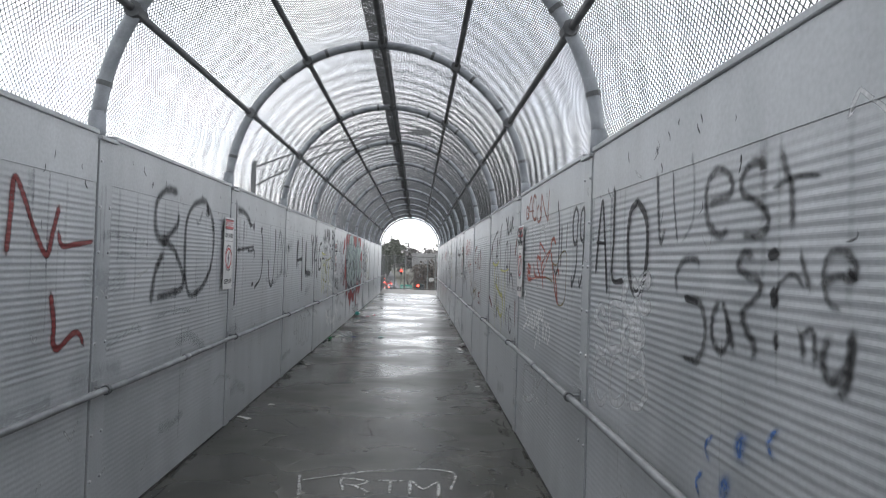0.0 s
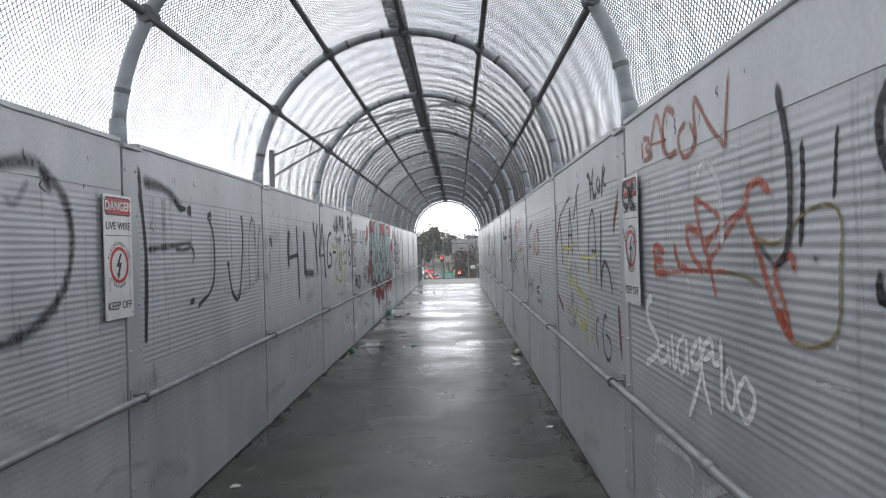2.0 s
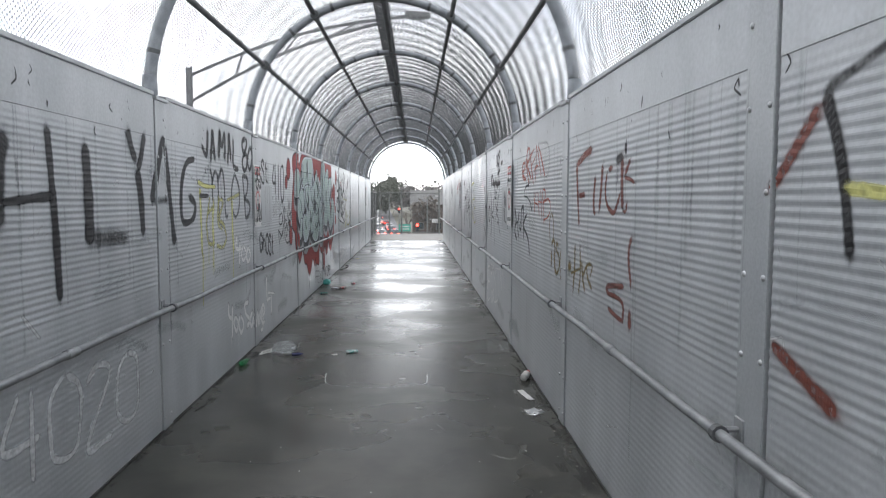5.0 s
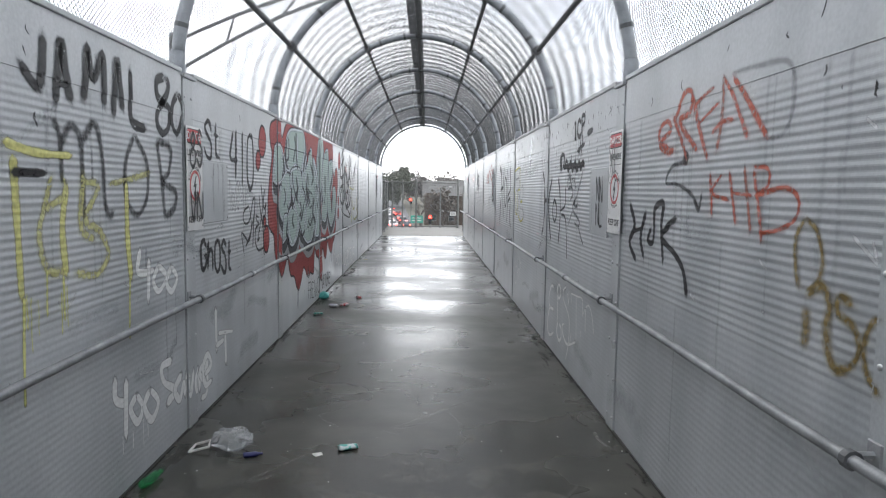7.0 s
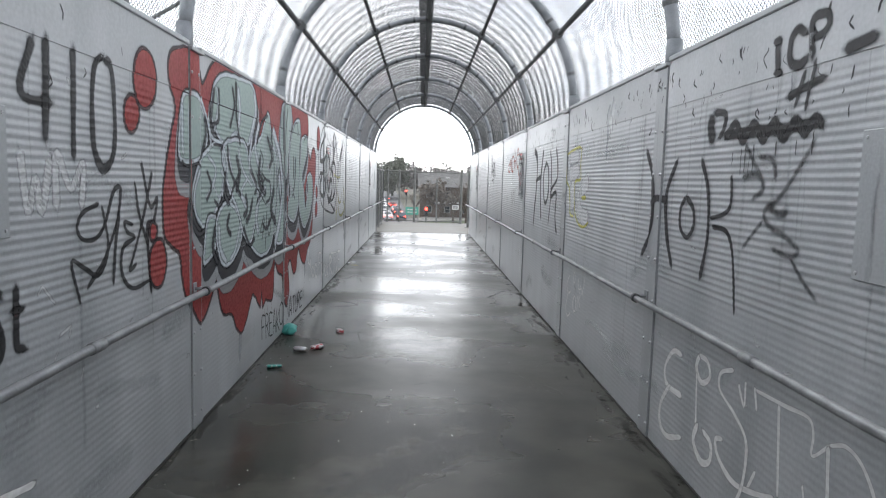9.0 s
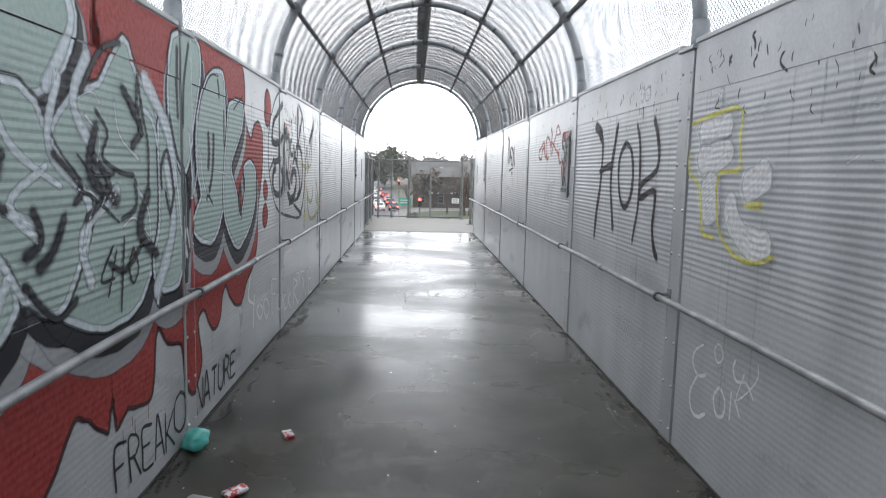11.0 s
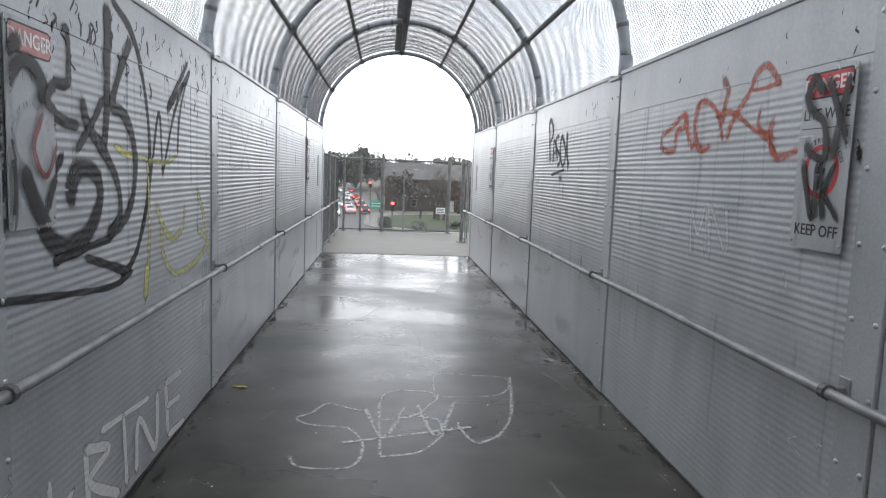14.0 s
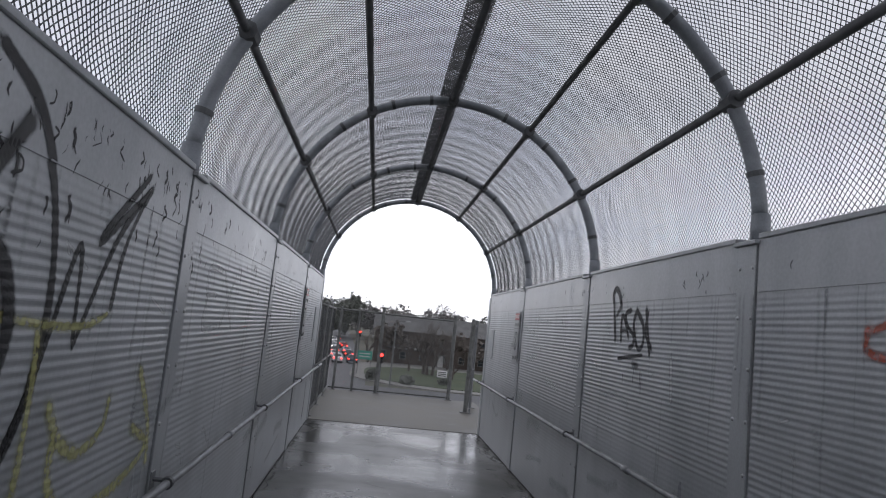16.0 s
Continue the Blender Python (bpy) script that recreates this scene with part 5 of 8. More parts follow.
stroke(tag, 'L', 'black', 0.040, 16.47, 1.61, 16.57, 1.39, 16.66, 1.43, 16.61, 1.31, 16.53, 1.28, 16.57, 0.95)
tag = open_tag('faded black sprayed words in two rows on the ribbed steel')
stroke(tag, 'R', 'soft', 0.048, 2.80, 2.04, 2.78, 1.88, 2.75, 1.74, 2.70, 1.80)
stroke(tag, 'R', 'soft', 0.030, 2.63, 2.02, 2.61, 1.89, 2.57, 1.74)
stroke(tag, 'R', 'faint', 0.029, 2.44, 2.06, 2.42, 1.92, 2.43, 1.81, 2.52, 1.74)
stroke(tag, 'R', 'soft', 0.054, 2.30, 1.86, 2.22, 1.87, 2.14, 1.88, 2.13, 1.92, 2.18, 1.96, 2.25, 1.97, 2.31, 1.93, 2.32, 1.86, 2.29, 1.79, 2.21, 1.75, 2.14, 1.77)
stroke(tag, 'R', 'soft', 0.048, 1.92, 1.93, 1.97, 1.96, 2.03, 1.95, 2.07, 1.91, 2.05, 1.87, 1.97, 1.84, 1.91, 1.80, 1.91, 1.76, 1.97, 1.74, 2.06, 1.75)
stroke(tag, 'R', 'soft', 0.045, 1.84, 1.98, 1.82, 1.92, 1.79, 1.87, 1.78, 1.75)
stroke(tag, 'R', 'soft', 0.030, 1.88, 1.87, 1.77, 1.89, 1.66, 1.88)
stroke(tag, 'R', 'soft', 0.053, 2.36, 1.64, 2.38, 1.67, 2.49, 1.67, 2.57, 1.61, 2.55, 1.54)
stroke(tag, 'R', 'black', 0.033, 2.48, 1.53, 2.37, 1.52)
stroke(tag, 'R', 'soft', 0.055, 2.48, 1.53, 2.35, 1.52, 2.30, 1.44, 2.32, 1.36, 2.38, 1.31)
stroke(tag, 'R', 'soft', 0.048, 2.50, 1.31, 2.35, 1.31)
stroke(tag, 'R', 'soft', 0.051, 2.20, 1.54, 2.25, 1.48, 2.25, 1.41, 2.19, 1.37, 2.14, 1.41, 2.15, 1.49, 2.19, 1.54)
stroke(tag, 'R', 'soft', 0.057, 2.15, 1.49, 2.11, 1.41, 2.09, 1.38)
stroke(tag, 'R', 'soft', 0.047, 1.98, 1.68, 2.04, 1.69, 2.08, 1.65, 2.01, 1.62, 1.95, 1.61, 1.95, 1.57, 2.00, 1.54, 2.06, 1.50)
stroke(tag, 'R', 'black', 0.044, 1.90, 1.68, 1.85, 1.69)
stroke(tag, 'R', 'soft', 0.058, 2.06, 1.52, 2.02, 1.46, 1.97, 1.42, 1.98, 1.37)
stroke(tag, 'R', 'black', 0.052, 1.87, 1.59, 1.86, 1.54)
stroke(tag, 'R', 'soft', 0.031, 1.86, 1.57, 1.83, 1.61, 1.77, 1.63, 1.72, 1.60)
stroke(tag, 'R', 'soft', 0.038, 1.74, 1.70, 1.72, 1.64, 1.69, 1.59)
stroke(tag, 'R', 'soft', 0.035, 1.65, 1.61, 1.58, 1.63, 1.53, 1.62, 1.52, 1.66, 1.57, 1.69, 1.62, 1.68, 1.64, 1.63, 1.62, 1.57, 1.57, 1.55)
stroke(tag, 'R', 'black', 0.050, 1.54, 1.63, 1.52, 1.64)
stroke(tag, 'R', 'soft', 0.014, 1.56, 1.71, 1.52, 1.72, 1.52, 1.74)
stroke(tag, 'R', 'soft', 0.057, 1.86, 1.47, 1.85, 1.42)
stroke(tag, 'R', 'soft', 0.047, 1.75, 1.49, 1.73, 1.46, 1.72, 1.41)
stroke(tag, 'R', 'soft', 0.041, 1.73, 1.48, 1.68, 1.49, 1.67, 1.40)
stroke(tag, 'R', 'soft', 0.055, 1.61, 1.49, 1.64, 1.43, 1.61, 1.38, 1.55, 1.42, 1.53, 1.51)
stroke(tag, 'R', 'soft', 0.054, 1.53, 1.51, 1.53, 1.44, 1.55, 1.37, 1.59, 1.35)
tag = open_tag('thin black sprayed capital letters on the ribbed steel')
stroke(tag, 'R', 'black', 0.043, 3.73, 1.60, 3.67, 1.86, 3.62, 1.99, 3.56, 1.77, 3.50, 1.50)
stroke(tag, 'R', 'black', 0.023, 3.72, 1.77, 3.55, 1.76)
stroke(tag, 'R', 'black', 0.040, 3.40, 2.04, 3.40, 1.79, 3.41, 1.58, 3.23, 1.57)
stroke(tag, 'R', 'black', 0.055, 3.04, 1.94, 3.14, 1.89, 3.17, 1.75, 3.13, 1.59, 3.04, 1.52, 2.94, 1.57, 2.90, 1.70, 2.92, 1.85, 3.04, 1.94)
tag = open_tag('faded black sprayed numerals with open loops')
stroke(tag, 'L', 'soft', 0.103, 5.07, 2.05, 5.04, 2.09, 4.87, 2.09, 4.73, 2.02, 4.68, 1.91, 4.71, 1.78, 4.82, 1.73, 4.97, 1.78, 5.11, 1.86, 5.13, 1.96)
stroke(tag, 'L', 'soft', 0.097, 4.80, 1.73, 5.03, 1.68, 5.18, 1.57, 5.28, 1.45, 5.23, 1.37, 4.97, 1.34, 4.75, 1.33)
stroke(tag, 'L', 'soft', 0.116, 4.87, 1.66, 4.73, 1.52, 4.68, 1.39, 4.66, 1.27)
stroke(tag, 'L', 'soft', 0.090, 5.86, 1.94, 5.75, 2.08, 5.46, 2.03, 5.31, 1.89, 5.29, 1.69, 5.31, 1.49, 5.39, 1.34, 5.51, 1.31, 5.74, 1.37, 5.94, 1.52, 6.01, 1.75, 5.94, 1.96, 5.75, 2.07)
stroke(tag, 'L', 'faint', 0.070, 5.52, 1.93, 5.59, 1.89, 5.70, 2.01)
tag = open_tag('dark red sprayed strokes on the ribbed steel wall')
stroke(tag, 'L', 'red', 0.040, 3.46, 1.73, 3.50, 1.66, 3.63, 1.67, 3.82, 1.69)
stroke(tag, 'L', 'red', 0.055, 3.41, 1.43, 3.45, 1.27, 3.45, 1.18, 3.50, 1.14, 3.64, 1.20, 3.71, 1.19, 3.76, 1.12)
tag = open_tag('dark red sprayed zigzag on the ribbed steel')
stroke(tag, 'L', 'red', 0.050, 3.04, 1.61, 3.06, 1.79, 3.08, 1.96, 3.16, 1.87, 3.25, 1.73, 3.36, 1.61, 3.41, 1.73, 3.46, 1.86)
tag = open_tag('black sprayed arcs and looped letters on the ribs')
stroke(tag, 'L', 'black', 0.047, 7.20, 2.01, 7.28, 1.97, 7.37, 1.97)
stroke(tag, 'L', 'black', 0.085, 7.40, 1.96, 7.46, 1.96)
stroke(tag, 'L', 'soft', 0.048, 7.18, 1.69, 7.33, 1.69, 7.46, 1.71)
stroke(tag, 'L', 'soft', 0.051, 7.45, 1.71, 7.49, 1.67, 7.48, 1.61)
stroke(tag, 'L', 'black', 0.077, 7.77, 1.93, 7.85, 1.94)
stroke(tag, 'L', 'black', 0.041, 7.80, 1.91, 7.86, 1.84, 7.89, 1.73, 7.89, 1.57, 7.86, 1.45, 7.78, 1.37, 7.68, 1.33, 7.56, 1.30)
stroke(tag, 'L', 'black', 0.041, 7.68, 1.33, 7.61, 1.31, 7.55, 1.28)
stroke(tag, 'L', 'black', 0.102, 7.44, 1.35, 7.45, 1.31)
stroke(tag, 'L', 'black', 0.082, 8.55, 1.98, 8.56, 1.94)
stroke(tag, 'L', 'black', 0.047, 8.56, 1.96, 8.57, 1.77, 8.53, 1.56, 8.47, 1.35, 8.39, 1.27, 8.28, 1.33, 8.22, 1.45, 8.19, 1.58)
stroke(tag, 'L', 'black', 0.068, 8.19, 1.59, 8.20, 1.55)
stroke(tag, 'L', 'faint', 0.070, 8.75, 1.83, 8.79, 1.91, 8.86, 1.96, 8.92, 1.86, 8.90, 1.70)
stroke(tag, 'L', 'faint', 0.068, 8.75, 1.83, 8.73, 1.63, 8.73, 1.35)
stroke(tag, 'L', 'faint', 0.073, 9.11, 1.91, 9.02, 1.78, 8.98, 1.39)
stroke(tag, 'L', 'grey', 0.079, 9.38, 1.81, 9.44, 1.76, 9.46, 1.69)
stroke(tag, 'L', 'faint', 0.089, 9.39, 1.71, 9.40, 1.49, 9.43, 1.43)
tag = open_tag('tall black sprayed stem with a short bar')
stroke(tag, 'L', 'black', 0.061, 6.69, 2.18, 6.77, 1.67, 6.74, 1.13)
stroke(tag, 'L', 'soft', 0.118, 6.73, 2.10, 7.08, 2.07, 7.34, 1.95)
stroke(tag, 'L', 'soft', 0.062, 6.78, 1.69, 7.46, 1.74)
tag = open_tag('heavy black sprayed letters crossing a panel seam')
stroke(tag, 'L', 'black', 0.124, 10.18, 1.91, 10.12, 1.72, 10.12, 1.47)
stroke(tag, 'L', 'black', 0.084, 10.51, 1.96, 10.55, 1.51, 10.57, 1.09)
stroke(tag, 'L', 'black', 0.062, 10.13, 1.59, 10.55, 1.62)
stroke(tag, 'L', 'black', 0.127, 10.87, 1.92, 10.89, 1.62, 10.89, 1.34)
stroke(tag, 'L', 'soft', 0.155, 10.89, 1.39, 11.39, 1.37)
tag = open_tag('thick black sprayed letters running over a cover plate')
stroke(tag, 'L', 'black', 0.087, 11.40, 2.04, 11.45, 1.92, 11.52, 1.83)
stroke(tag, 'L', 'black', 0.080, 11.66, 2.03, 11.58, 1.85, 11.53, 1.78)
stroke(tag, 'L', 'black', 0.111, 11.53, 1.80, 11.58, 1.60, 11.60, 1.36)
stroke(tag, 'L', 'black', 0.103, 11.74, 1.57, 11.83, 1.76, 11.95, 2.00, 12.02, 1.88, 12.08, 1.61, 12.15, 1.26)
stroke(tag, 'L', 'soft', 0.067, 11.77, 1.59, 12.05, 1.60)
stroke(tag, 'L', 'black', 0.077, 12.64, 1.92, 12.45, 1.88, 12.34, 1.75, 12.30, 1.55, 12.35, 1.43, 12.56, 1.45, 12.62, 1.56, 12.47, 1.63)
stroke(tag, 'L', 'black', 0.049, 12.73, 1.63, 12.93, 1.63)
tag = open_tag('black sprayed capitals with faded ends above larger letters')
stroke(tag, 'L', 'black', 0.066, 12.80, 2.05, 12.88, 1.99, 12.94, 1.95)
stroke(tag, 'L', 'black', 0.082, 12.97, 2.19, 12.96, 2.07, 12.94, 1.95)
stroke(tag, 'L', 'black', 0.078, 13.05, 1.91, 13.07, 2.05, 13.10, 2.18, 13.13, 2.06, 13.18, 1.93)
stroke(tag, 'L', 'black', 0.033, 13.07, 2.00, 13.16, 2.01)
stroke(tag, 'L', 'black', 0.072, 13.28, 1.95, 13.30, 2.08, 13.32, 2.20, 13.37, 2.07, 13.46, 2.20, 13.47, 2.06, 13.47, 1.95)
stroke(tag, 'L', 'black', 0.071, 13.56, 1.91, 13.58, 2.05, 13.61, 2.20, 13.64, 2.06, 13.67, 1.95)
stroke(tag, 'L', 'black', 0.075, 13.76, 2.19, 13.76, 2.05, 13.77, 1.92, 13.95, 1.89)
stroke(tag, 'L', 'black', 0.068, 14.22, 2.22, 14.10, 2.18, 14.10, 2.10, 14.16, 2.07, 14.28, 2.04, 14.27, 1.94, 14.18, 1.89, 14.10, 1.94, 14.12, 2.02, 14.23, 2.11, 14.27, 2.18, 14.22, 2.22)
stroke(tag, 'L', 'black', 0.064, 14.41, 2.15, 14.32, 2.06, 14.33, 1.95, 14.40, 1.91, 14.48, 2.00, 14.48, 2.10, 14.41, 2.15)
tag = open_tag('grey-black rounded sprayed letters on the ribs')
stroke(tag, 'L', 'grey', 0.059, 13.01, 1.86, 13.07, 1.79, 13.08, 1.58)
stroke(tag, 'L', 'grey', 0.062, 13.08, 1.74, 13.13, 1.82, 13.18, 1.84, 13.24, 1.78, 13.25, 1.58, 13.26, 1.42)
stroke(tag, 'L', 'grey', 0.067, 13.25, 1.77, 13.34, 1.86, 13.40, 1.84, 13.44, 1.69, 13.45, 1.51, 13.49, 1.44, 13.55, 1.46)
stroke(tag, 'L', 'grey', 0.062, 13.79, 1.85, 13.68, 1.70, 13.68, 1.52, 13.80, 1.43, 13.93, 1.52, 13.94, 1.71, 13.79, 1.85)
stroke(tag, 'L', 'grey', 0.068, 14.08, 1.85, 14.14, 1.62, 14.18, 1.39)
stroke(tag, 'L', 'grey', 0.069, 14.08, 1.84, 14.28, 1.81, 14.25, 1.67, 14.15, 1.61, 14.35, 1.55, 14.32, 1.45, 14.18, 1.40)
stroke(tag, 'L', 'black', 0.039, 12.78, 1.63, 12.96, 1.63)
tag = open_tag('pale yellow sprayed block letters with thin runs')
stroke(tag, 'L', 'yellow', 0.048, 12.69, 1.74, 12.89, 1.71, 13.16, 1.71)
stroke(tag, 'L', 'yellow', 0.063, 12.75, 1.70, 12.76, 1.43, 12.77, 1.14)
stroke(tag, 'L', 'straw', 0.063, 13.01, 1.63, 12.94, 1.49, 12.90, 1.38, 12.95, 1.24, 13.10, 1.21)
stroke(tag, 'L', 'yellow', 0.061, 13.12, 1.59, 13.07, 1.41, 13.09, 1.19)
stroke(tag, 'L', 'straw', 0.066, 12.93, 1.48, 13.09, 1.54, 13.09, 1.63)
stroke(tag, 'L', 'straw', 0.067, 13.22, 1.60, 13.39, 1.58, 13.26, 1.43, 13.39, 1.37, 13.47, 1.25, 13.35, 1.17, 13.15, 1.20)
stroke(tag, 'L', 'straw', 0.071, 13.26, 1.65, 13.22, 1.40, 13.35, 1.33)
stroke(tag, 'L', 'straw', 0.058, 13.49, 1.59, 13.74, 1.62, 13.99, 1.66)
stroke(tag, 'L', 'yellow', 0.067, 13.68, 1.61, 13.68, 1.32, 13.71, 1.09)
stroke(tag, 'L', 'yellow', 0.025, 12.78, 1.15, 12.77, 0.99, 12.76, 0.73)
stroke(tag, 'L', 'yellow', 0.021, 12.94, 1.24, 12.93, 1.05)
stroke(tag, 'L', 'yellow', 0.022, 13.06, 1.20, 13.06, 1.01)
stroke(tag, 'L', 'yellow', 0.027, 13.70, 1.11, 13.68, 0.79)
tag = open_tag('white marker numerals on the ribbed steel wall')
stroke(tag, 'L', 'white', 0.056, 13.83, 1.24, 13.79, 1.14, 13.86, 1.11, 14.01, 1.11)
stroke(tag, 'L', 'white', 0.058, 13.94, 1.18, 13.92, 0.94)
stroke(tag, 'L', 'white', 0.053, 14.07, 1.13, 13.99, 1.05, 14.07, 0.98, 14.18, 1.05, 14.07, 1.13)
stroke(tag, 'L', 'white', 0.055, 14.26, 1.10, 14.18, 1.02, 14.26, 0.95, 14.35, 1.02, 14.26, 1.10)
tag = open_tag('white marker writing below the handrail')
stroke(tag, 'L', 'white', 0.059, 13.50, 0.63, 13.50, 0.52, 13.62, 0.46)
stroke(tag, 'L', 'white', 0.060, 13.62, 0.59, 13.60, 0.28)
stroke(tag, 'L', 'white', 0.056, 13.74, 0.47, 13.66, 0.42, 13.74, 0.32, 13.81, 0.38, 13.74, 0.47)
stroke(tag, 'L', 'white', 0.059, 13.91, 0.45, 13.83, 0.38, 13.92, 0.27, 14.02, 0.34, 13.91, 0.45)
stroke(tag, 'L', 'white', 0.067, 14.23, 0.53, 14.08, 0.53, 14.11, 0.43, 14.28, 0.33, 14.14, 0.29)
stroke(tag, 'L', 'white', 0.066, 14.39, 0.40, 14.27, 0.34, 14.35, 0.25, 14.42, 0.34, 14.44, 0.24)
stroke(tag, 'L', 'white', 0.060, 14.48, 0.39, 14.52, 0.22, 14.59, 0.38)
stroke(tag, 'L', 'white', 0.062, 14.70, 0.36, 14.62, 0.30, 14.65, 0.21, 14.72, 0.32, 14.72, 0.19)
stroke(tag, 'L', 'white', 0.063, 14.84, 0.37, 14.73, 0.32, 14.81, 0.25, 14.88, 0.35, 14.87, 0.14, 14.75, 0.13)
stroke(tag, 'L', 'white', 0.064, 14.83, 0.27, 14.97, 0.31, 14.90, 0.40, 14.80, 0.34, 14.84, 0.20, 14.98, 0.19)
stroke(tag, 'L', 'white', 0.067, 15.09, 0.70, 15.10, 0.37)
stroke(tag, 'L', 'white', 0.050, 15.09, 0.42, 15.28, 0.42)
stroke(tag, 'L', 'white', 0.070, 15.31, 0.47, 15.32, 0.22)
stroke(tag, 'L', 'white', 0.042, 15.15, 0.50, 15.51, 0.44)
tag = open_tag('rusty red sprayed capitals across the top band')
stroke(tag, 'R', 'rust', 0.052, 6.16, 2.16, 6.15, 2.05)
stroke(tag, 'R', 'rust', 0.040, 6.14, 2.16, 6.03, 2.14, 6.09, 2.10, 5.99, 2.06, 6.14, 2.05)
stroke(tag, 'R', 'rust', 0.048, 6.06, 2.04, 5.91, 2.23, 5.81, 2.03)
stroke(tag, 'R', 'rust', 0.022, 6.01, 2.11, 5.78, 2.10)
stroke(tag, 'R', 'rust', 0.051, 5.66, 2.19, 5.77, 2.23, 5.83, 2.15, 5.78, 2.03, 5.64, 2.03)
stroke(tag, 'R', 'rust', 0.047, 5.53, 2.13, 5.62, 2.09, 5.59, 2.00, 5.49, 2.00, 5.43, 2.05, 5.49, 2.12)
stroke(tag, 'R', 'rust', 0.043, 5.42, 2.02, 5.43, 2.20, 5.28, 2.07, 5.15, 1.97)
stroke(tag, 'R', 'rust', 0.040, 5.15, 1.97, 5.12, 2.12, 5.10, 2.22)
tag = open_tag('orange-red scribbled letters with a long arrow stroke')
stroke(tag, 'R', 'orange', 0.064, 5.85, 1.60, 5.99, 1.63, 6.01, 1.58, 5.87, 1.56)
stroke(tag, 'R', 'orange', 0.066, 5.99, 1.58, 6.00, 1.51, 5.83, 1.51)
stroke(tag, 'R', 'orange', 0.060, 5.73, 1.65, 5.66, 1.55, 5.55, 1.54)
stroke(tag, 'R', 'orange', 0.056, 5.40, 1.68, 5.56, 1.70, 5.51, 1.60, 5.39, 1.54)
stroke(tag, 'R', 'orange', 0.044, 5.46, 1.82, 5.41, 1.69, 5.33, 1.58, 5.26, 1.44)
stroke(tag, 'R', 'orange', 0.034, 5.46, 1.82, 5.21, 1.73, 5.29, 1.66, 5.38, 1.61)
stroke(tag, 'R', 'orange', 0.030, 5.97, 1.50, 5.55, 1.53, 5.17, 1.54)
stroke(tag, 'R', 'orange', 0.043, 5.36, 1.55, 5.18, 1.66, 5.01, 1.75)
stroke(tag, 'R', 'orange', 0.029, 5.36, 1.65, 5.00, 1.76)
stroke(tag, 'R', 'orange', 0.052, 5.00, 1.75, 4.98, 1.81, 4.90, 1.83, 4.82, 1.78)
stroke(tag, 'R', 'orange', 0.046, 5.00, 1.74, 4.91, 1.60, 4.81, 1.44, 4.71, 1.36)
stroke(tag, 'R', 'orange', 0.059, 4.81, 1.45, 4.71, 1.36)
stroke(tag, 'R', 'orange', 0.042, 4.69, 1.55, 4.71, 1.60, 4.77, 1.59, 4.81, 1.55, 4.77, 1.48, 4.73, 1.41)
tag = open_tag('ochre sprayed loop behind orange letters')
stroke(tag, 'R', 'ochre', 0.024, 4.93, 1.65, 4.78, 1.64, 4.65, 1.71, 4.57, 1.73, 4.50, 1.73, 4.46, 1.69, 4.47, 1.57, 4.48, 1.44, 4.52, 1.39, 4.61, 1.36, 4.71, 1.36)
stroke(tag, 'R', 'ochre', 0.022, 5.17, 1.54, 5.02, 1.53, 4.90, 1.51)
tag = open_tag('long thin black sprayed bars on the ribs')
stroke(tag, 'R', 'black', 0.040, 4.76, 2.09, 4.74, 2.00, 4.71, 1.88, 4.71, 1.72, 4.74, 1.61, 4.80, 1.57)
stroke(tag, 'R', 'grey', 0.035, 4.80, 1.57, 4.87, 1.61, 4.91, 1.64)
stroke(tag, 'R', 'black', 0.032, 4.64, 1.91, 4.64, 1.79, 4.66, 1.63)
stroke(tag, 'R', 'black', 0.026, 4.47, 1.92, 4.48, 1.84, 4.49, 1.75)
stroke(tag, 'R', 'soft', 0.033, 4.60, 1.59, 4.57, 1.60)
tag = open_tag('white marker words sloping down the ribbed steel')
stroke(tag, 'R', 'white', 0.057, 6.07, 1.39, 6.16, 1.34, 6.14, 1.26, 6.00, 1.19, 6.02, 1.12, 6.21, 1.04)
stroke(tag, 'R', 'white', 0.042, 5.88, 1.19, 6.00, 1.14, 5.97, 1.09, 5.86, 1.13, 5.85, 1.20, 5.82, 1.09)
stroke(tag, 'R', 'white', 0.040, 5.79, 1.25, 5.76, 1.09, 5.70, 1.23)
stroke(tag, 'R', 'white', 0.038, 5.61, 1.26, 5.71, 1.20, 5.68, 1.09, 5.61, 1.15, 5.60, 1.25, 5.59, 1.10)
stroke(tag, 'R', 'white', 0.041, 5.47, 1.26, 5.55, 1.18, 5.49, 1.15, 5.41, 1.22, 5.45, 1.27, 5.44, 1.13, 5.59, 0.93)
stroke(tag, 'R', 'white', 0.039, 5.41, 1.19, 5.31, 1.24, 5.34, 1.28, 5.42, 1.22, 5.42, 1.13, 5.34, 1.00)
stroke(tag, 'R', 'white', 0.038, 5.31, 1.28, 5.30, 1.20, 5.22, 1.22)
stroke(tag, 'R', 'white', 0.037, 5.23, 1.30, 5.23, 1.04)
stroke(tag, 'R', 'white', 0.036, 5.17, 1.21, 5.22, 1.12, 5.16, 1.06, 5.12, 1.14, 5.17, 1.21)
stroke(tag, 'R', 'white', 0.034, 5.04, 1.20, 5.11, 1.12, 5.04, 1.05, 4.97, 1.14, 5.04, 1.20)
tag = open_tag('thin white paint runs and an arch above marker words')
stroke(tag, 'R', 'dust', 0.037, 6.07, 1.96, 6.04, 1.76, 6.04, 1.65)
stroke(tag, 'R', 'dust', 0.034, 5.83, 1.97, 5.77, 1.79, 5.79, 1.62)
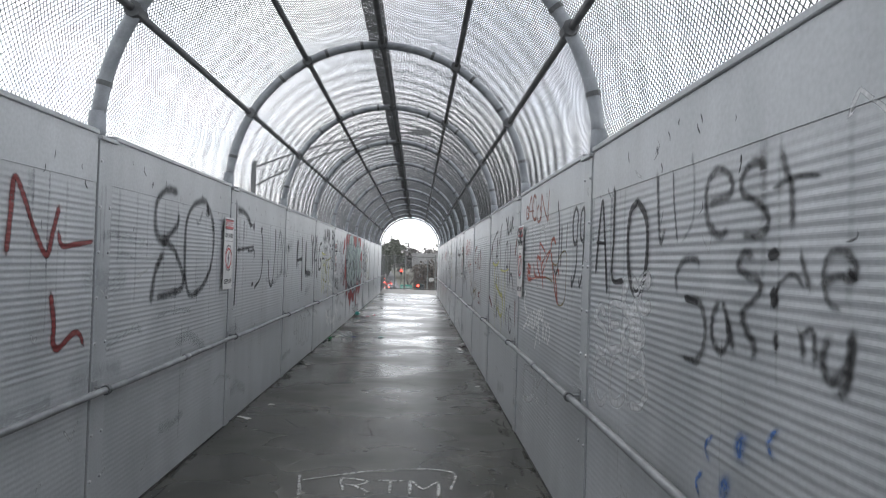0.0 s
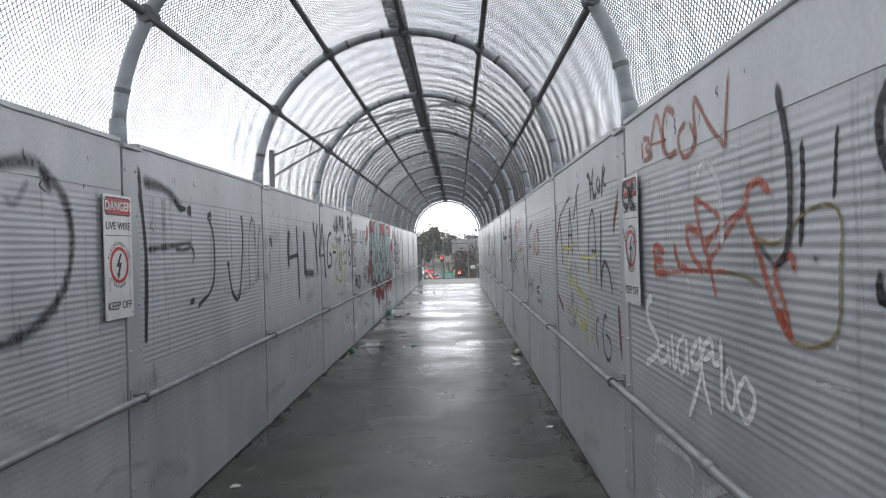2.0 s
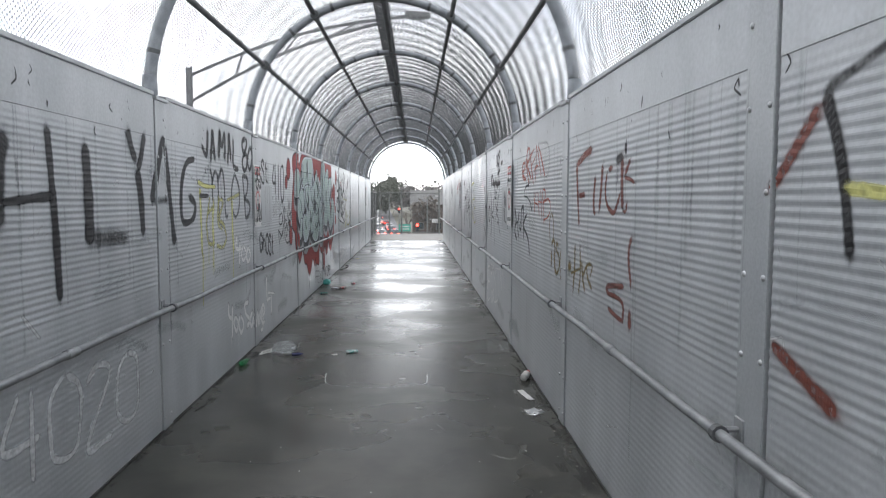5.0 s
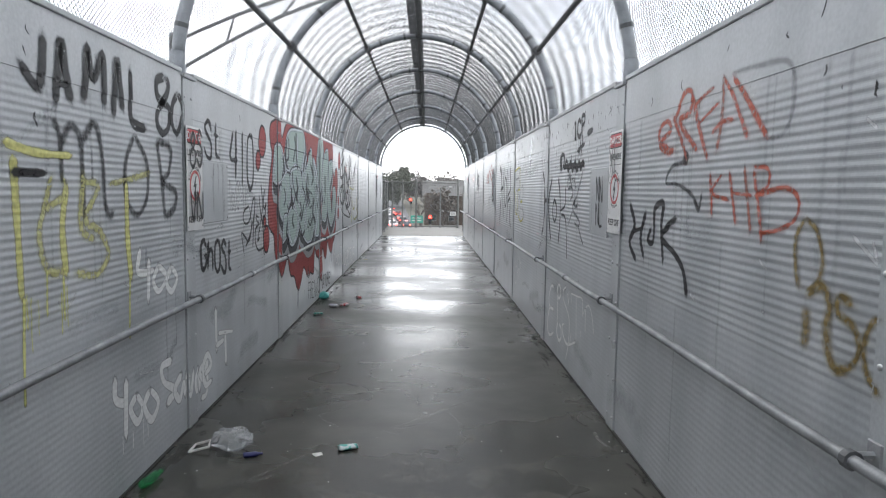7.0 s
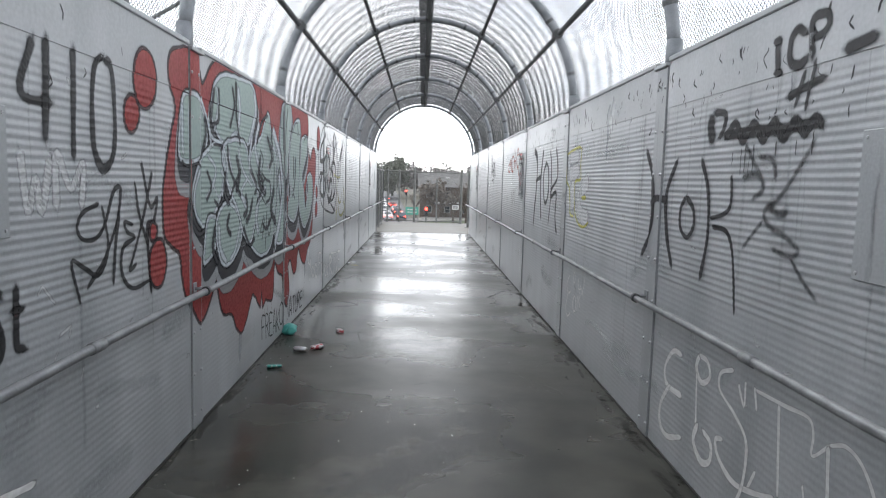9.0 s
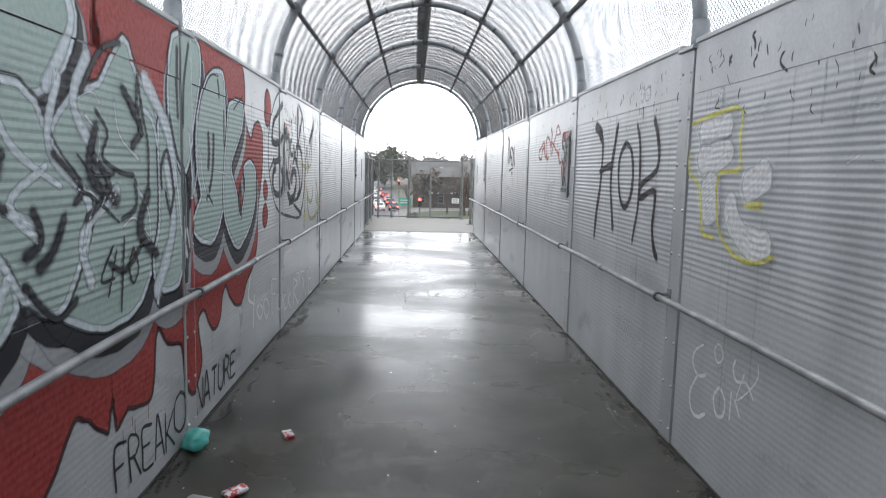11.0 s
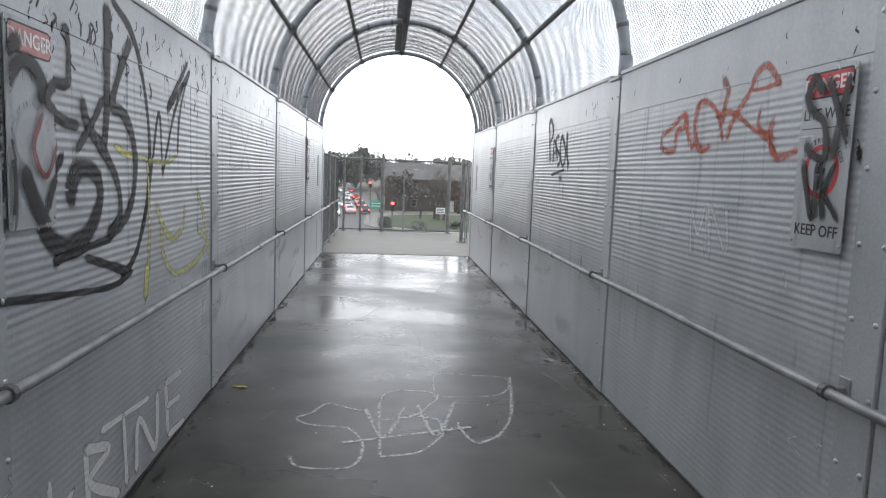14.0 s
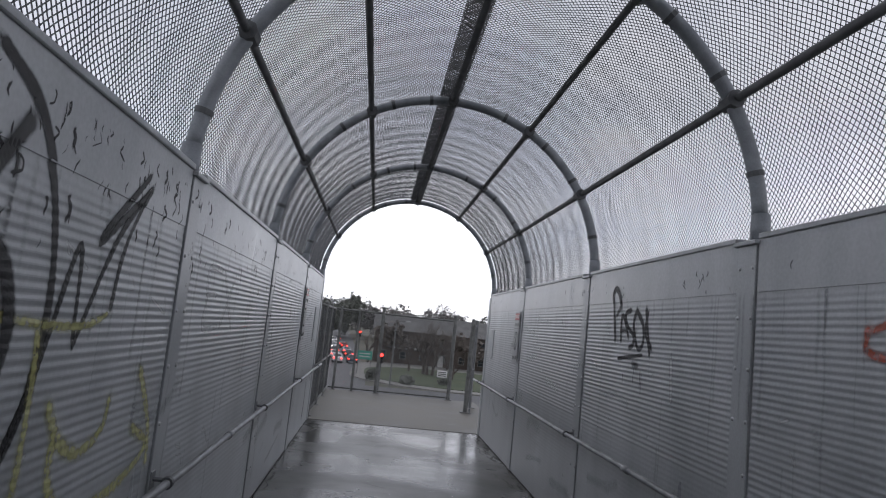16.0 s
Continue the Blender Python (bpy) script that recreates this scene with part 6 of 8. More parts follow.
stroke(tag, 'R', 'dust', 0.037, 5.64, 1.74, 5.65, 1.55, 5.50, 1.46)
stroke(tag, 'R', 'dust', 0.067, 5.47, 1.84, 5.39, 1.93, 5.27, 1.91, 5.20, 1.80, 5.20, 1.62)
tag = open_tag('black looping sprayed letters on the top band')
stroke(tag, 'R', 'black', 0.050, 7.59, 2.13, 7.54, 2.13, 7.48, 2.07, 7.50, 1.95)
stroke(tag, 'R', 'black', 0.046, 7.37, 2.16, 7.41, 2.07, 7.39, 1.98, 7.33, 1.97, 7.30, 2.00)
stroke(tag, 'R', 'black', 0.022, 7.52, 2.07, 7.38, 2.06)
stroke(tag, 'R', 'black', 0.047, 7.21, 2.09, 7.26, 2.04, 7.22, 1.99, 7.17, 2.02, 7.18, 2.08)
stroke(tag, 'R', 'black', 0.044, 7.05, 2.14, 7.09, 2.05, 7.13, 1.95)
stroke(tag, 'R', 'black', 0.036, 7.01, 2.12, 7.07, 2.07, 7.07, 2.03, 7.01, 2.01)
tag = open_tag('thin black tall letters sprayed on the ribs')
stroke(tag, 'R', 'grey', 0.043, 8.31, 2.04, 8.56, 2.00, 8.94, 1.89)
stroke(tag, 'R', 'black', 0.057, 8.94, 1.89, 8.86, 1.70, 8.81, 1.46)
stroke(tag, 'R', 'black', 0.050, 8.51, 1.56, 8.41, 1.85, 8.39, 1.94, 8.32, 1.77, 8.30, 1.56)
stroke(tag, 'R', 'black', 0.027, 8.48, 1.72, 8.32, 1.73)
stroke(tag, 'R', 'black', 0.045, 7.91, 2.11, 8.04, 2.03, 8.20, 1.85)
stroke(tag, 'R', 'black', 0.039, 8.04, 2.03, 8.02, 1.59)
stroke(tag, 'R', 'black', 0.036, 7.63, 1.44, 7.58, 1.75, 7.46, 1.88, 7.39, 1.81, 7.36, 1.59, 7.35, 1.38)
stroke(tag, 'R', 'soft', 0.052, 7.52, 1.60, 7.36, 1.60)
stroke(tag, 'R', 'black', 0.051, 7.17, 1.86, 7.18, 1.71, 7.21, 1.52, 7.21, 1.35)
stroke(tag, 'R', 'black', 0.040, 7.21, 1.41, 7.14, 1.51, 7.07, 1.53, 6.98, 1.48, 6.92, 1.40, 6.90, 1.35)
tag = open_tag('red-brown sprayed slashes beside a cover plate')
stroke(tag, 'R', 'brown', 0.083, 6.67, 1.99, 6.72, 1.90, 6.79, 1.82, 6.85, 1.70)
stroke(tag, 'R', 'brown', 0.076, 6.77, 1.29, 6.75, 1.18, 6.73, 1.06, 6.69, 0.95)
stroke(tag, 'R', 'brown', 0.068, 8.95, 1.86, 9.19, 1.63)
stroke(tag, 'R', 'brown', 0.067, 9.16, 1.19, 8.82, 1.07)
tag = open_tag('pale yellow sprayed letters with hanging runs')
stroke(tag, 'R', 'yellow', 0.046, 8.84, 1.64, 8.46, 1.61, 8.18, 1.66)
stroke(tag, 'R', 'yellow', 0.040, 8.61, 1.61, 8.59, 1.37, 8.57, 1.10)
stroke(tag, 'R', 'straw', 0.061, 8.35, 1.53, 8.42, 1.36, 8.40, 1.17, 8.22, 1.07, 8.11, 1.18)
stroke(tag, 'R', 'yellow', 0.061, 8.46, 1.38, 8.20, 1.32, 7.99, 1.27, 7.79, 1.26, 7.72, 1.15, 7.77, 1.05, 7.92, 1.02, 8.09, 1.07, 8.14, 1.18)
stroke(tag, 'R', 'straw', 0.050, 8.15, 1.50, 8.11, 1.33, 7.82, 1.26)
stroke(tag, 'R', 'yellow', 0.029, 7.99, 1.56, 7.60, 1.55, 7.27, 1.58)
stroke(tag, 'R', 'yellow', 0.031, 7.84, 1.56, 7.83, 1.40, 7.86, 1.22)
stroke(tag, 'R', 'yellow', 0.042, 7.59, 1.55, 7.56, 1.26, 7.59, 0.96)
stroke(tag, 'R', 'yellow', 0.021, 7.86, 1.22, 7.84, 0.81)
tag = open_tag('thin grey sprayed letters above the handrail')
stroke(tag, 'R', 'grey', 0.048, 7.34, 1.14, 7.39, 1.13, 7.43, 1.03, 7.37, 0.94)
stroke(tag, 'R', 'faint', 0.033, 7.34, 1.14, 7.26, 1.09, 7.27, 1.01)
stroke(tag, 'R', 'grey', 0.046, 7.08, 1.16, 7.12, 1.19, 7.18, 1.15, 7.21, 1.06, 7.18, 0.95, 7.08, 0.91, 7.00, 0.95, 7.00, 1.04, 7.12, 1.07)
stroke(tag, 'R', 'faint', 0.052, 8.60, 1.11, 8.39, 1.06, 8.37, 0.98, 8.59, 0.99)
stroke(tag, 'R', 'faint', 0.048, 8.27, 1.08, 8.21, 0.98)
stroke(tag, 'R', 'faint', 0.038, 7.79, 1.23, 7.62, 1.26, 7.48, 1.19, 7.51, 1.00)
stroke(tag, 'R', 'grey', 0.025, 7.76, 1.06, 7.76, 0.90)
tag = open_tag('large red-brown sprayed word on the ribbed steel')
stroke(tag, 'R', 'brown', 0.069, 11.20, 1.91, 11.38, 1.88, 11.58, 1.83)
stroke(tag, 'R', 'brown', 0.065, 11.58, 1.84, 11.54, 1.63, 11.49, 1.43)
stroke(tag, 'R', 'brown', 0.061, 11.53, 1.63, 11.36, 1.64)
stroke(tag, 'R', 'brown', 0.061, 11.13, 1.75, 11.16, 1.63, 11.15, 1.54, 11.11, 1.53)
stroke(tag, 'R', 'brown', 0.057, 10.98, 1.81, 11.00, 1.70, 11.04, 1.53)
stroke(tag, 'R', 'brown', 0.041, 10.89, 1.76, 10.92, 1.66, 10.89, 1.59, 10.82, 1.55, 10.75, 1.54, 10.69, 1.59, 10.65, 1.64)
stroke(tag, 'R', 'brown', 0.052, 10.86, 1.77, 10.79, 1.78)
stroke(tag, 'R', 'brown', 0.066, 10.62, 1.83, 10.62, 1.67, 10.60, 1.55)
stroke(tag, 'R', 'brown', 0.039, 10.59, 1.55, 10.55, 1.55, 10.53, 1.60)
stroke(tag, 'R', 'brown', 0.049, 10.48, 1.81, 10.52, 1.78, 10.57, 1.73)
stroke(tag, 'R', 'brown', 0.035, 10.58, 1.72, 10.50, 1.71, 10.42, 1.69)
tag = open_tag('smeared black block over red-brown letters')
stroke(tag, 'R', 'black', 0.071, 10.72, 1.81, 10.61, 1.83)
stroke(tag, 'R', 'soft', 0.030, 10.69, 1.78, 10.69, 1.70)
stroke(tag, 'R', 'black', 0.049, 10.58, 1.90, 10.57, 1.84)
tag = open_tag('ochre sprayed letters faded on the ribs')
stroke(tag, 'R', 'ochre', 0.143, 11.80, 1.17, 11.71, 1.12)
stroke(tag, 'R', 'ochre', 0.063, 11.60, 1.32, 11.61, 1.14, 11.65, 0.97)
stroke(tag, 'R', 'ochre', 0.059, 11.47, 1.33, 11.45, 1.14, 11.49, 0.99)
stroke(tag, 'R', 'ochre', 0.036, 11.71, 1.11, 11.44, 1.17)
stroke(tag, 'R', 'ochre', 0.052, 11.42, 1.23, 11.38, 1.11, 11.32, 1.03)
stroke(tag, 'R', 'ochre', 0.043, 11.39, 1.12, 11.27, 1.21, 11.16, 1.21, 11.21, 1.14)
stroke(tag, 'R', 'ochre', 0.054, 11.29, 1.21, 11.26, 1.13, 11.15, 1.07)
tag = open_tag('red-brown faded strokes low on the ribs')
stroke(tag, 'R', 'brown', 0.049, 10.44, 1.43, 10.48, 1.37, 10.48, 1.29, 10.45, 1.22, 10.44, 1.17)
stroke(tag, 'R', 'brown', 0.044, 10.55, 1.17, 10.74, 1.15, 10.85, 1.13, 10.82, 1.10, 10.70, 1.10, 10.59, 1.09, 10.55, 1.06, 10.56, 0.99)
stroke(tag, 'R', 'brown', 0.039, 10.82, 1.02, 10.69, 1.00, 10.55, 0.99)
stroke(tag, 'R', 'brown', 0.081, 10.46, 1.07, 10.46, 0.96)
tag = open_tag('orange-red thin sprayed letters along the ribs')
stroke(tag, 'R', 'orange', 0.057, 13.82, 1.86, 13.67, 1.91, 13.73, 1.96, 13.84, 1.92, 13.81, 1.83, 13.68, 1.80, 13.60, 1.81)
stroke(tag, 'R', 'orange', 0.051, 13.82, 1.84, 13.69, 1.82)
stroke(tag, 'R', 'orange', 0.052, 13.65, 1.98, 13.54, 1.87, 13.43, 1.74)
stroke(tag, 'R', 'orange', 0.055, 13.62, 1.95, 13.50, 2.07, 13.40, 2.06, 13.43, 1.97, 13.55, 1.94, 13.31, 1.78)
stroke(tag, 'R', 'orange', 0.054, 13.40, 2.05, 13.30, 1.88, 13.19, 1.73)
stroke(tag, 'R', 'orange', 0.029, 13.36, 2.00, 13.25, 2.03, 13.15, 2.05)
stroke(tag, 'R', 'orange', 0.030, 13.30, 1.91, 13.10, 1.98)
stroke(tag, 'R', 'rust', 0.045, 13.11, 1.76, 13.07, 1.88, 13.06, 2.08)
stroke(tag, 'R', 'orange', 0.044, 13.06, 2.08, 12.97, 1.99, 12.82, 1.80)
stroke(tag, 'R', 'orange', 0.036, 13.16, 1.85, 13.06, 1.89, 12.95, 1.89)
stroke(tag, 'R', 'orange', 0.048, 12.98, 2.07, 12.84, 1.95, 12.67, 1.79)
stroke(tag, 'R', 'faint', 0.037, 12.98, 2.08, 12.74, 2.07, 12.56, 2.05, 12.51, 1.98, 12.51, 1.87, 12.57, 1.80, 12.67, 1.79)
tag = open_tag('faint thin grey-black curve ending in an arrow')
stroke(tag, 'R', 'black', 0.076, 13.43, 1.78, 13.47, 1.73)
stroke(tag, 'R', 'grey', 0.034, 13.45, 1.74, 13.63, 1.72, 13.71, 1.64, 13.55, 1.63, 13.36, 1.58, 13.27, 1.51)
stroke(tag, 'R', 'grey', 0.036, 13.33, 1.56, 13.27, 1.51, 13.24, 1.59)
tag = open_tag('orange-red thin sprayed letters in a lower row')
stroke(tag, 'R', 'orange', 0.040, 13.16, 1.68, 13.12, 1.48)
stroke(tag, 'R', 'orange', 0.032, 13.04, 1.67, 13.13, 1.59, 12.96, 1.56)
stroke(tag, 'R', 'orange', 0.037, 12.97, 1.68, 12.89, 1.46)
stroke(tag, 'R', 'rust', 0.036, 12.84, 1.70, 12.76, 1.43)
stroke(tag, 'R', 'orange', 0.024, 12.94, 1.59, 12.76, 1.58)
stroke(tag, 'R', 'orange', 0.039, 12.76, 1.68, 12.70, 1.51, 12.67, 1.40)
stroke(tag, 'R', 'orange', 0.031, 12.77, 1.69, 12.66, 1.68, 12.65, 1.62, 12.74, 1.58, 12.55, 1.61, 12.45, 1.58, 12.45, 1.51, 12.56, 1.46, 12.70, 1.44)
tag = open_tag('black sprayed letters with a long tail')
stroke(tag, 'R', 'black', 0.055, 14.32, 1.52, 14.21, 1.39, 14.30, 1.28, 14.16, 1.18)
stroke(tag, 'R', 'black', 0.053, 14.01, 1.48, 14.09, 1.33, 14.02, 1.21)
stroke(tag, 'R', 'black', 0.029, 14.24, 1.35, 14.06, 1.38)
stroke(tag, 'R', 'black', 0.050, 13.91, 1.39, 13.96, 1.32, 13.88, 1.31, 13.86, 1.38, 13.86, 1.50, 13.73, 1.53, 13.75, 1.41, 13.70, 1.21)
stroke(tag, 'R', 'black', 0.043, 13.54, 1.46, 13.68, 1.41)
stroke(tag, 'R', 'black', 0.051, 13.63, 1.42, 13.74, 1.35, 13.54, 1.28, 13.42, 1.21, 13.36, 1.09)
tag = open_tag('ochre sprayed loops and letters on the ribs')
stroke(tag, 'R', 'ochre', 0.044, 12.39, 1.51, 12.44, 1.44, 12.43, 1.33, 12.40, 1.27)
stroke(tag, 'R', 'ochre', 0.032, 12.39, 1.51, 12.32, 1.47, 12.28, 1.38, 12.30, 1.31, 12.36, 1.27)
stroke(tag, 'R', 'ochre', 0.069, 12.36, 1.23, 12.35, 1.15, 12.36, 1.07)
stroke(tag, 'R', 'ochre', 0.060, 12.36, 1.25, 12.28, 1.30, 12.23, 1.25, 12.24, 1.16, 12.20, 1.07, 12.13, 1.05)
stroke(tag, 'R', 'ochre', 0.050, 12.11, 1.26, 12.18, 1.28, 12.19, 1.23, 12.11, 1.20, 12.08, 1.13, 12.13, 1.07, 12.18, 1.06)
stroke(tag, 'R', 'ochre', 0.047, 11.98, 1.25, 12.03, 1.23, 12.06, 1.15, 12.03, 1.07, 11.96, 1.04)
tag = open_tag('white chalk loops and letters below the handrail')
stroke(tag, 'R', 'white', 0.044, 16.70, 0.65, 16.82, 0.64, 16.93, 0.52, 16.88, 0.43, 16.67, 0.43)
stroke(tag, 'R', 'white', 0.045, 16.84, 0.44, 16.96, 0.30, 16.96, 0.18, 16.84, 0.14, 16.64, 0.21)
stroke(tag, 'R', 'white', 0.039, 16.47, 0.71, 16.50, 0.64, 16.43, 0.58, 16.34, 0.63, 16.37, 0.70, 16.47, 0.71)
stroke(tag, 'R', 'white', 0.027, 16.49, 0.61, 16.46, 0.32)
stroke(tag, 'R', 'white', 0.046, 16.44, 0.36, 16.48, 0.26, 16.38, 0.19, 16.28, 0.23, 16.28, 0.32, 16.38, 0.35)
stroke(tag, 'R', 'white', 0.036, 16.16, 0.39, 16.23, 0.36, 16.19, 0.29, 16.04, 0.24, 15.87, 0.27, 15.69, 0.33)
stroke(tag, 'R', 'white', 0.029, 16.10, 0.74, 16.22, 0.69, 16.22, 0.61, 16.07, 0.55, 15.95, 0.48, 15.93, 0.38, 15.96, 0.23, 16.05, 0.09)
stroke(tag, 'R', 'white', 0.023, 16.04, 0.69, 15.98, 0.61, 15.98, 0.72)
stroke(tag, 'R', 'white', 0.022, 15.90, 0.72, 15.87, 0.63)
stroke(tag, 'R', 'white', 0.026, 15.71, 0.71, 15.69, 0.53, 15.67, 0.35)
stroke(tag, 'R', 'white', 0.022, 15.89, 0.71, 15.67, 0.72, 15.51, 0.73, 15.47, 0.68, 15.47, 0.60, 15.37, 0.68)
stroke(tag, 'R', 'white', 0.026, 15.38, 0.67, 15.36, 0.48)
stroke(tag, 'R', 'white', 0.021, 15.37, 0.68, 15.29, 0.71, 15.21, 0.69, 15.14, 0.62, 15.10, 0.53)
stroke(tag, 'R', 'white', 0.023, 15.85, 0.37, 15.91, 0.26)
stroke(tag, 'R', 'white', 0.019, 15.51, 0.47, 15.49, 0.41)
tag = open_tag('thick white block letters edged with lemon yellow spray')
stroke(tag, 'R', 'block', 0.166, 19.69, 1.80, 19.49, 1.80, 19.29, 1.83, over=0.005)
stroke(tag, 'R', 'block', 0.166, 19.69, 1.66, 19.47, 1.67, 19.26, 1.70, over=0.005)
stroke(tag, 'R', 'block', 0.232, 19.53, 1.60, 19.49, 1.44, 19.45, 1.32, over=0.005)
stroke(tag, 'R', 'block', 0.176, 19.24, 1.51, 19.26, 1.40, 19.14, 1.30, 18.98, 1.27, 18.86, 1.29, over=0.005)
stroke(tag, 'R', 'block', 0.170, 19.17, 1.52, 19.04, 1.55, 18.91, 1.61, over=0.005)
stroke(tag, 'R', 'lemon', 0.028, 19.80, 1.85, 19.58, 1.88, 19.23, 1.89, 19.22, 1.74, 19.20, 1.61, 19.41, 1.58, 19.40, 1.38, 19.33, 1.27, 19.18, 1.20, 19.00, 1.19, 18.85, 1.24, over=0.0095)
stroke(tag, 'R', 'lemon', 0.032, 19.79, 1.72, 19.77, 1.59, 19.65, 1.53, 19.59, 1.39, 19.56, 1.28, 19.41, 1.26, over=0.0095)
stroke(tag, 'R', 'lemon', 0.046, 19.12, 1.44, 18.97, 1.45, over=0.0095)
stroke(tag, 'R', 'faint', 0.040, 19.64, 1.75, 19.48, 1.75, 19.30, 1.77, over=0.0095)
tag = open_tag('white chalk loops low on the wall')
stroke(tag, 'R', 'white', 0.026, 19.46, 0.70, 19.56, 0.64, 19.58, 0.57, 19.51, 0.52, 19.41, 0.55)
stroke(tag, 'R', 'white', 0.029, 19.51, 0.52, 19.59, 0.40, 19.56, 0.31, 19.48, 0.30, 19.39, 0.35)
stroke(tag, 'R', 'white', 0.017, 19.32, 0.74, 19.33, 0.69, 19.29, 0.65, 19.24, 0.69, 19.27, 0.74, 19.32, 0.74)
stroke(tag, 'R', 'white', 0.026, 19.25, 0.54, 19.31, 0.47, 19.27, 0.39, 19.20, 0.41, 19.19, 0.49, 19.25, 0.54)
stroke(tag, 'R', 'white', 0.022, 19.11, 0.72, 19.13, 0.67, 19.09, 0.62, 19.00, 0.64, 18.92, 0.58)
stroke(tag, 'R', 'white', 0.015, 19.02, 0.68, 19.08, 0.54, 19.02, 0.57, 18.91, 0.68, 18.91, 0.76)
stroke(tag, 'R', 'white', 0.021, 19.13, 0.56, 19.13, 0.41)
stroke(tag, 'R', 'white', 0.023, 19.10, 0.53, 19.04, 0.46)
tag = open_tag('tall thin black sprayed letters with long legs')
stroke(tag, 'R', 'black', 0.116, 21.83, 1.98, 21.66, 1.92, 21.57, 1.82)
stroke(tag, 'R', 'black', 0.084, 21.64, 1.94, 21.55, 1.78, 21.58, 1.47, 21.65, 1.26, 21.69, 1.02)
stroke(tag, 'R', 'black', 0.077, 21.16, 1.97, 21.21, 1.83, 21.27, 1.66, 21.28, 1.48, 21.22, 1.29, 21.16, 1.13)
stroke(tag, 'R', 'black', 0.070, 21.63, 1.59, 21.39, 1.63, 21.24, 1.64)
stroke(tag, 'R', 'black', 0.064, 20.93, 1.81, 21.07, 1.71, 21.09, 1.55, 21.01, 1.38, 20.89, 1.34, 20.78, 1.43, 20.76, 1.59, 20.82, 1.74, 20.94, 1.80)
stroke(tag, 'R', 'black', 0.060, 20.73, 1.93, 20.64, 1.78, 20.61, 1.53, 20.62, 1.34, 20.68, 1.17, 20.70, 1.09)
stroke(tag, 'R', 'black', 0.061, 20.40, 1.95, 20.32, 1.83, 20.27, 1.70, 20.31, 1.60, 20.51, 1.53, 20.60, 1.48, 20.57, 1.42, 20.42, 1.46, 20.32, 1.47, 20.30, 1.41, 20.32, 1.24, 20.27, 1.11, 20.19, 1.04)
tag = open_tag('orange-red looping sprayed word on the ribs')
stroke(tag, 'R', 'orange', 0.061, 24.35, 1.87, 24.35, 1.76, 24.18, 1.74, 24.16, 1.84, 24.04, 1.87, 24.08, 1.93, 24.21, 1.88, 24.35, 1.83)
stroke(tag, 'R', 'orange', 0.058, 24.07, 1.92, 23.97, 1.76, 23.91, 1.78)
stroke(tag, 'R', 'orange', 0.064, 23.90, 1.98, 23.94, 1.87, 23.87, 1.74, 23.74, 1.75)
stroke(tag, 'R', 'orange', 0.050, 23.95, 1.96, 23.85, 1.98, 23.71, 1.91, 23.63, 1.76)
stroke(tag, 'R', 'rust', 0.061, 23.68, 2.08, 23.62, 2.01, 23.64, 1.94, 23.65, 1.84)
stroke(tag, 'R', 'orange', 0.056, 23.60, 1.76, 23.56, 1.85, 23.43, 1.97, 23.37, 2.05, 23.28, 2.07, 23.18, 1.97)
stroke(tag, 'R', 'orange', 0.037, 23.73, 1.89, 23.57, 1.90, 23.37, 1.81, 23.22, 1.74, 23.17, 1.68)
stroke(tag, 'R', 'orange', 0.030, 23.40, 1.98, 23.29, 1.98, 23.18, 1.99)
stroke(tag, 'R', 'orange', 0.053, 23.21, 1.85, 23.23, 1.77, 23.17, 1.68, 23.01, 1.71)
stroke(tag, 'R', 'orange', 0.045, 23.32, 1.90, 23.32, 1.81, 23.19, 1.76)
tag = open_tag('thin black signature over a short smudge')
stroke(tag, 'R', 'black', 0.063, 27.06, 1.71, 27.12, 1.92, 27.17, 2.10)
stroke(tag, 'R', 'black', 0.063, 27.17, 2.09, 27.10, 2.13, 27.00, 2.05, 27.01, 1.97, 27.08, 1.91)
stroke(tag, 'R', 'black', 0.050, 26.94, 1.71, 26.95, 1.88, 26.91, 1.91, 26.78, 1.74)
stroke(tag, 'R', 'black', 0.027, 26.96, 1.80, 26.83, 1.81)
stroke(tag, 'R', 'black', 0.059, 26.76, 1.96, 26.88, 1.93, 26.83, 1.84, 26.70, 1.77, 26.71, 1.70, 26.79, 1.68)
stroke(tag, 'R', 'black', 0.057, 26.67, 1.96, 26.71, 1.84, 26.61, 1.68, 26.52, 1.72, 26.54, 1.85, 26.67, 1.96)
stroke(tag, 'R', 'black', 0.055, 26.50, 1.98, 26.45, 1.80, 26.39, 1.63)
stroke(tag, 'R', 'black', 0.055, 26.45, 1.95, 26.49, 1.80, 26.36, 1.68)
stroke(tag, 'R', 'black', 0.036, 26.99, 1.59, 26.51, 1.64)
stroke(tag, 'R', 'soft', 0.096, 26.72, 1.57, 26.56, 1.55)
tag = open_tag('white marker writing sloping along the lower sheet')
stroke(tag, 'L', 'white', 0.044, 21.33, 0.72, 21.26, 0.55, 21.48, 0.46)
stroke(tag, 'L', 'white', 0.045, 21.45, 0.56, 21.40, 0.27)
stroke(tag, 'L', 'white', 0.047, 21.64, 0.44, 21.53, 0.40, 21.63, 0.31, 21.75, 0.35, 21.64, 0.44)
stroke(tag, 'L', 'white', 0.050, 21.87, 0.45, 21.77, 0.39, 21.88, 0.26, 21.99, 0.33, 21.87, 0.45)
stroke(tag, 'L', 'white', 0.044, 22.10, 0.56, 22.11, 0.38, 22.11, 0.22)
stroke(tag, 'L', 'white', 0.029, 22.10, 0.56, 22.33, 0.53)
stroke(tag, 'L', 'white', 0.029, 22.13, 0.42, 22.28, 0.40)
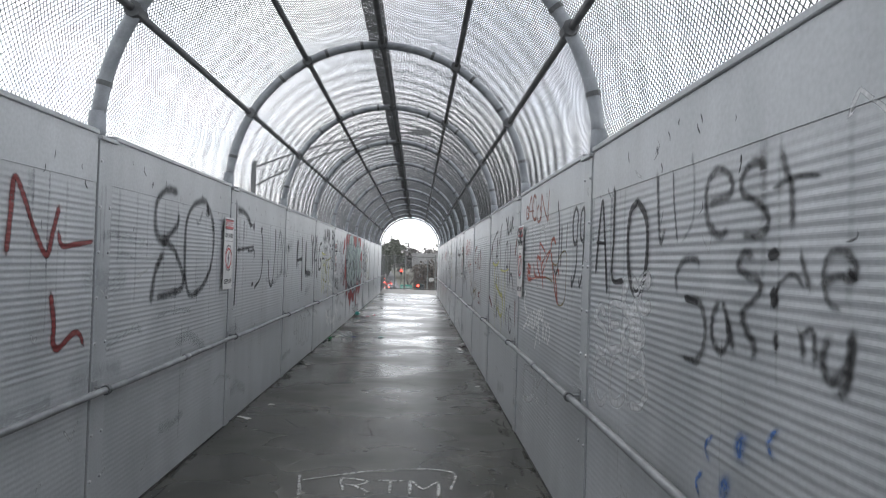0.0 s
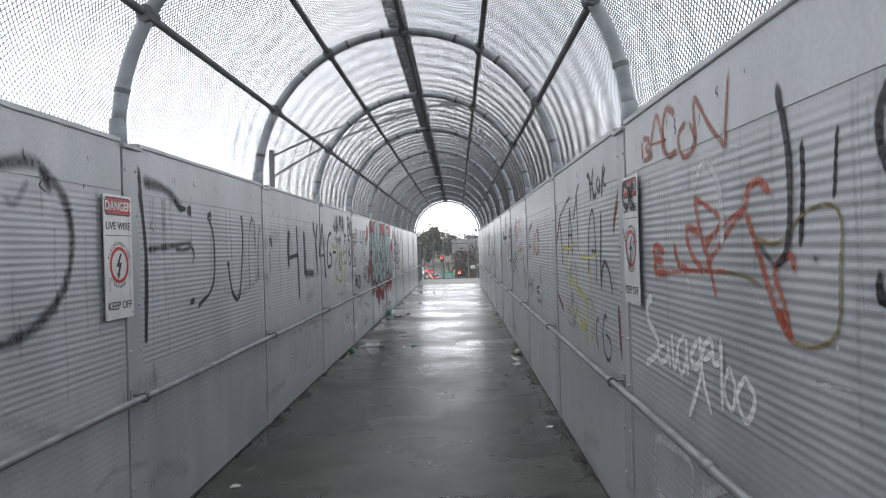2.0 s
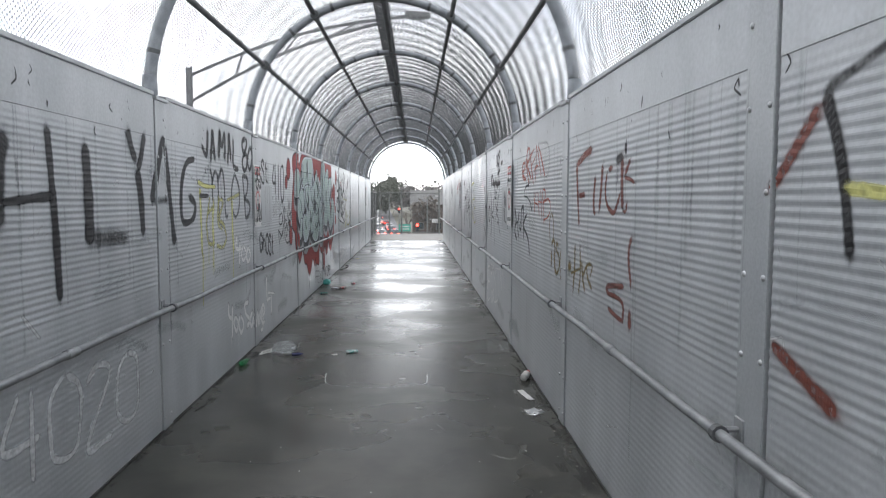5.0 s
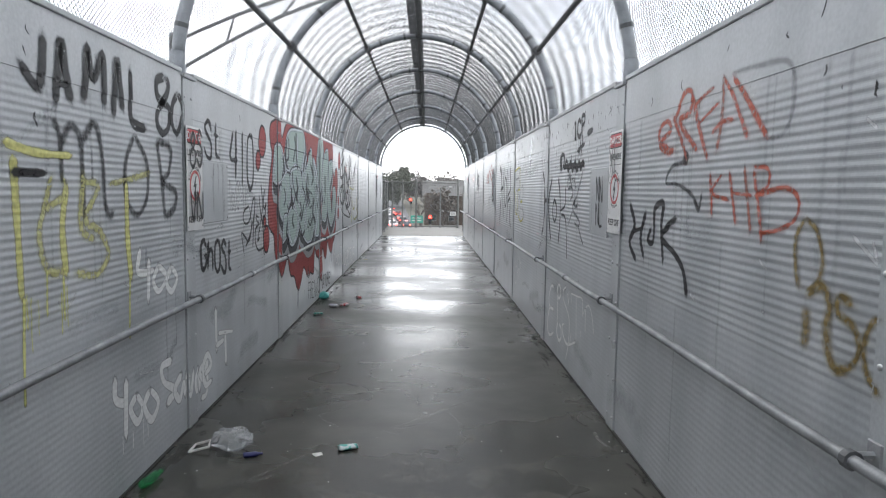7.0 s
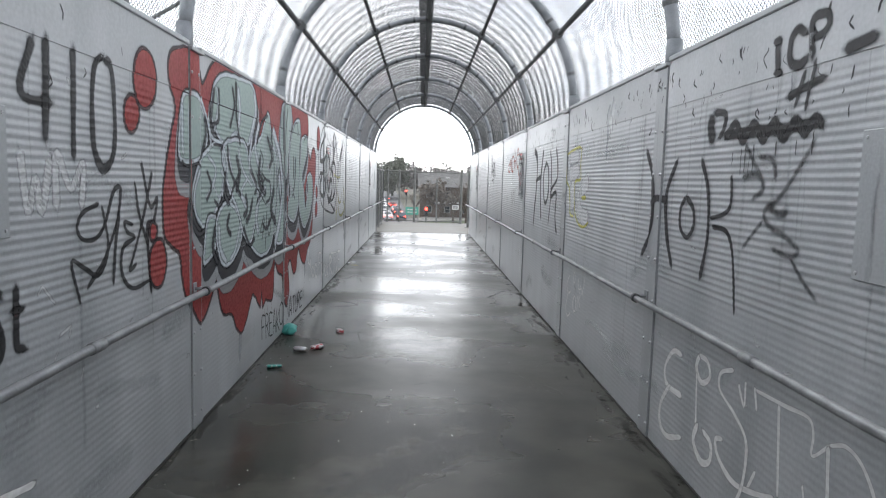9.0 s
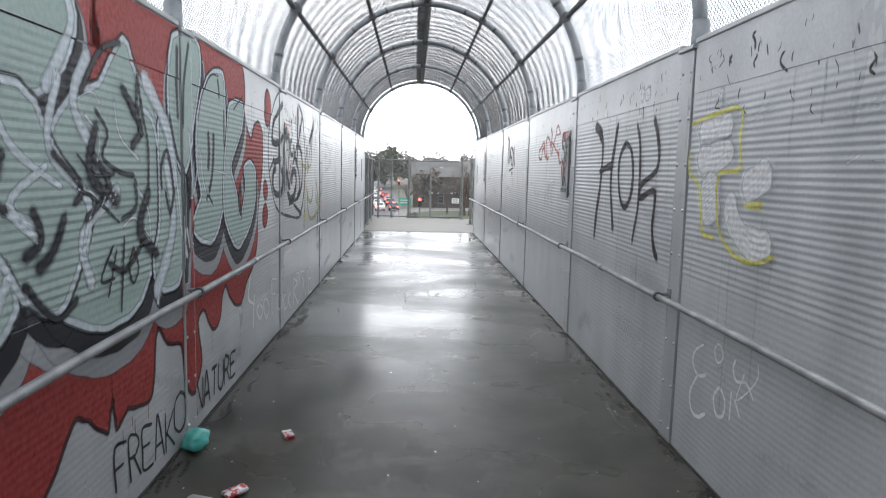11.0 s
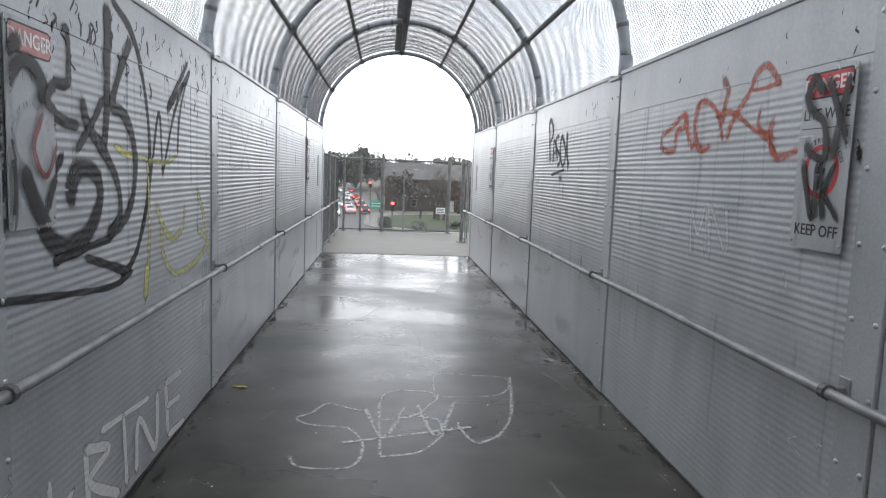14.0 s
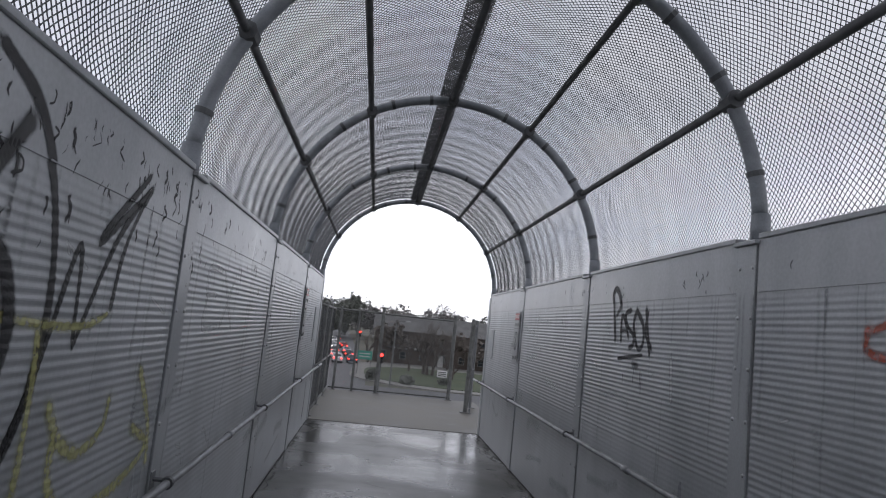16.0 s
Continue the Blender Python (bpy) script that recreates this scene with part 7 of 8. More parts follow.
stroke(tag, 'L', 'white', 0.047, 22.37, 0.39, 22.37, 0.25, 22.51, 0.22, 22.57, 0.37)
stroke(tag, 'L', 'white', 0.050, 22.77, 0.30, 22.60, 0.27, 22.67, 0.17, 22.85, 0.16)
stroke(tag, 'L', 'white', 0.052, 22.89, 0.40, 22.89, 0.12)
stroke(tag, 'L', 'white', 0.053, 23.07, 0.28, 22.91, 0.22, 23.08, 0.09)
stroke(tag, 'L', 'white', 0.054, 23.18, 0.41, 23.20, 0.09)
stroke(tag, 'L', 'white', 0.056, 23.18, 0.40, 23.41, 0.31, 23.21, 0.25, 23.51, 0.05)
stroke(tag, 'L', 'white', 0.038, 23.33, 0.42, 23.90, 0.37)
stroke(tag, 'L', 'white', 0.058, 23.57, 0.40, 23.60, 0.05)
stroke(tag, 'L', 'white', 0.061, 23.72, 0.06, 23.76, 0.31, 23.99, 0.07, 24.03, 0.36)
stroke(tag, 'L', 'white', 0.064, 24.17, 0.37, 24.21, 0.05)
stroke(tag, 'L', 'white', 0.045, 24.17, 0.36, 24.46, 0.34)
stroke(tag, 'L', 'white', 0.043, 24.19, 0.22, 24.43, 0.20)
stroke(tag, 'L', 'white', 0.050, 24.21, 0.05, 24.51, 0.02)
tag = open_tag('faded pale yellow brushed strokes with a hooked bar')
stroke(tag, 'L', 'yellow', 0.046, 23.52, 1.63, 23.63, 1.60, 23.75, 1.59)
stroke(tag, 'L', 'straw', 0.045, 23.75, 1.59, 23.98, 1.57, 24.23, 1.57, 24.40, 1.61)
stroke(tag, 'L', 'straw', 0.063, 23.92, 1.58, 23.94, 1.37, 23.93, 1.11, 23.88, 0.88)
stroke(tag, 'L', 'yellow', 0.079, 23.91, 1.07, 23.87, 0.88)
stroke(tag, 'L', 'straw', 0.072, 24.04, 1.36, 24.14, 1.23, 24.31, 1.15, 24.49, 1.20, 24.53, 1.33)
stroke(tag, 'L', 'straw', 0.071, 24.12, 1.24, 24.14, 1.08, 24.33, 0.95, 24.71, 0.95, 25.01, 1.05, 24.78, 1.17)
stroke(tag, 'L', 'straw', 0.073, 24.79, 1.41, 25.00, 1.15, 25.06, 0.94)
drips("L", 12.6, 13.7, 1.15, 5, "yellow", 0.3)
drips("L", 13.5, 14.0, 0.32, 4, "white", 0.2)
drips("R", 7.4, 8.7, 1.05, 5, "yellow", 0.28)
drips("R", 15.6, 16.3, 1.76, 9, "black", 0.14)
drips("R", 4.9, 6.1, 0.62, 6, "dust", 0.3)
drips("R", 5.2, 6.1, 1.95, 9, "dust", 0.45)
drips("R", 26.5, 26.95, 1.52, 4, "black", 0.15)
drips("R", 18.9, 19.7, 1.25, 5, "dust", 0.3)
drips("L", 18.95, 19.3, 0.42, 4, "red", 0.12)
for y_, z_, w_ in ((2.02, 1.06, 0.07), (2.12, 0.90, 0.09), (1.62, 0.98, 0.05), (1.85, 1.12, 0.035), (2.25, 1.00, 0.03), (1.95, 0.80, 0.04), (2.32, 0.86, 0.03), (1.75, 0.86, 0.03)):
    sp = thing("paint_splash", "blue paint splash dried on the ribbed steel wall", "paint splash")
    part("splash", paint_mesh("splash", [ribbon(smooth_line([(y_, z_), (y_ + 0.03, z_ + 0.04), (y_ - 0.02, z_ + 0.09)]), w_, "R", 0.004)], "blue"), None, sp)


def build_chips():
    """Flaked paint: small dark chips and pale scuffs, thickest near the wall heads."""
    geos = {"black": [], "dust": []}
    for side, ya, yb, count in (("L", 22.6, 25.1, 90), ("L", 25.2, 33, 110), ("L", 15.6, 22.4, 40), ("R", 14.6, 22.4, 170), ("R", 22.6, 33, 40), ("L", 3.0, 14, 60), ("R", 2.0, 14, 60)):
        for _ in range(count):
            y, z = random.uniform(ya, yb), H - 0.08 - abs(random.gauss(0, 0.16))
            a = random.uniform(0.006, 0.03)
            line = np.array([(y, z), (y + random.uniform(-a, a), z - a), (y + random.uniform(-a, a) * 1.4, z - 2 * a)])
            geos["black"].append(ribbon(line, random.uniform(0.004, 0.014), side, 0.0009))
            if random.random() < 0.12:
                c = random.uniform(0.010, 0.028)
                curl = smooth_line([(y, z), (y + c * random.uniform(-0.6, 0.6), z - c * 0.6), (y + c * random.uniform(-0.5, 0.5), z - c * 1.4), (y + c * random.uniform(-0.7, 0.7), z - c * 2.0)])
                geos["black"].append(ribbon(curl, random.uniform(0.005, 0.014), side, 0.0010))
    for side in "LR":
        for _ in range(230):
            y, z = random.uniform(1, 33), random.uniform(0.15, 2.05)
            a = random.uniform(0.01, 0.10)
            line = np.array([(y, z), (y + random.uniform(-a, a), z + random.uniform(-a, a)), (y + random.uniform(-a, a) * 2, z + random.uniform(-a, a))])
            geos["dust"].append(ribbon(line, random.uniform(0.004, 0.022), side, 0.0007))
    runs, rubs = [], []
    for side in "LR":
        for _ in range(260):
            y, z = random.uniform(1, 33), random.choice((2.02, 2.02, random.uniform(0.9, 2.0)))
            L = random.uniform(0.10, 0.9)
            line = np.array([(y + 0.004 * math.sin(i), z - L * i / 10) for i in range(11)])
            runs.append(ribbon(line, random.uniform(0.01, 0.05), side, 0.0005, 0.012))
        for _ in range(60):
            y, z = random.uniform(1, 33), random.uniform(0.1, 1.9)
            line = np.array([(y, z), (y + random.uniform(0.1, 0.5), z + random.uniform(-0.08, 0.08)), (y + random.uniform(0.5, 0.8), z + random.uniform(-0.15, 0.15))])
            rubs.append(ribbon(line, random.uniform(0.06, 0.22), side, 0.0003, 0.012))
    tagged(new("grime_runs", paint_mesh("grime_runs", runs, "grime")), "faint dark grime runs down the steel sheets", "grime", kind="stuff")
    tagged(new("rubbed_patches", paint_mesh("rubbed_patches", rubs, "buff")), "pale rubbed and cleaned patches on the steel sheets", "wear", kind="stuff")
    smears = []
    for _ in range(90):
        x, y = 1.38 - abs(random.gauss(0, 0.10)), random.uniform(2, 32)
        a = random.uniform(0.03, 0.14)
        smears.append(ribbon(smooth_line([(x, y), (x - random.uniform(0, 0.4 * a), y + a), (x + random.uniform(-0.3 * a, 0.1 * a), y + 2.2 * a)]), random.uniform(0.008, 0.035), "F", 0.0017, 0.02))
    for _ in range(120):
        x, y = random.gauss(0.0, 0.7), random.uniform(2, 32)
        if abs(x) > 1.3:
            continue
        a = random.uniform(0.05, 0.35)
        smears.append(ribbon(smooth_line([(x, y), (x + random.uniform(-a, a), y + random.uniform(-a, a)), (x + random.uniform(-a, a), y + random.uniform(0, 2 * a))]), random.uniform(0.01, 0.05), "F", 0.0015, 0.02))
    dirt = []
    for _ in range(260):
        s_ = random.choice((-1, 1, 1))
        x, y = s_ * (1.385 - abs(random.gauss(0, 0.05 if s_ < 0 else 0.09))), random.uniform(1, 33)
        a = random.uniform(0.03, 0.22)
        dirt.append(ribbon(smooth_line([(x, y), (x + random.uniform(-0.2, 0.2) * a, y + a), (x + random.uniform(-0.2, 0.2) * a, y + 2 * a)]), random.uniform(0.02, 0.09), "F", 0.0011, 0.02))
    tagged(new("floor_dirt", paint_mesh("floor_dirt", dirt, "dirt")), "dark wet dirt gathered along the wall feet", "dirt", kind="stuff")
    flakes = []
    for side, ya, yb, count in (("L", 22.7, 25.0, 34), ("L", 25.2, 27.6, 18), ("R", 14.6, 22.2, 22)):
        for _ in range(count):
            y, z, c = random.uniform(ya, yb), H - 0.06 - abs(random.gauss(0, 0.17)), random.uniform(0.018, 0.045)
            curl = smooth_line([(y, z), (y + c * random.uniform(-0.5, 0.8), z - c * 0.3), (y + c * random.uniform(0, 0.9), z - c), (y + c * random.uniform(-0.6, 0.4), z - c * random.uniform(1.2, 2.2))])
            flakes.append(ribbon(curl, random.uniform(0.008, 0.024), side, 0.0011, 0.006))
    tagged(new("bare_flakes", paint_mesh("bare_flakes", flakes, "black")), "dark curled flakes where the paint has lifted", "paint flakes", kind="stuff")
    tagged(new("floor_smears", paint_mesh("floor_smears", smears, "smear")), "faint pale scrapes on the wet concrete deck", "scrapes", kind="stuff")
    tagged(new("paint_chips", paint_mesh("paint_chips", geos["black"], "black")), "dark chips where the wall paint has flaked", "paint chips", kind="stuff")
    tagged(new("wall_scuffs", paint_mesh("wall_scuffs", geos["dust"], "dust")), "pale scuffs and scratches on the steel sheets", "scuffs", kind="stuff")


build_chips()


# ---- litter on the deck ----
M_CLEAR = clear_plastic("clear_plastic", (0.85, 0.87, 0.88))
M_GREENP = clear_plastic("green_plastic", (0.10, 0.50, 0.22))
M_TEAL = plain("teal_label", (0.08, 0.38, 0.34), 0.35)
M_BLUE = plain("navy_cap", (0.02, 0.025, 0.12), 0.4)
M_PAPER = shade("wet_paper", (0.50, 0.50, 0.48), (0.66, 0.66, 0.64), 0.7, 0, 20, 120, 0.2)
M_REDP = plain("red_plastic", (0.45, 0.03, 0.03), 0.4)
M_TIN = plain("crushed_tin", (0.55, 0.56, 0.58), 0.3, 0.8)
M_PRINT = shade("printed_tin", (0.55, 0.56, 0.58), (0.40, 0.05, 0.06), 0.35, 0.3, 34, 120, 0.05, lo=0.47, hi=0.53)
M_TEALP = shade("printed_teal_tin", (0.42, 0.47, 0.48), (0.06, 0.30, 0.26), 0.35, 0.3, 30, 120, 0.05, lo=0.42, hi=0.5)
M_YELLOW = plain("yellow_wrapper", (0.62, 0.50, 0.08), 0.5)


def crumple(geo, amount, seed):
    r = random.Random(seed)
    off = Vector((r.uniform(0, 50), r.uniform(0, 50), 0))
    out = []
    for v in geo[0]:
        q = Vector(v)
        d = noise.noise_vector(q * 22 + off) * amount
        out.append((q.x + d.x, q.y + d.y, max(0.001, q.z + d.z * 0.8)))
    return out, geo[1]


def lying(profile, n=12):
    """A turned body laid on its side, resting on z = 0."""
    v, f = lathe(profile, n)
    r = max(p[0] for p in profile)
    return [(z, x, max(0.001, y + r)) for x, y, z in v], f


BOTTLE = [(0.002, 0), (0.030, 0.002), (0.033, 0.02), (0.031, 0.07), (0.033, 0.12), (0.030, 0.15), (0.014, 0.19), (0.012, 0.205)]
CAN = [(0.002, 0.003), (0.026, 0.0), (0.033, 0.012), (0.033, 0.108), (0.027, 0.12), (0.002, 0.118)]


def bottle(at, rz, body, cap, label, scale=1.0, amount=0.006):
    t = thing("plastic_bottle", label, "bottle", at, rz=rz)
    pr = [(r * scale, z * scale) for r, z in BOTTLE]
    part("body", crumple(lying(pr), amount, int(at[1] * 100)), body, t, smooth=True)
    top = pr[-1][1]
    lid = lying([(0.002, top), (0.015 * scale, top), (0.015 * scale, top + 0.02 * scale), (0.002, top + 0.02 * scale)])
    part("cap", moved(lid, Matrix.Translation((0, 0, 0.018 * scale))), cap, t)
    return t


def can(at, rz, m, label, amount=0.012, flat=0.6):
    t = thing("crushed_can", label, "can", at, rz=rz)
    g = crumple(lying(CAN), amount, int(at[1] * 77))
    part("body", ([(x, y, z * flat) for x, y, z in g[0]], g[1]), m, t, smooth=True)
    part("end", moved(lying([(0.001, 0.119), (0.026, 0.1205), (0.026, 0.123), (0.001, 0.122)]), Matrix.Diagonal((1, 1, flat, 1))), M_TIN, t)
    return t


def scrap(name, at, rz, w, l, m, label, seed):
    t = thing(name, label, "litter", at, rz=rz)
    v = [(w * (i / 5 - 0.5), l * (j / 5 - 0.5), 0.006) for i in range(6) for j in range(6)]
    f = [(i * 6 + j, i * 6 + j + 1, i * 6 + j + 7, i * 6 + j + 6) for i in range(5) for j in range(5)]
    top = crumple((v, f), min(w, l) * 0.22, seed)
    bot = [(x, y, max(0.0005, z - 0.003)) for x, y, z in top[0]]
    n = len(v)
    rimi = [i * 6 for i in range(6)] + [30 + j for j in range(1, 6)] + [i * 6 + 5 for i in range(4, -1, -1)] + [j for j in range(4, 0, -1)]
    faces = f + [tuple(k + n for k in q[::-1]) for q in f] + [(rimi[k], rimi[(k + 1) % len(rimi)], rimi[(k + 1) % len(rimi)] + n, rimi[k] + n) for k in range(len(rimi))]
    part("sheet", (top[0] + bot, faces), m, t, smooth=True)


def build_litter():
    bottle((-1.33, 13.62, 0), 80, M_GREENP, M_GREENP, "crushed green plastic bottle lying by the wall", 0.8, 0.010)
    bag = thing("plastic_bag", "crumpled clear plastic bag lying on the wet deck", "bag", (-1.02, 14.18, 0))
    bm = bmesh.new()
    bmesh.ops.create_icosphere(bm, subdivisions=4, radius=1, matrix=Matrix.Translation((0, 0, 0.06)) @ Matrix.Diagonal((0.12, 0.075, 0.06, 1)))
    part("film", crumple(from_bm(bm), 0.045, 5), M_CLEAR, bag, smooth=True)
    part("handle", tube([(-0.24, -0.07, 0.006), (-0.24, 0.05, 0.006), (-0.15, 0.06, 0.03), (-0.13, -0.05, 0.03), (-0.24, -0.07, 0.006)], 0.008, 6), M_PAPER, bag)
    bottle((-0.92, 14.04, 0), 15, M_BLUE, M_BLUE, "small navy plastic bottle by the bag", 0.5, 0.004)
    can((-0.38, 14.16, 0), 20, M_TEALP, "flattened teal drink can on the deck", 0.012, 0.45)
    scrap("paper_scrap", (-0.49, 14.09, 0), 30, 0.05, 0.04, M_PAPER, "small torn white paper scrap", 3)
    bottle((1.30, 13.02, 0), 70, M_PAPER, M_REDP, "white plastic bottle with red cap by the wall", 1.0, 0.008)
    scrap("paper_strip", (1.25, 12.60, 0), 10, 0.05, 0.28, M_PAPER, "wet white paper strip flattened on the deck", 4)
    scrap("plastic_wrapper", (1.24, 12.17, 0), 40, 0.14, 0.13, M_CLEAR, "clear plastic wrapper crumpled by the wall", 6)
    can((-1.27, 18.55, 0), 10, M_TEALP, "crushed teal can lying near the wall", 0.012, 0.4)
    can((-1.15, 19.10, 0), -15, M_TIN, "crumpled silver can lying on the deck", 0.016, 0.7)
    can((-1.00, 19.14, 0), 50, M_PRINT, "crumpled red and silver can on the deck", 0.014, 0.6)
    bag = thing("plastic_bag", "small teal plastic bag crumpled against the wall", "bag", (-1.31, 19.72, 0))
    bm = bmesh.new()
    bmesh.ops.create_icosphere(bm, subdivisions=3, radius=1, matrix=Matrix.Translation((0, 0, 0.055)) @ Matrix.Diagonal((0.07, 0.09, 0.055, 1)))
    part("film", crumple(from_bm(bm), 0.03, 8), M_TEAL, bag, smooth=True)
    box_ = thing("cigarette_box", "wet red and white cardboard box on the deck", "carton", (-0.84, 19.90, 0), rz=25)
    part("carton", cuboid(-0.028, 0.028, -0.045, 0.022, 0, 0.024, 0.002), M_PRINT, box_)
    part("lid", cuboid(-0.028, 0.028, 0.0225, 0.048, 0, 0.025, 0.002), M_PAPER, box_)
    scrap("yellow_wrapper", (-1.22, 25.2, 0), 80, 0.03, 0.10, M_YELLOW, "small yellow wrapper flat on the deck", 9)
    scrap("paper_scrap", (-1.16, 7.53, 0), 15, 0.07, 0.05, M_PAPER, "crumpled white paper scrap by the wall", 11)
    scrap("paper_scrap", (-1.30, 6.9, 0), 55, 0.05, 0.16, M_PAPER, "torn pale paper strip along the wall foot", 12)
    scrap("paper_scrap", (1.25, 8.9, 0), 55, 0.06, 0.05, M_PAPER, "small pale paper scrap by the wall", 13)
    v, f = [], []
    r = random.Random(4)
    for _ in range(900):
        s = r.choice((-1, 1))
        x, y, a = s * (W / 2 - 0.012 - abs(r.gauss(0, 0.07))), r.uniform(0, 33), r.uniform(0.003, 0.012)
        if r.random() < 0.12:
            x, a = r.uniform(-1.2, 1.2), r.uniform(0.002, 0.007)
        n = len(v)
        for j in range(4):
            w = 2 * math.pi * j / 4 + r.uniform(-0.4, 0.4)
            v.append((x + a * math.cos(w), y + a * 1.3 * math.sin(w), 0.0006))
        v.append((x, y, a * r.uniform(0.3, 0.8)))
        f += [(n + j, n + (j + 1) % 4, n + 4) for j in range(4)] + [(n + 3, n + 2, n + 1, n)]
    pv, pf = [], []
    for _ in range(420):
        x, y, a = r.uniform(-1.36, 1.36), r.uniform(1, 33), r.uniform(0.0015, 0.006)
        if r.random() < 0.4:
            x = r.choice((-1, 1)) * (1.37 - abs(r.gauss(0, 0.12)))
        n = len(pv)
        pv += [(x + a * math.cos(w + r.uniform(-0.5, 0.5)), y + 1.6 * a * math.sin(w), 0.0007) for w in (0, 1.57, 3.14, 4.71)] + [(x, y, 0.0007 + a * 0.5)]
        pf += [(n + j, n + (j + 1) % 4, n + 4) for j in range(4)] + [(n + 3, n + 2, n + 1, n)]
    tagged(part("litter_crumbs", (pv, pf), M_PAPER), "tiny pale crumbs and paint flakes scattered on the deck", "crumbs", kind="stuff")
    tagged(part("grit", (v, f), shade("dark_grit", (0.03, 0.028, 0.024), (0.16, 0.15, 0.13), 0.8, 0, 15, 90, 0)), "grit and leaf crumbs gathered along wall feet", "grit", kind="stuff")


build_litter()


# ---- outside: street lamp arm, street, buildings, trees ----
def build_lamp_mast():
    mast = thing("street_lamp", "grey lamp mast with twin-tube truss arm above the covered way", "street lamp", (-6.6, 28.4, GROUND))
    part("pole", tube([(0, 0, 0), (0, 0, 6), (0, 0, 11.6)], [0.14, 0.12, 0.10], 10), M_PURLIN, mast, smooth=True)
    tip = Vector((7.0, -1.9, 12.75))
    up, low = Vector((0, 0, 11.35)), Vector((0, 0, 10.55))
    upper = [up.lerp(tip, i / 8) + Vector((0, 0, 0.35 * math.sin(math.pi * i / 8))) for i in range(9)]
    lower = [low.lerp(tip - Vector((0.9, -0.25, 0.12)), i / 8) + Vector((0, 0, 0.30 * math.sin(math.pi * i / 8))) for i in range(9)]
    part("upper_tube", tube(upper, 0.045, 8), M_PURLIN, mast, smooth=True)
    part("lower_tube", tube(lower, 0.045, 8), M_PURLIN, mast, smooth=True)
    for i in (2, 4, 6):
        part("strut", tube([upper[i], lower[i]], 0.03, 6), M_PURLIN, mast)
    head = part("lamp_head", moved(cuboid(-0.36, 0.36, -0.15, 0.15, -0.08, 0.08, 0.05), Matrix.Translation(tip)), M_PURLIN, mast)
    part("lens", moved(cuboid(-0.22, 0.22, -0.11, 0.11, -0.11, -0.081, 0.02), Matrix.Translation(tip)), M_GLASS, head)


def build_ground():
    v = []
    ys = [-60, 30, 60, 90, 120, 160, 200, 260, 320, 400, 520, 700, 1000, 1500]
    xs = [-1500, -700, -300, -150, -80, -40, -20, 0, 20, 40, 80, 150, 300, 700, 1500]
    rise = lambda y: GROUND + max(0, (y - 200)) * 0.012
    for y in ys:
        for x in xs:
            v.append((x, y, rise(y)))
    c = len(xs)
    f = [(i * c + j, i * c + j + 1, (i + 1) * c + j + 1, (i + 1) * c + j) for i in range(len(ys) - 1) for j in range(c - 1)]
    tagged(part("ground", (v, f), M_EARTH), "dull scrubby winter ground below the footbridge", "ground", kind="structure")
    pts = [(-5.0, 48), (-5.6, 110), (-7.6, 160), (-9.5, 200), (-16.0, 320), (-30, 520)]
    v, f = [], []
    for i, (x, y) in enumerate(pts):
        w = 4.6
        v += [(x - w, y, rise(y) + 0.03), (x + w, y, rise(y) + 0.03)]
    f = [(2 * i, 2 * i + 1, 2 * i + 3, 2 * i + 2) for i in range(len(pts) - 1)]
    tagged(part("road", (v, f), M_ASPHALT), "wet grey asphalt street leading away uphill", "road", kind="structure")
    tagged(part("road_crossing", ([(-90, 62, GROUND + 0.04), (90, 62, GROUND + 0.04), (90, 103, GROUND + 0.04), (-90, 103, GROUND + 0.04)], [(0, 1, 2, 3)]), M_ASPHALT), "wet asphalt crossing street below the landing", "road", kind="structure")

    def island(x0, x1, y0, y1, r):
        out = []
        for cx, cy, a0 in ((x1 - r, y1 - r, 0), (x0 + r, y1 - r, 90), (x0 + r, y0 + r, 180), (x1 - r, y0 + r, 270)):
            out += [(cx + r * math.cos(radians(a0 + 15 * i)), cy + r * math.sin(radians(a0 + 15 * i))) for i in range(7)]
        return out
    for nm, x0, x1, y0, y1, r, z, m, lab, cat in (("pavement", -3.4, 42, 103.5, 152, 14, 0.16, M_CURB, "pale concrete kerb and footpath round the lawn", "pavement"), ("lawn", -1.4, 40, 106.5, 141, 13, 0.22, M_GRASS, "damp green winter lawn inside a kerb", "lawn")):
        o = island(x0, x1, y0, y1, r)
        k = len(o)
        v = [(x, y, GROUND) for x, y in o] + [(x, y, GROUND + z) for x, y in o]
        f = [tuple(range(k, 2 * k))] + [(i, (i + 1) % k, k + (i + 1) % k, k + i) for i in range(k)]
        tagged(part(nm, (v, f), m), lab, cat, kind="structure")


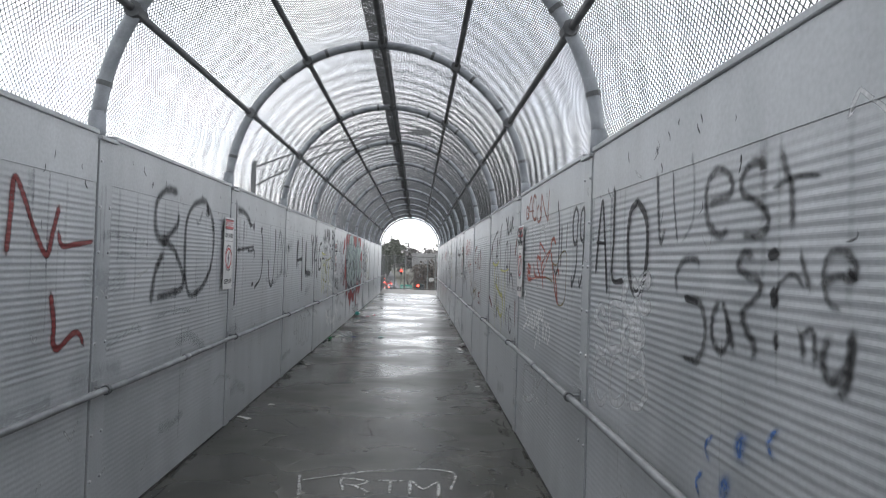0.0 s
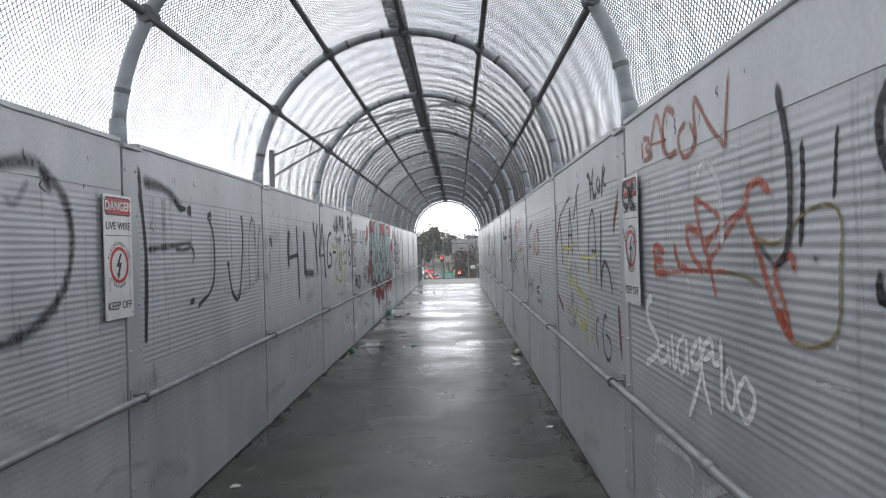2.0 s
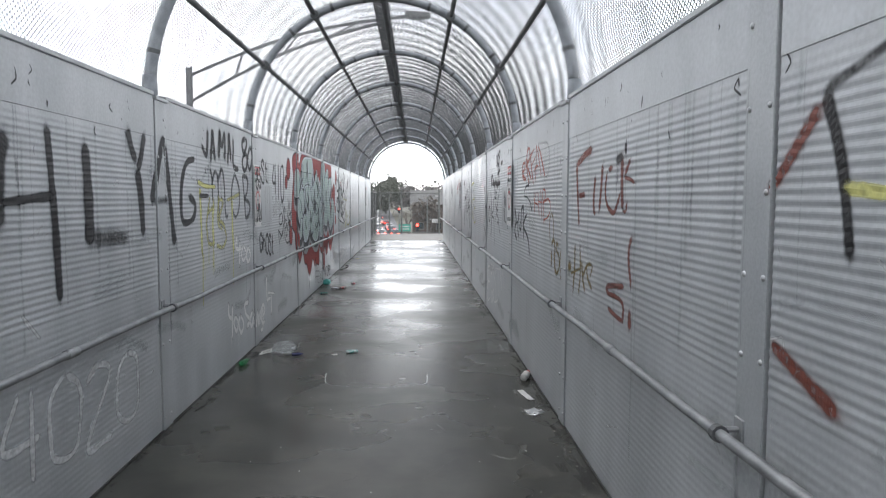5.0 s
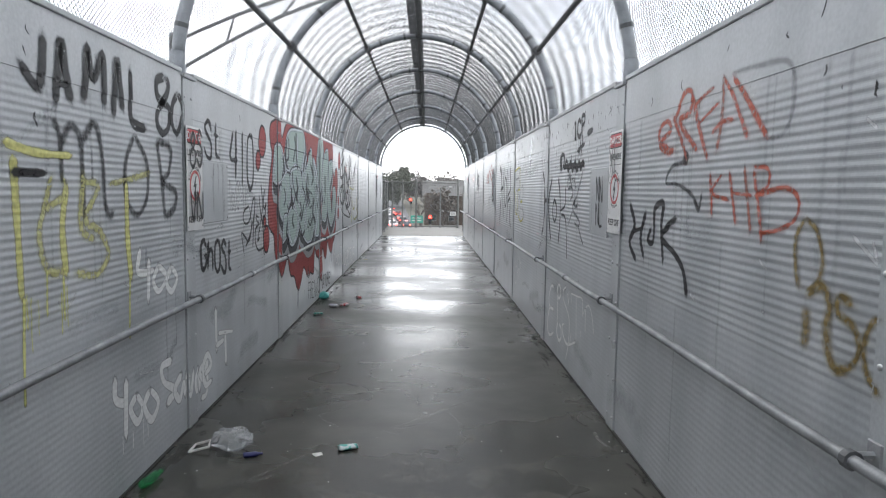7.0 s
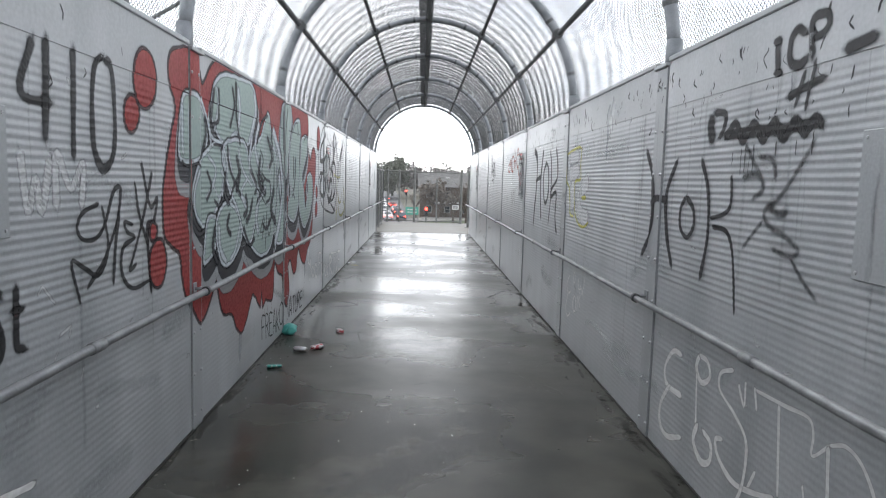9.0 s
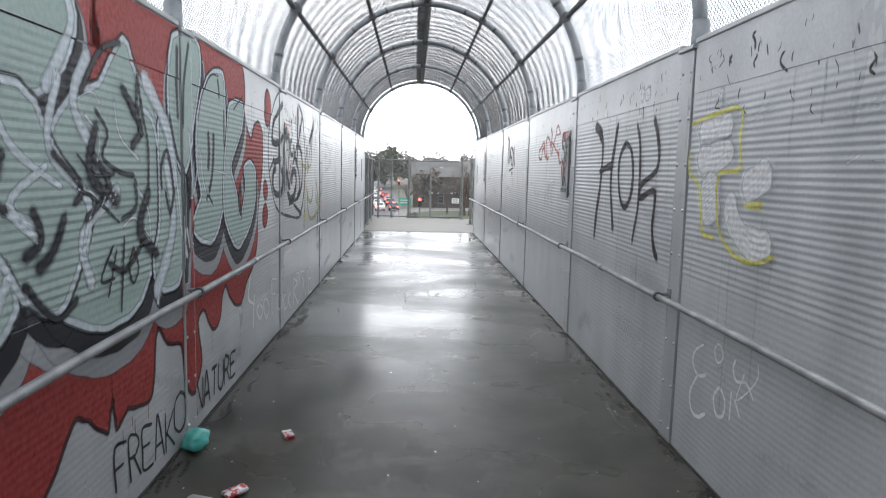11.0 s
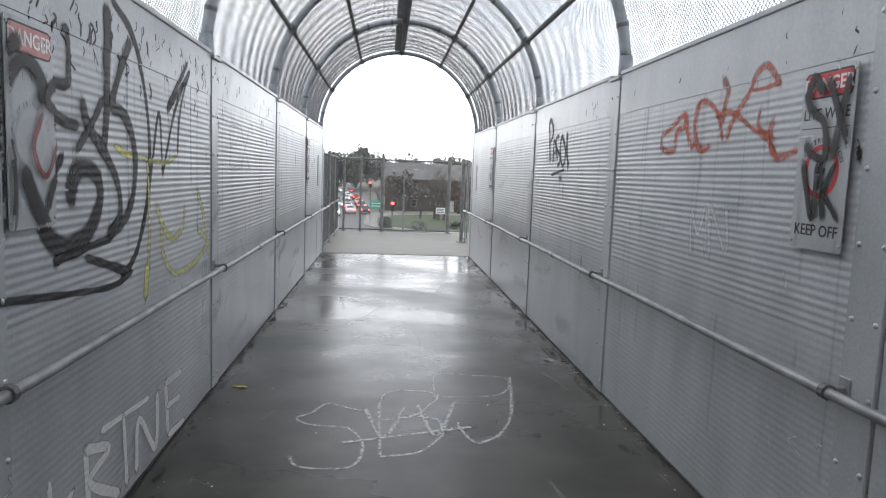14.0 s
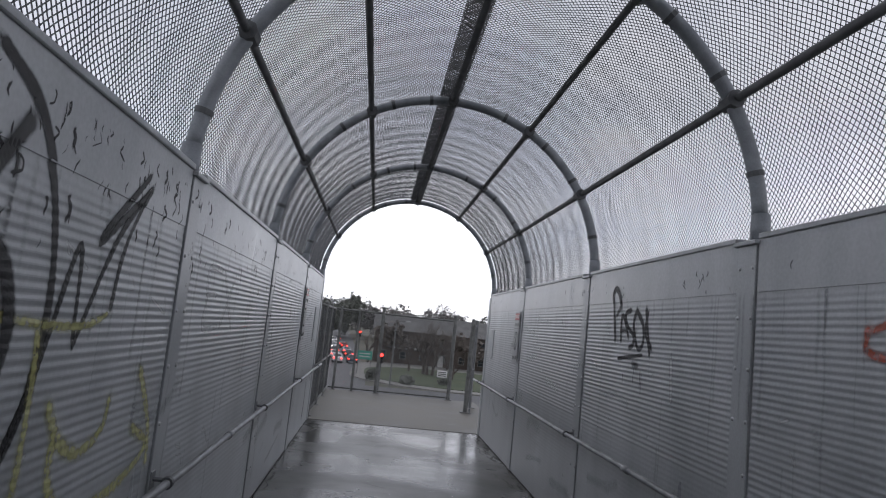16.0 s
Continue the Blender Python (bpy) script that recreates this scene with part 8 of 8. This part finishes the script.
def build_car(at, rz, colour, label, lamps):
    car = thing("car", label, "car", at, group="cars in the street", rz=rz)
    m = plain("car_paint", colour, 0.25, 0.2)
    prof = [(-2.15, 0.35), (-2.2, 0.75), (-2.0, 0.95), (-1.3, 0.98), (-0.8, 1.42), (0.6, 1.44), (1.15, 1.0), (2.0, 0.86), (2.2, 0.62), (2.15, 0.32)]
    ws = [0.86, 0.88, 0.86, 0.86, 0.66, 0.66, 0.84, 0.82, 0.84, 0.84]
    n = len(prof)
    v = [(-w, y, z) for (y, z), w in zip(prof, ws)] + [(w, y, z) for (y, z), w in zip(prof, ws)]
    f = [(i, i + 1, n + i + 1, n + i) for i in range(n - 1)] + [tuple(range(n))[::-1], tuple(range(n, 2 * n)), (0, n, 2 * n - 1, n - 1)]
    part("body", (v, f), m, car)
    part("rear_window", ([(-0.62, -1.22, 1.06), (0.62, -1.22, 1.06), (0.56, -0.88, 1.385), (-0.56, -0.88, 1.385)], [(0, 1, 2, 3)]), M_GLASS, car)
    part("windscreen", ([(-0.62, 1.13, 1.07), (0.62, 1.13, 1.07), (0.57, 0.72, 1.39), (-0.57, 0.72, 1.39)], [(0, 1, 2, 3)]), M_GLASS, car)
    for x in (-0.80, 0.80):
        for y in (-1.35, 1.35):
            wv, wf = lathe([(0.20, -0.1), (0.33, -0.1), (0.33, 0.1), (0.20, 0.1)], 14)
            wheel = part("tyre", ([(x + c, y + a, 0.33 + b) for a, b, c in wv], wf), M_TYRE, car)
            rv, rf = lathe([(0.001, -0.09), (0.20, -0.09), (0.20, 0.09), (0.001, 0.09)], 10)
            part("rim", ([(x + c, y + a, 0.33 + b) for a, b, c in rv], rf), M_RIM, wheel)
    for x in (-0.66, 0.66):
        part("tail_light", cuboid(x - 0.16, x + 0.16, -2.26, -2.19, 0.68, 0.86, 0.01), M_LAMP_RED if lamps else M_SIGN_RED, car)
        part("headlight", cuboid(x - 0.16, x + 0.16, 2.15, 2.24, 0.60, 0.76, 0.01), M_LAMP_WHITE if lamps else M_WHITE, car)


def build_house(at, w, d, h, roof, storeys, cols, label, wall, rz=0, shop=False):
    house = thing("building", label, "building", at, rz=rz)
    part("wall", cuboid(0, w, 0, d, 0, h), wall, house)
    part("roof", ([(-0.5, -0.5, h), (w + 0.5, -0.5, h), (w + 0.5, d + 0.5, h), (-0.5, d + 0.5, h), (-0.5, d / 2, h + roof), (w + 0.5, d / 2, h + roof)], [(0, 1, 5, 4), (2, 3, 4, 5), (0, 4, 3), (1, 2, 5), (0, 3, 2, 1)]), M_ROOF, house)
    step = w / cols
    for s in range(storeys):
        for c in range(cols):
            x, z = step * (c + 0.5), h / storeys * (s + 0.52)
            win = part("window", cuboid(x - 0.62, x + 0.62, -0.06, 0.02, z - 0.75, z + 0.75, 0.01), M_DIM, house)
            part("pane", cuboid(x - 0.50, x + 0.50, -0.075, -0.062, z + 0.04, z + 0.64), M_GLASS, win)
            part("pane", cuboid(x - 0.50, x + 0.50, -0.075, -0.062, z - 0.64, z - 0.04), M_GLASS, win)
    if shop:
        fascia = part("fascia", cuboid(w * 0.10, w * 0.42, -0.16, -0.06, 2.7, 3.5, 0.02), M_BLACK, house, "dark shop fascia")
        for i in range(5):
            part("fascia_bar", cuboid(w * 0.12 + i * w * 0.055, w * 0.12 + i * w * 0.055 + w * 0.04, -0.19, -0.162, 2.85, 3.35), M_WHITE, fascia)
        part("door", cuboid(w * 0.47, w * 0.47 + 1.1, -0.09, 0.0, 0.0, 2.2, 0.01), M_WHITE, house)
    return house


def build_bare_tree(at, height, seed, depth=5, label="bare winter tree with spreading grey limbs"):
    r = random.Random(seed)
    tree = thing("tree", label, "tree", at)
    trunk, limbs, twigs = [], [], []

    def grow(p, d, length, rad, level):
        pts, q = [p], p
        for i in range(4):
            d = (d + Vector((r.uniform(-.18, .18), r.uniform(-.18, .18), r.uniform(-.05, .14)))).normalized()
            q = q + d * length / 4
            pts.append(q)
        bucket = trunk if level == 0 else limbs if level < 3 else twigs
        bucket.append(tube(pts, [max(0.012, rad * (1 - 0.11 * i)) for i in range(5)], 7 if level < 2 else 4, False))
        if level < depth:
            for _ in range(r.choice((2, 3, 3)) if level else 5):
                a = Vector((r.uniform(-1, 1), r.uniform(-1, 1), r.uniform(0.15, 0.9))).normalized()
                grow(pts[r.choice((2, 3, 4, 4))], (d * 0.55 + a * 0.8).normalized(), length * r.uniform(0.55, 0.78), rad * 0.55, level + 1)
    grow(Vector((0, 0, 0)), Vector((0.05, 0, 1)), height * 0.30, height * 0.028, 0)
    part("trunk", join(*trunk), M_BARK, tree, smooth=True)
    part("branch", join(*limbs), M_BARK, tree, smooth=True)
    tagged(part("twig_spray", join(*twigs), M_TWIG, tree), kind="stuff")
    return tree


def clump_mesh(name, spots, material, seed, density, card=1.0):
    """Many small tilted leaf cards gathered in uneven crowns."""
    r = np.random.RandomState(seed)
    V, F, base = [], [], 0
    for x, y, z, rx, rz in spots:
        n = int(density * rx * rz)
        u = r.normal(size=(n, 3))
        u /= np.linalg.norm(u, axis=1)[:, None]
        rad = (r.rand(n) ** 0.45) * (0.75 + 0.35 * np.sin(u[:, 0] * 5 + x) * np.sin(u[:, 2] * 6 + y))
        c = np.stack([x + u[:, 0] * rx * rad, y + u[:, 1] * rx * rad, z + u[:, 2] * rz * rad], 1)
        a, b = r.normal(size=(n, 3)), r.normal(size=(n, 3))
        s = ((0.25 + 0.4 * r.rand(n)) * card)[:, None]
        a = a / np.linalg.norm(a, axis=1)[:, None] * s
        b = b / np.linalg.norm(b, axis=1)[:, None] * s
        V.append(np.stack([c - a, c + b, c + a, c - b], 1).reshape(-1, 3))
        F.append(np.arange(n)[:, None] * 4 + np.arange(4)[None, :] + base)
        base += 4 * n
    me = bpy.data.meshes.new(name)
    me.from_pydata(np.concatenate(V).tolist(), [], np.concatenate(F).tolist())
    me.materials.append(material)
    return me


def build_woods():
    r = random.Random(8)
    spots = [(x + r.uniform(-3, 3), 285 + r.uniform(-25, 30), GROUND + 8.6 + r.uniform(-1, 1.2), r.uniform(4.5, 7), r.uniform(5.5, 7.5)) for x in range(-150, 170, 4)]
    tagged(new("distant_woods", clump_mesh("distant_woods", spots, M_WOODS, 3, 30, 0.9)), "far belt of bare brown winter trees on the skyline", "woods", kind="stuff")
    spots = [(-14 + r.uniform(-6, 7), 262 + r.uniform(-8, 8), GROUND + 9 + r.uniform(-4, 4.5), r.uniform(3, 5), r.uniform(3, 4.8)) for _ in range(16)]
    spots += [(-34 + r.uniform(-12, 12), 240 + r.uniform(-8, 8), GROUND + 5 + r.uniform(-2, 3), r.uniform(3, 5), r.uniform(3, 5)) for _ in range(16)]
    tagged(new("evergreen_clump", clump_mesh("evergreen_clump", spots, M_LEAF, 5, 85, 0.65)), "dark rounded clump of evergreen trees beside the street", "trees", kind="stuff")
    spots = [(x, 160 + r.uniform(-6, 10), GROUND + 3 + r.uniform(-1, 2), r.uniform(2, 3.5), r.uniform(3, 4.5)) for x in (-30, -26, -22, -19, -16, 28, 32, 37, 42, 48, 20, 16)]
    tagged(new("street_trees", clump_mesh("street_trees", spots, M_TWIG, 6, 22)), "bare brown trees crowding the street side", "trees", kind="stuff")
    spots = [(x + r.uniform(-1, 1), 149 + r.uniform(-1.5, 1.5), GROUND + r.uniform(3.2, 6.2), r.uniform(1.6, 2.6), r.uniform(1.8, 3.0)) for x in (0.5, 2, 4, 6.5, 8, 9.5, 12, 14, 16, 18, 19.5, 22, 24, 26)]
    tagged(new("bare_hedgerow", clump_mesh("bare_hedgerow", spots, M_TWIG, 9, 15)), "bare brown twiggy trees before the brick building", "trees", kind="stuff")
    spots = [(4.2, 108.5, GROUND + 0.6, 1.0, 0.6), (-0.2, 110, GROUND + 0.7, 0.9, 0.7), (9.5, 112, GROUND + 0.6, 0.8, 0.5)]
    tagged(new("shrub", clump_mesh("shrub", spots, M_LEAF, 7, 300)), "low dark shrubs on the lawn", "shrub", kind="stuff")


def build_signal(at, h, label, arm=0.0):
    t = thing("traffic_light", label, "traffic light", at, "traffic lights")
    part("pole", tube([(0, 0, 0), (0, 0, h)], 0.09, 8), M_FENCE, t)
    case = part("housing", cuboid(-0.22, 0.22, -0.20, 0.16, h - 1.1, h, 0.03), M_BLACK, t)
    for i, m in enumerate((M_LAMP_RED, M_GLASS, M_GLASS)):
        dv, df = lathe([(0.001, 0), (0.14, 0), (0.15, 0.03)], 14)
        part("lens", ([(x, -0.205 - c, h - 0.2 - 0.34 * i + y) for x, y, c in dv], df + [tuple(range(14, 28))]), m, case)


def build_outside():
    build_ground()
    build_lamp_mast()
    build_signal((0.55, 96, GROUND), 4.3, "traffic light showing red on a grey pole")
    build_signal((-3.2, 150, GROUND), 5.6, "distant traffic light showing red by the street")
    build_signal((-9.6, 122, GROUND), 5.2, "traffic light showing red at the far kerb")
    pole = thing("street_pole", "tall grey lamp pole standing on the lawn edge", "street lamp", (2.0, 104.5, GROUND))
    part("shaft", tube([(0, 0, 0), (0, 0, 7.9)], [0.12, 0.08], 8), M_FENCE, pole)
    part("arm", tube([(0, 0, 7.8), (0.6, -0.2, 8.0), (1.3, -0.4, 8.0)], 0.04, 6), M_FENCE, pole)
    part("head", cuboid(1.1, 1.7, -0.55, -0.25, 7.93, 8.06, 0.03), M_WHITE, pole)
    board = thing("direction_sign", "green road sign panel on two grey legs", "road sign", (-1.5, 118, GROUND))
    part("panel", cuboid(-1.0, 1.0, -0.05, 0.02, 2.2, 3.4, 0.03), M_SIGN_GREEN, board)
    for z in (2.6, 3.0):
        part("text_bar", cuboid(-0.75, 0.75, -0.075, -0.053, z - 0.07, z + 0.07), M_WHITE, board)
    for x in (-0.9, 0.9):
        part("leg", tube([(x, 0.06, 0), (x, 0.06, 3.4)], 0.05, 6), M_FENCE, board)
    for x, y, rz, c, lab, on in ((-6.4, 140, 4, (0.55, 0.56, 0.57), "silver saloon car waiting in the street", True), (-3.9, 141, 4, (0.06, 0.07, 0.09), "dark saloon car waiting in the street", True),
                                 (-7.6, 152, 5, (0.65, 0.65, 0.64), "white saloon car in the street queue", True), (-8.6, 168, 6, (0.08, 0.08, 0.09), "black car in the street queue", True),
                                 (-6.2, 171, 6, (0.4, 0.41, 0.43), "grey car in the street queue", True), (-10.2, 190, 187, (0.6, 0.6, 0.6), "pale car driving towards the crossing, lights on", True),
                                 (-8.0, 196, 8, (0.3, 0.03, 0.03), "red car in the street queue", True), (-12.2, 222, 188, (0.62, 0.62, 0.6), "white car coming down the street, lights on", True)):
        build_car((x, y, GROUND + 0.05 + max(0, y - 200) * 0.012), rz, c, lab, on)
    build_house((-0.4, 154, GROUND), 27, 10, 6.3, 3.2, 2, 7, "two-storey brown brick building with white windows and shop fascia", M_BRICK, shop=True)
    build_house((-46, 175, GROUND), 22, 10, 8.0, 2.6, 2, 7, "two-storey brown house row beside the street", M_BRICK)
    build_house((-29, 205, GROUND), 10, 9, 8.4, 2.6, 2, 4, "pale rendered house beside the street", M_WHITE)
    build_house((30, 165, GROUND), 18, 9, 6.5, 2.2, 2, 6, "low brown brick house behind bare trees", M_BRICK)
    build_bare_tree((8.3, 128, GROUND), 11.0, 21)
    build_bare_tree((-1.2, 146, GROUND), 9.0, 33)
    build_bare_tree((22, 135, GROUND), 10, 45, 4)
    for x, y, h, seed in ((3.4, 148, 8.5, 51), (13.5, 147, 9.5, 52), (18, 150, 9, 53), (-12.5, 150, 9, 54), (-14.5, 176, 10, 55), (11.5, 122, 7, 56), (7.7, 128.6, 10, 61), (9.0, 127.5, 9.5, 62), (5.6, 132, 8, 63)):
        build_bare_tree((x, y, GROUND), h, seed, 5)
    for x, y, rz, c, lab in ((-10.4, 205, 8, (0.5, 0.5, 0.5), "silver car in the street queue"), (-14.5, 240, 189, (0.55, 0.55, 0.53), "pale car coming down the street, lights on"), (-12.0, 236, 9, (0.1, 0.1, 0.12), "dark car in the street queue"),
                             (-5.2, 158, 5, (0.05, 0.05, 0.06), "black car waiting in the street"), (-9.9, 160, 186, (0.45, 0.46, 0.47), "silver car coming down the street, lights on"), (-11.4, 176, 187, (0.1, 0.1, 0.11), "dark car coming down the street, lights on"),
                             (-8.6, 133, 185, (0.55, 0.55, 0.55), "white saloon car turning at the crossing"), (14.5, 96, 90, (0.35, 0.36, 0.37), "grey saloon car on the crossing street")):
        build_car((x, y, GROUND + 0.05 + max(0, y - 200) * 0.012), rz, c, lab, True)
    build_woods()


build_outside()
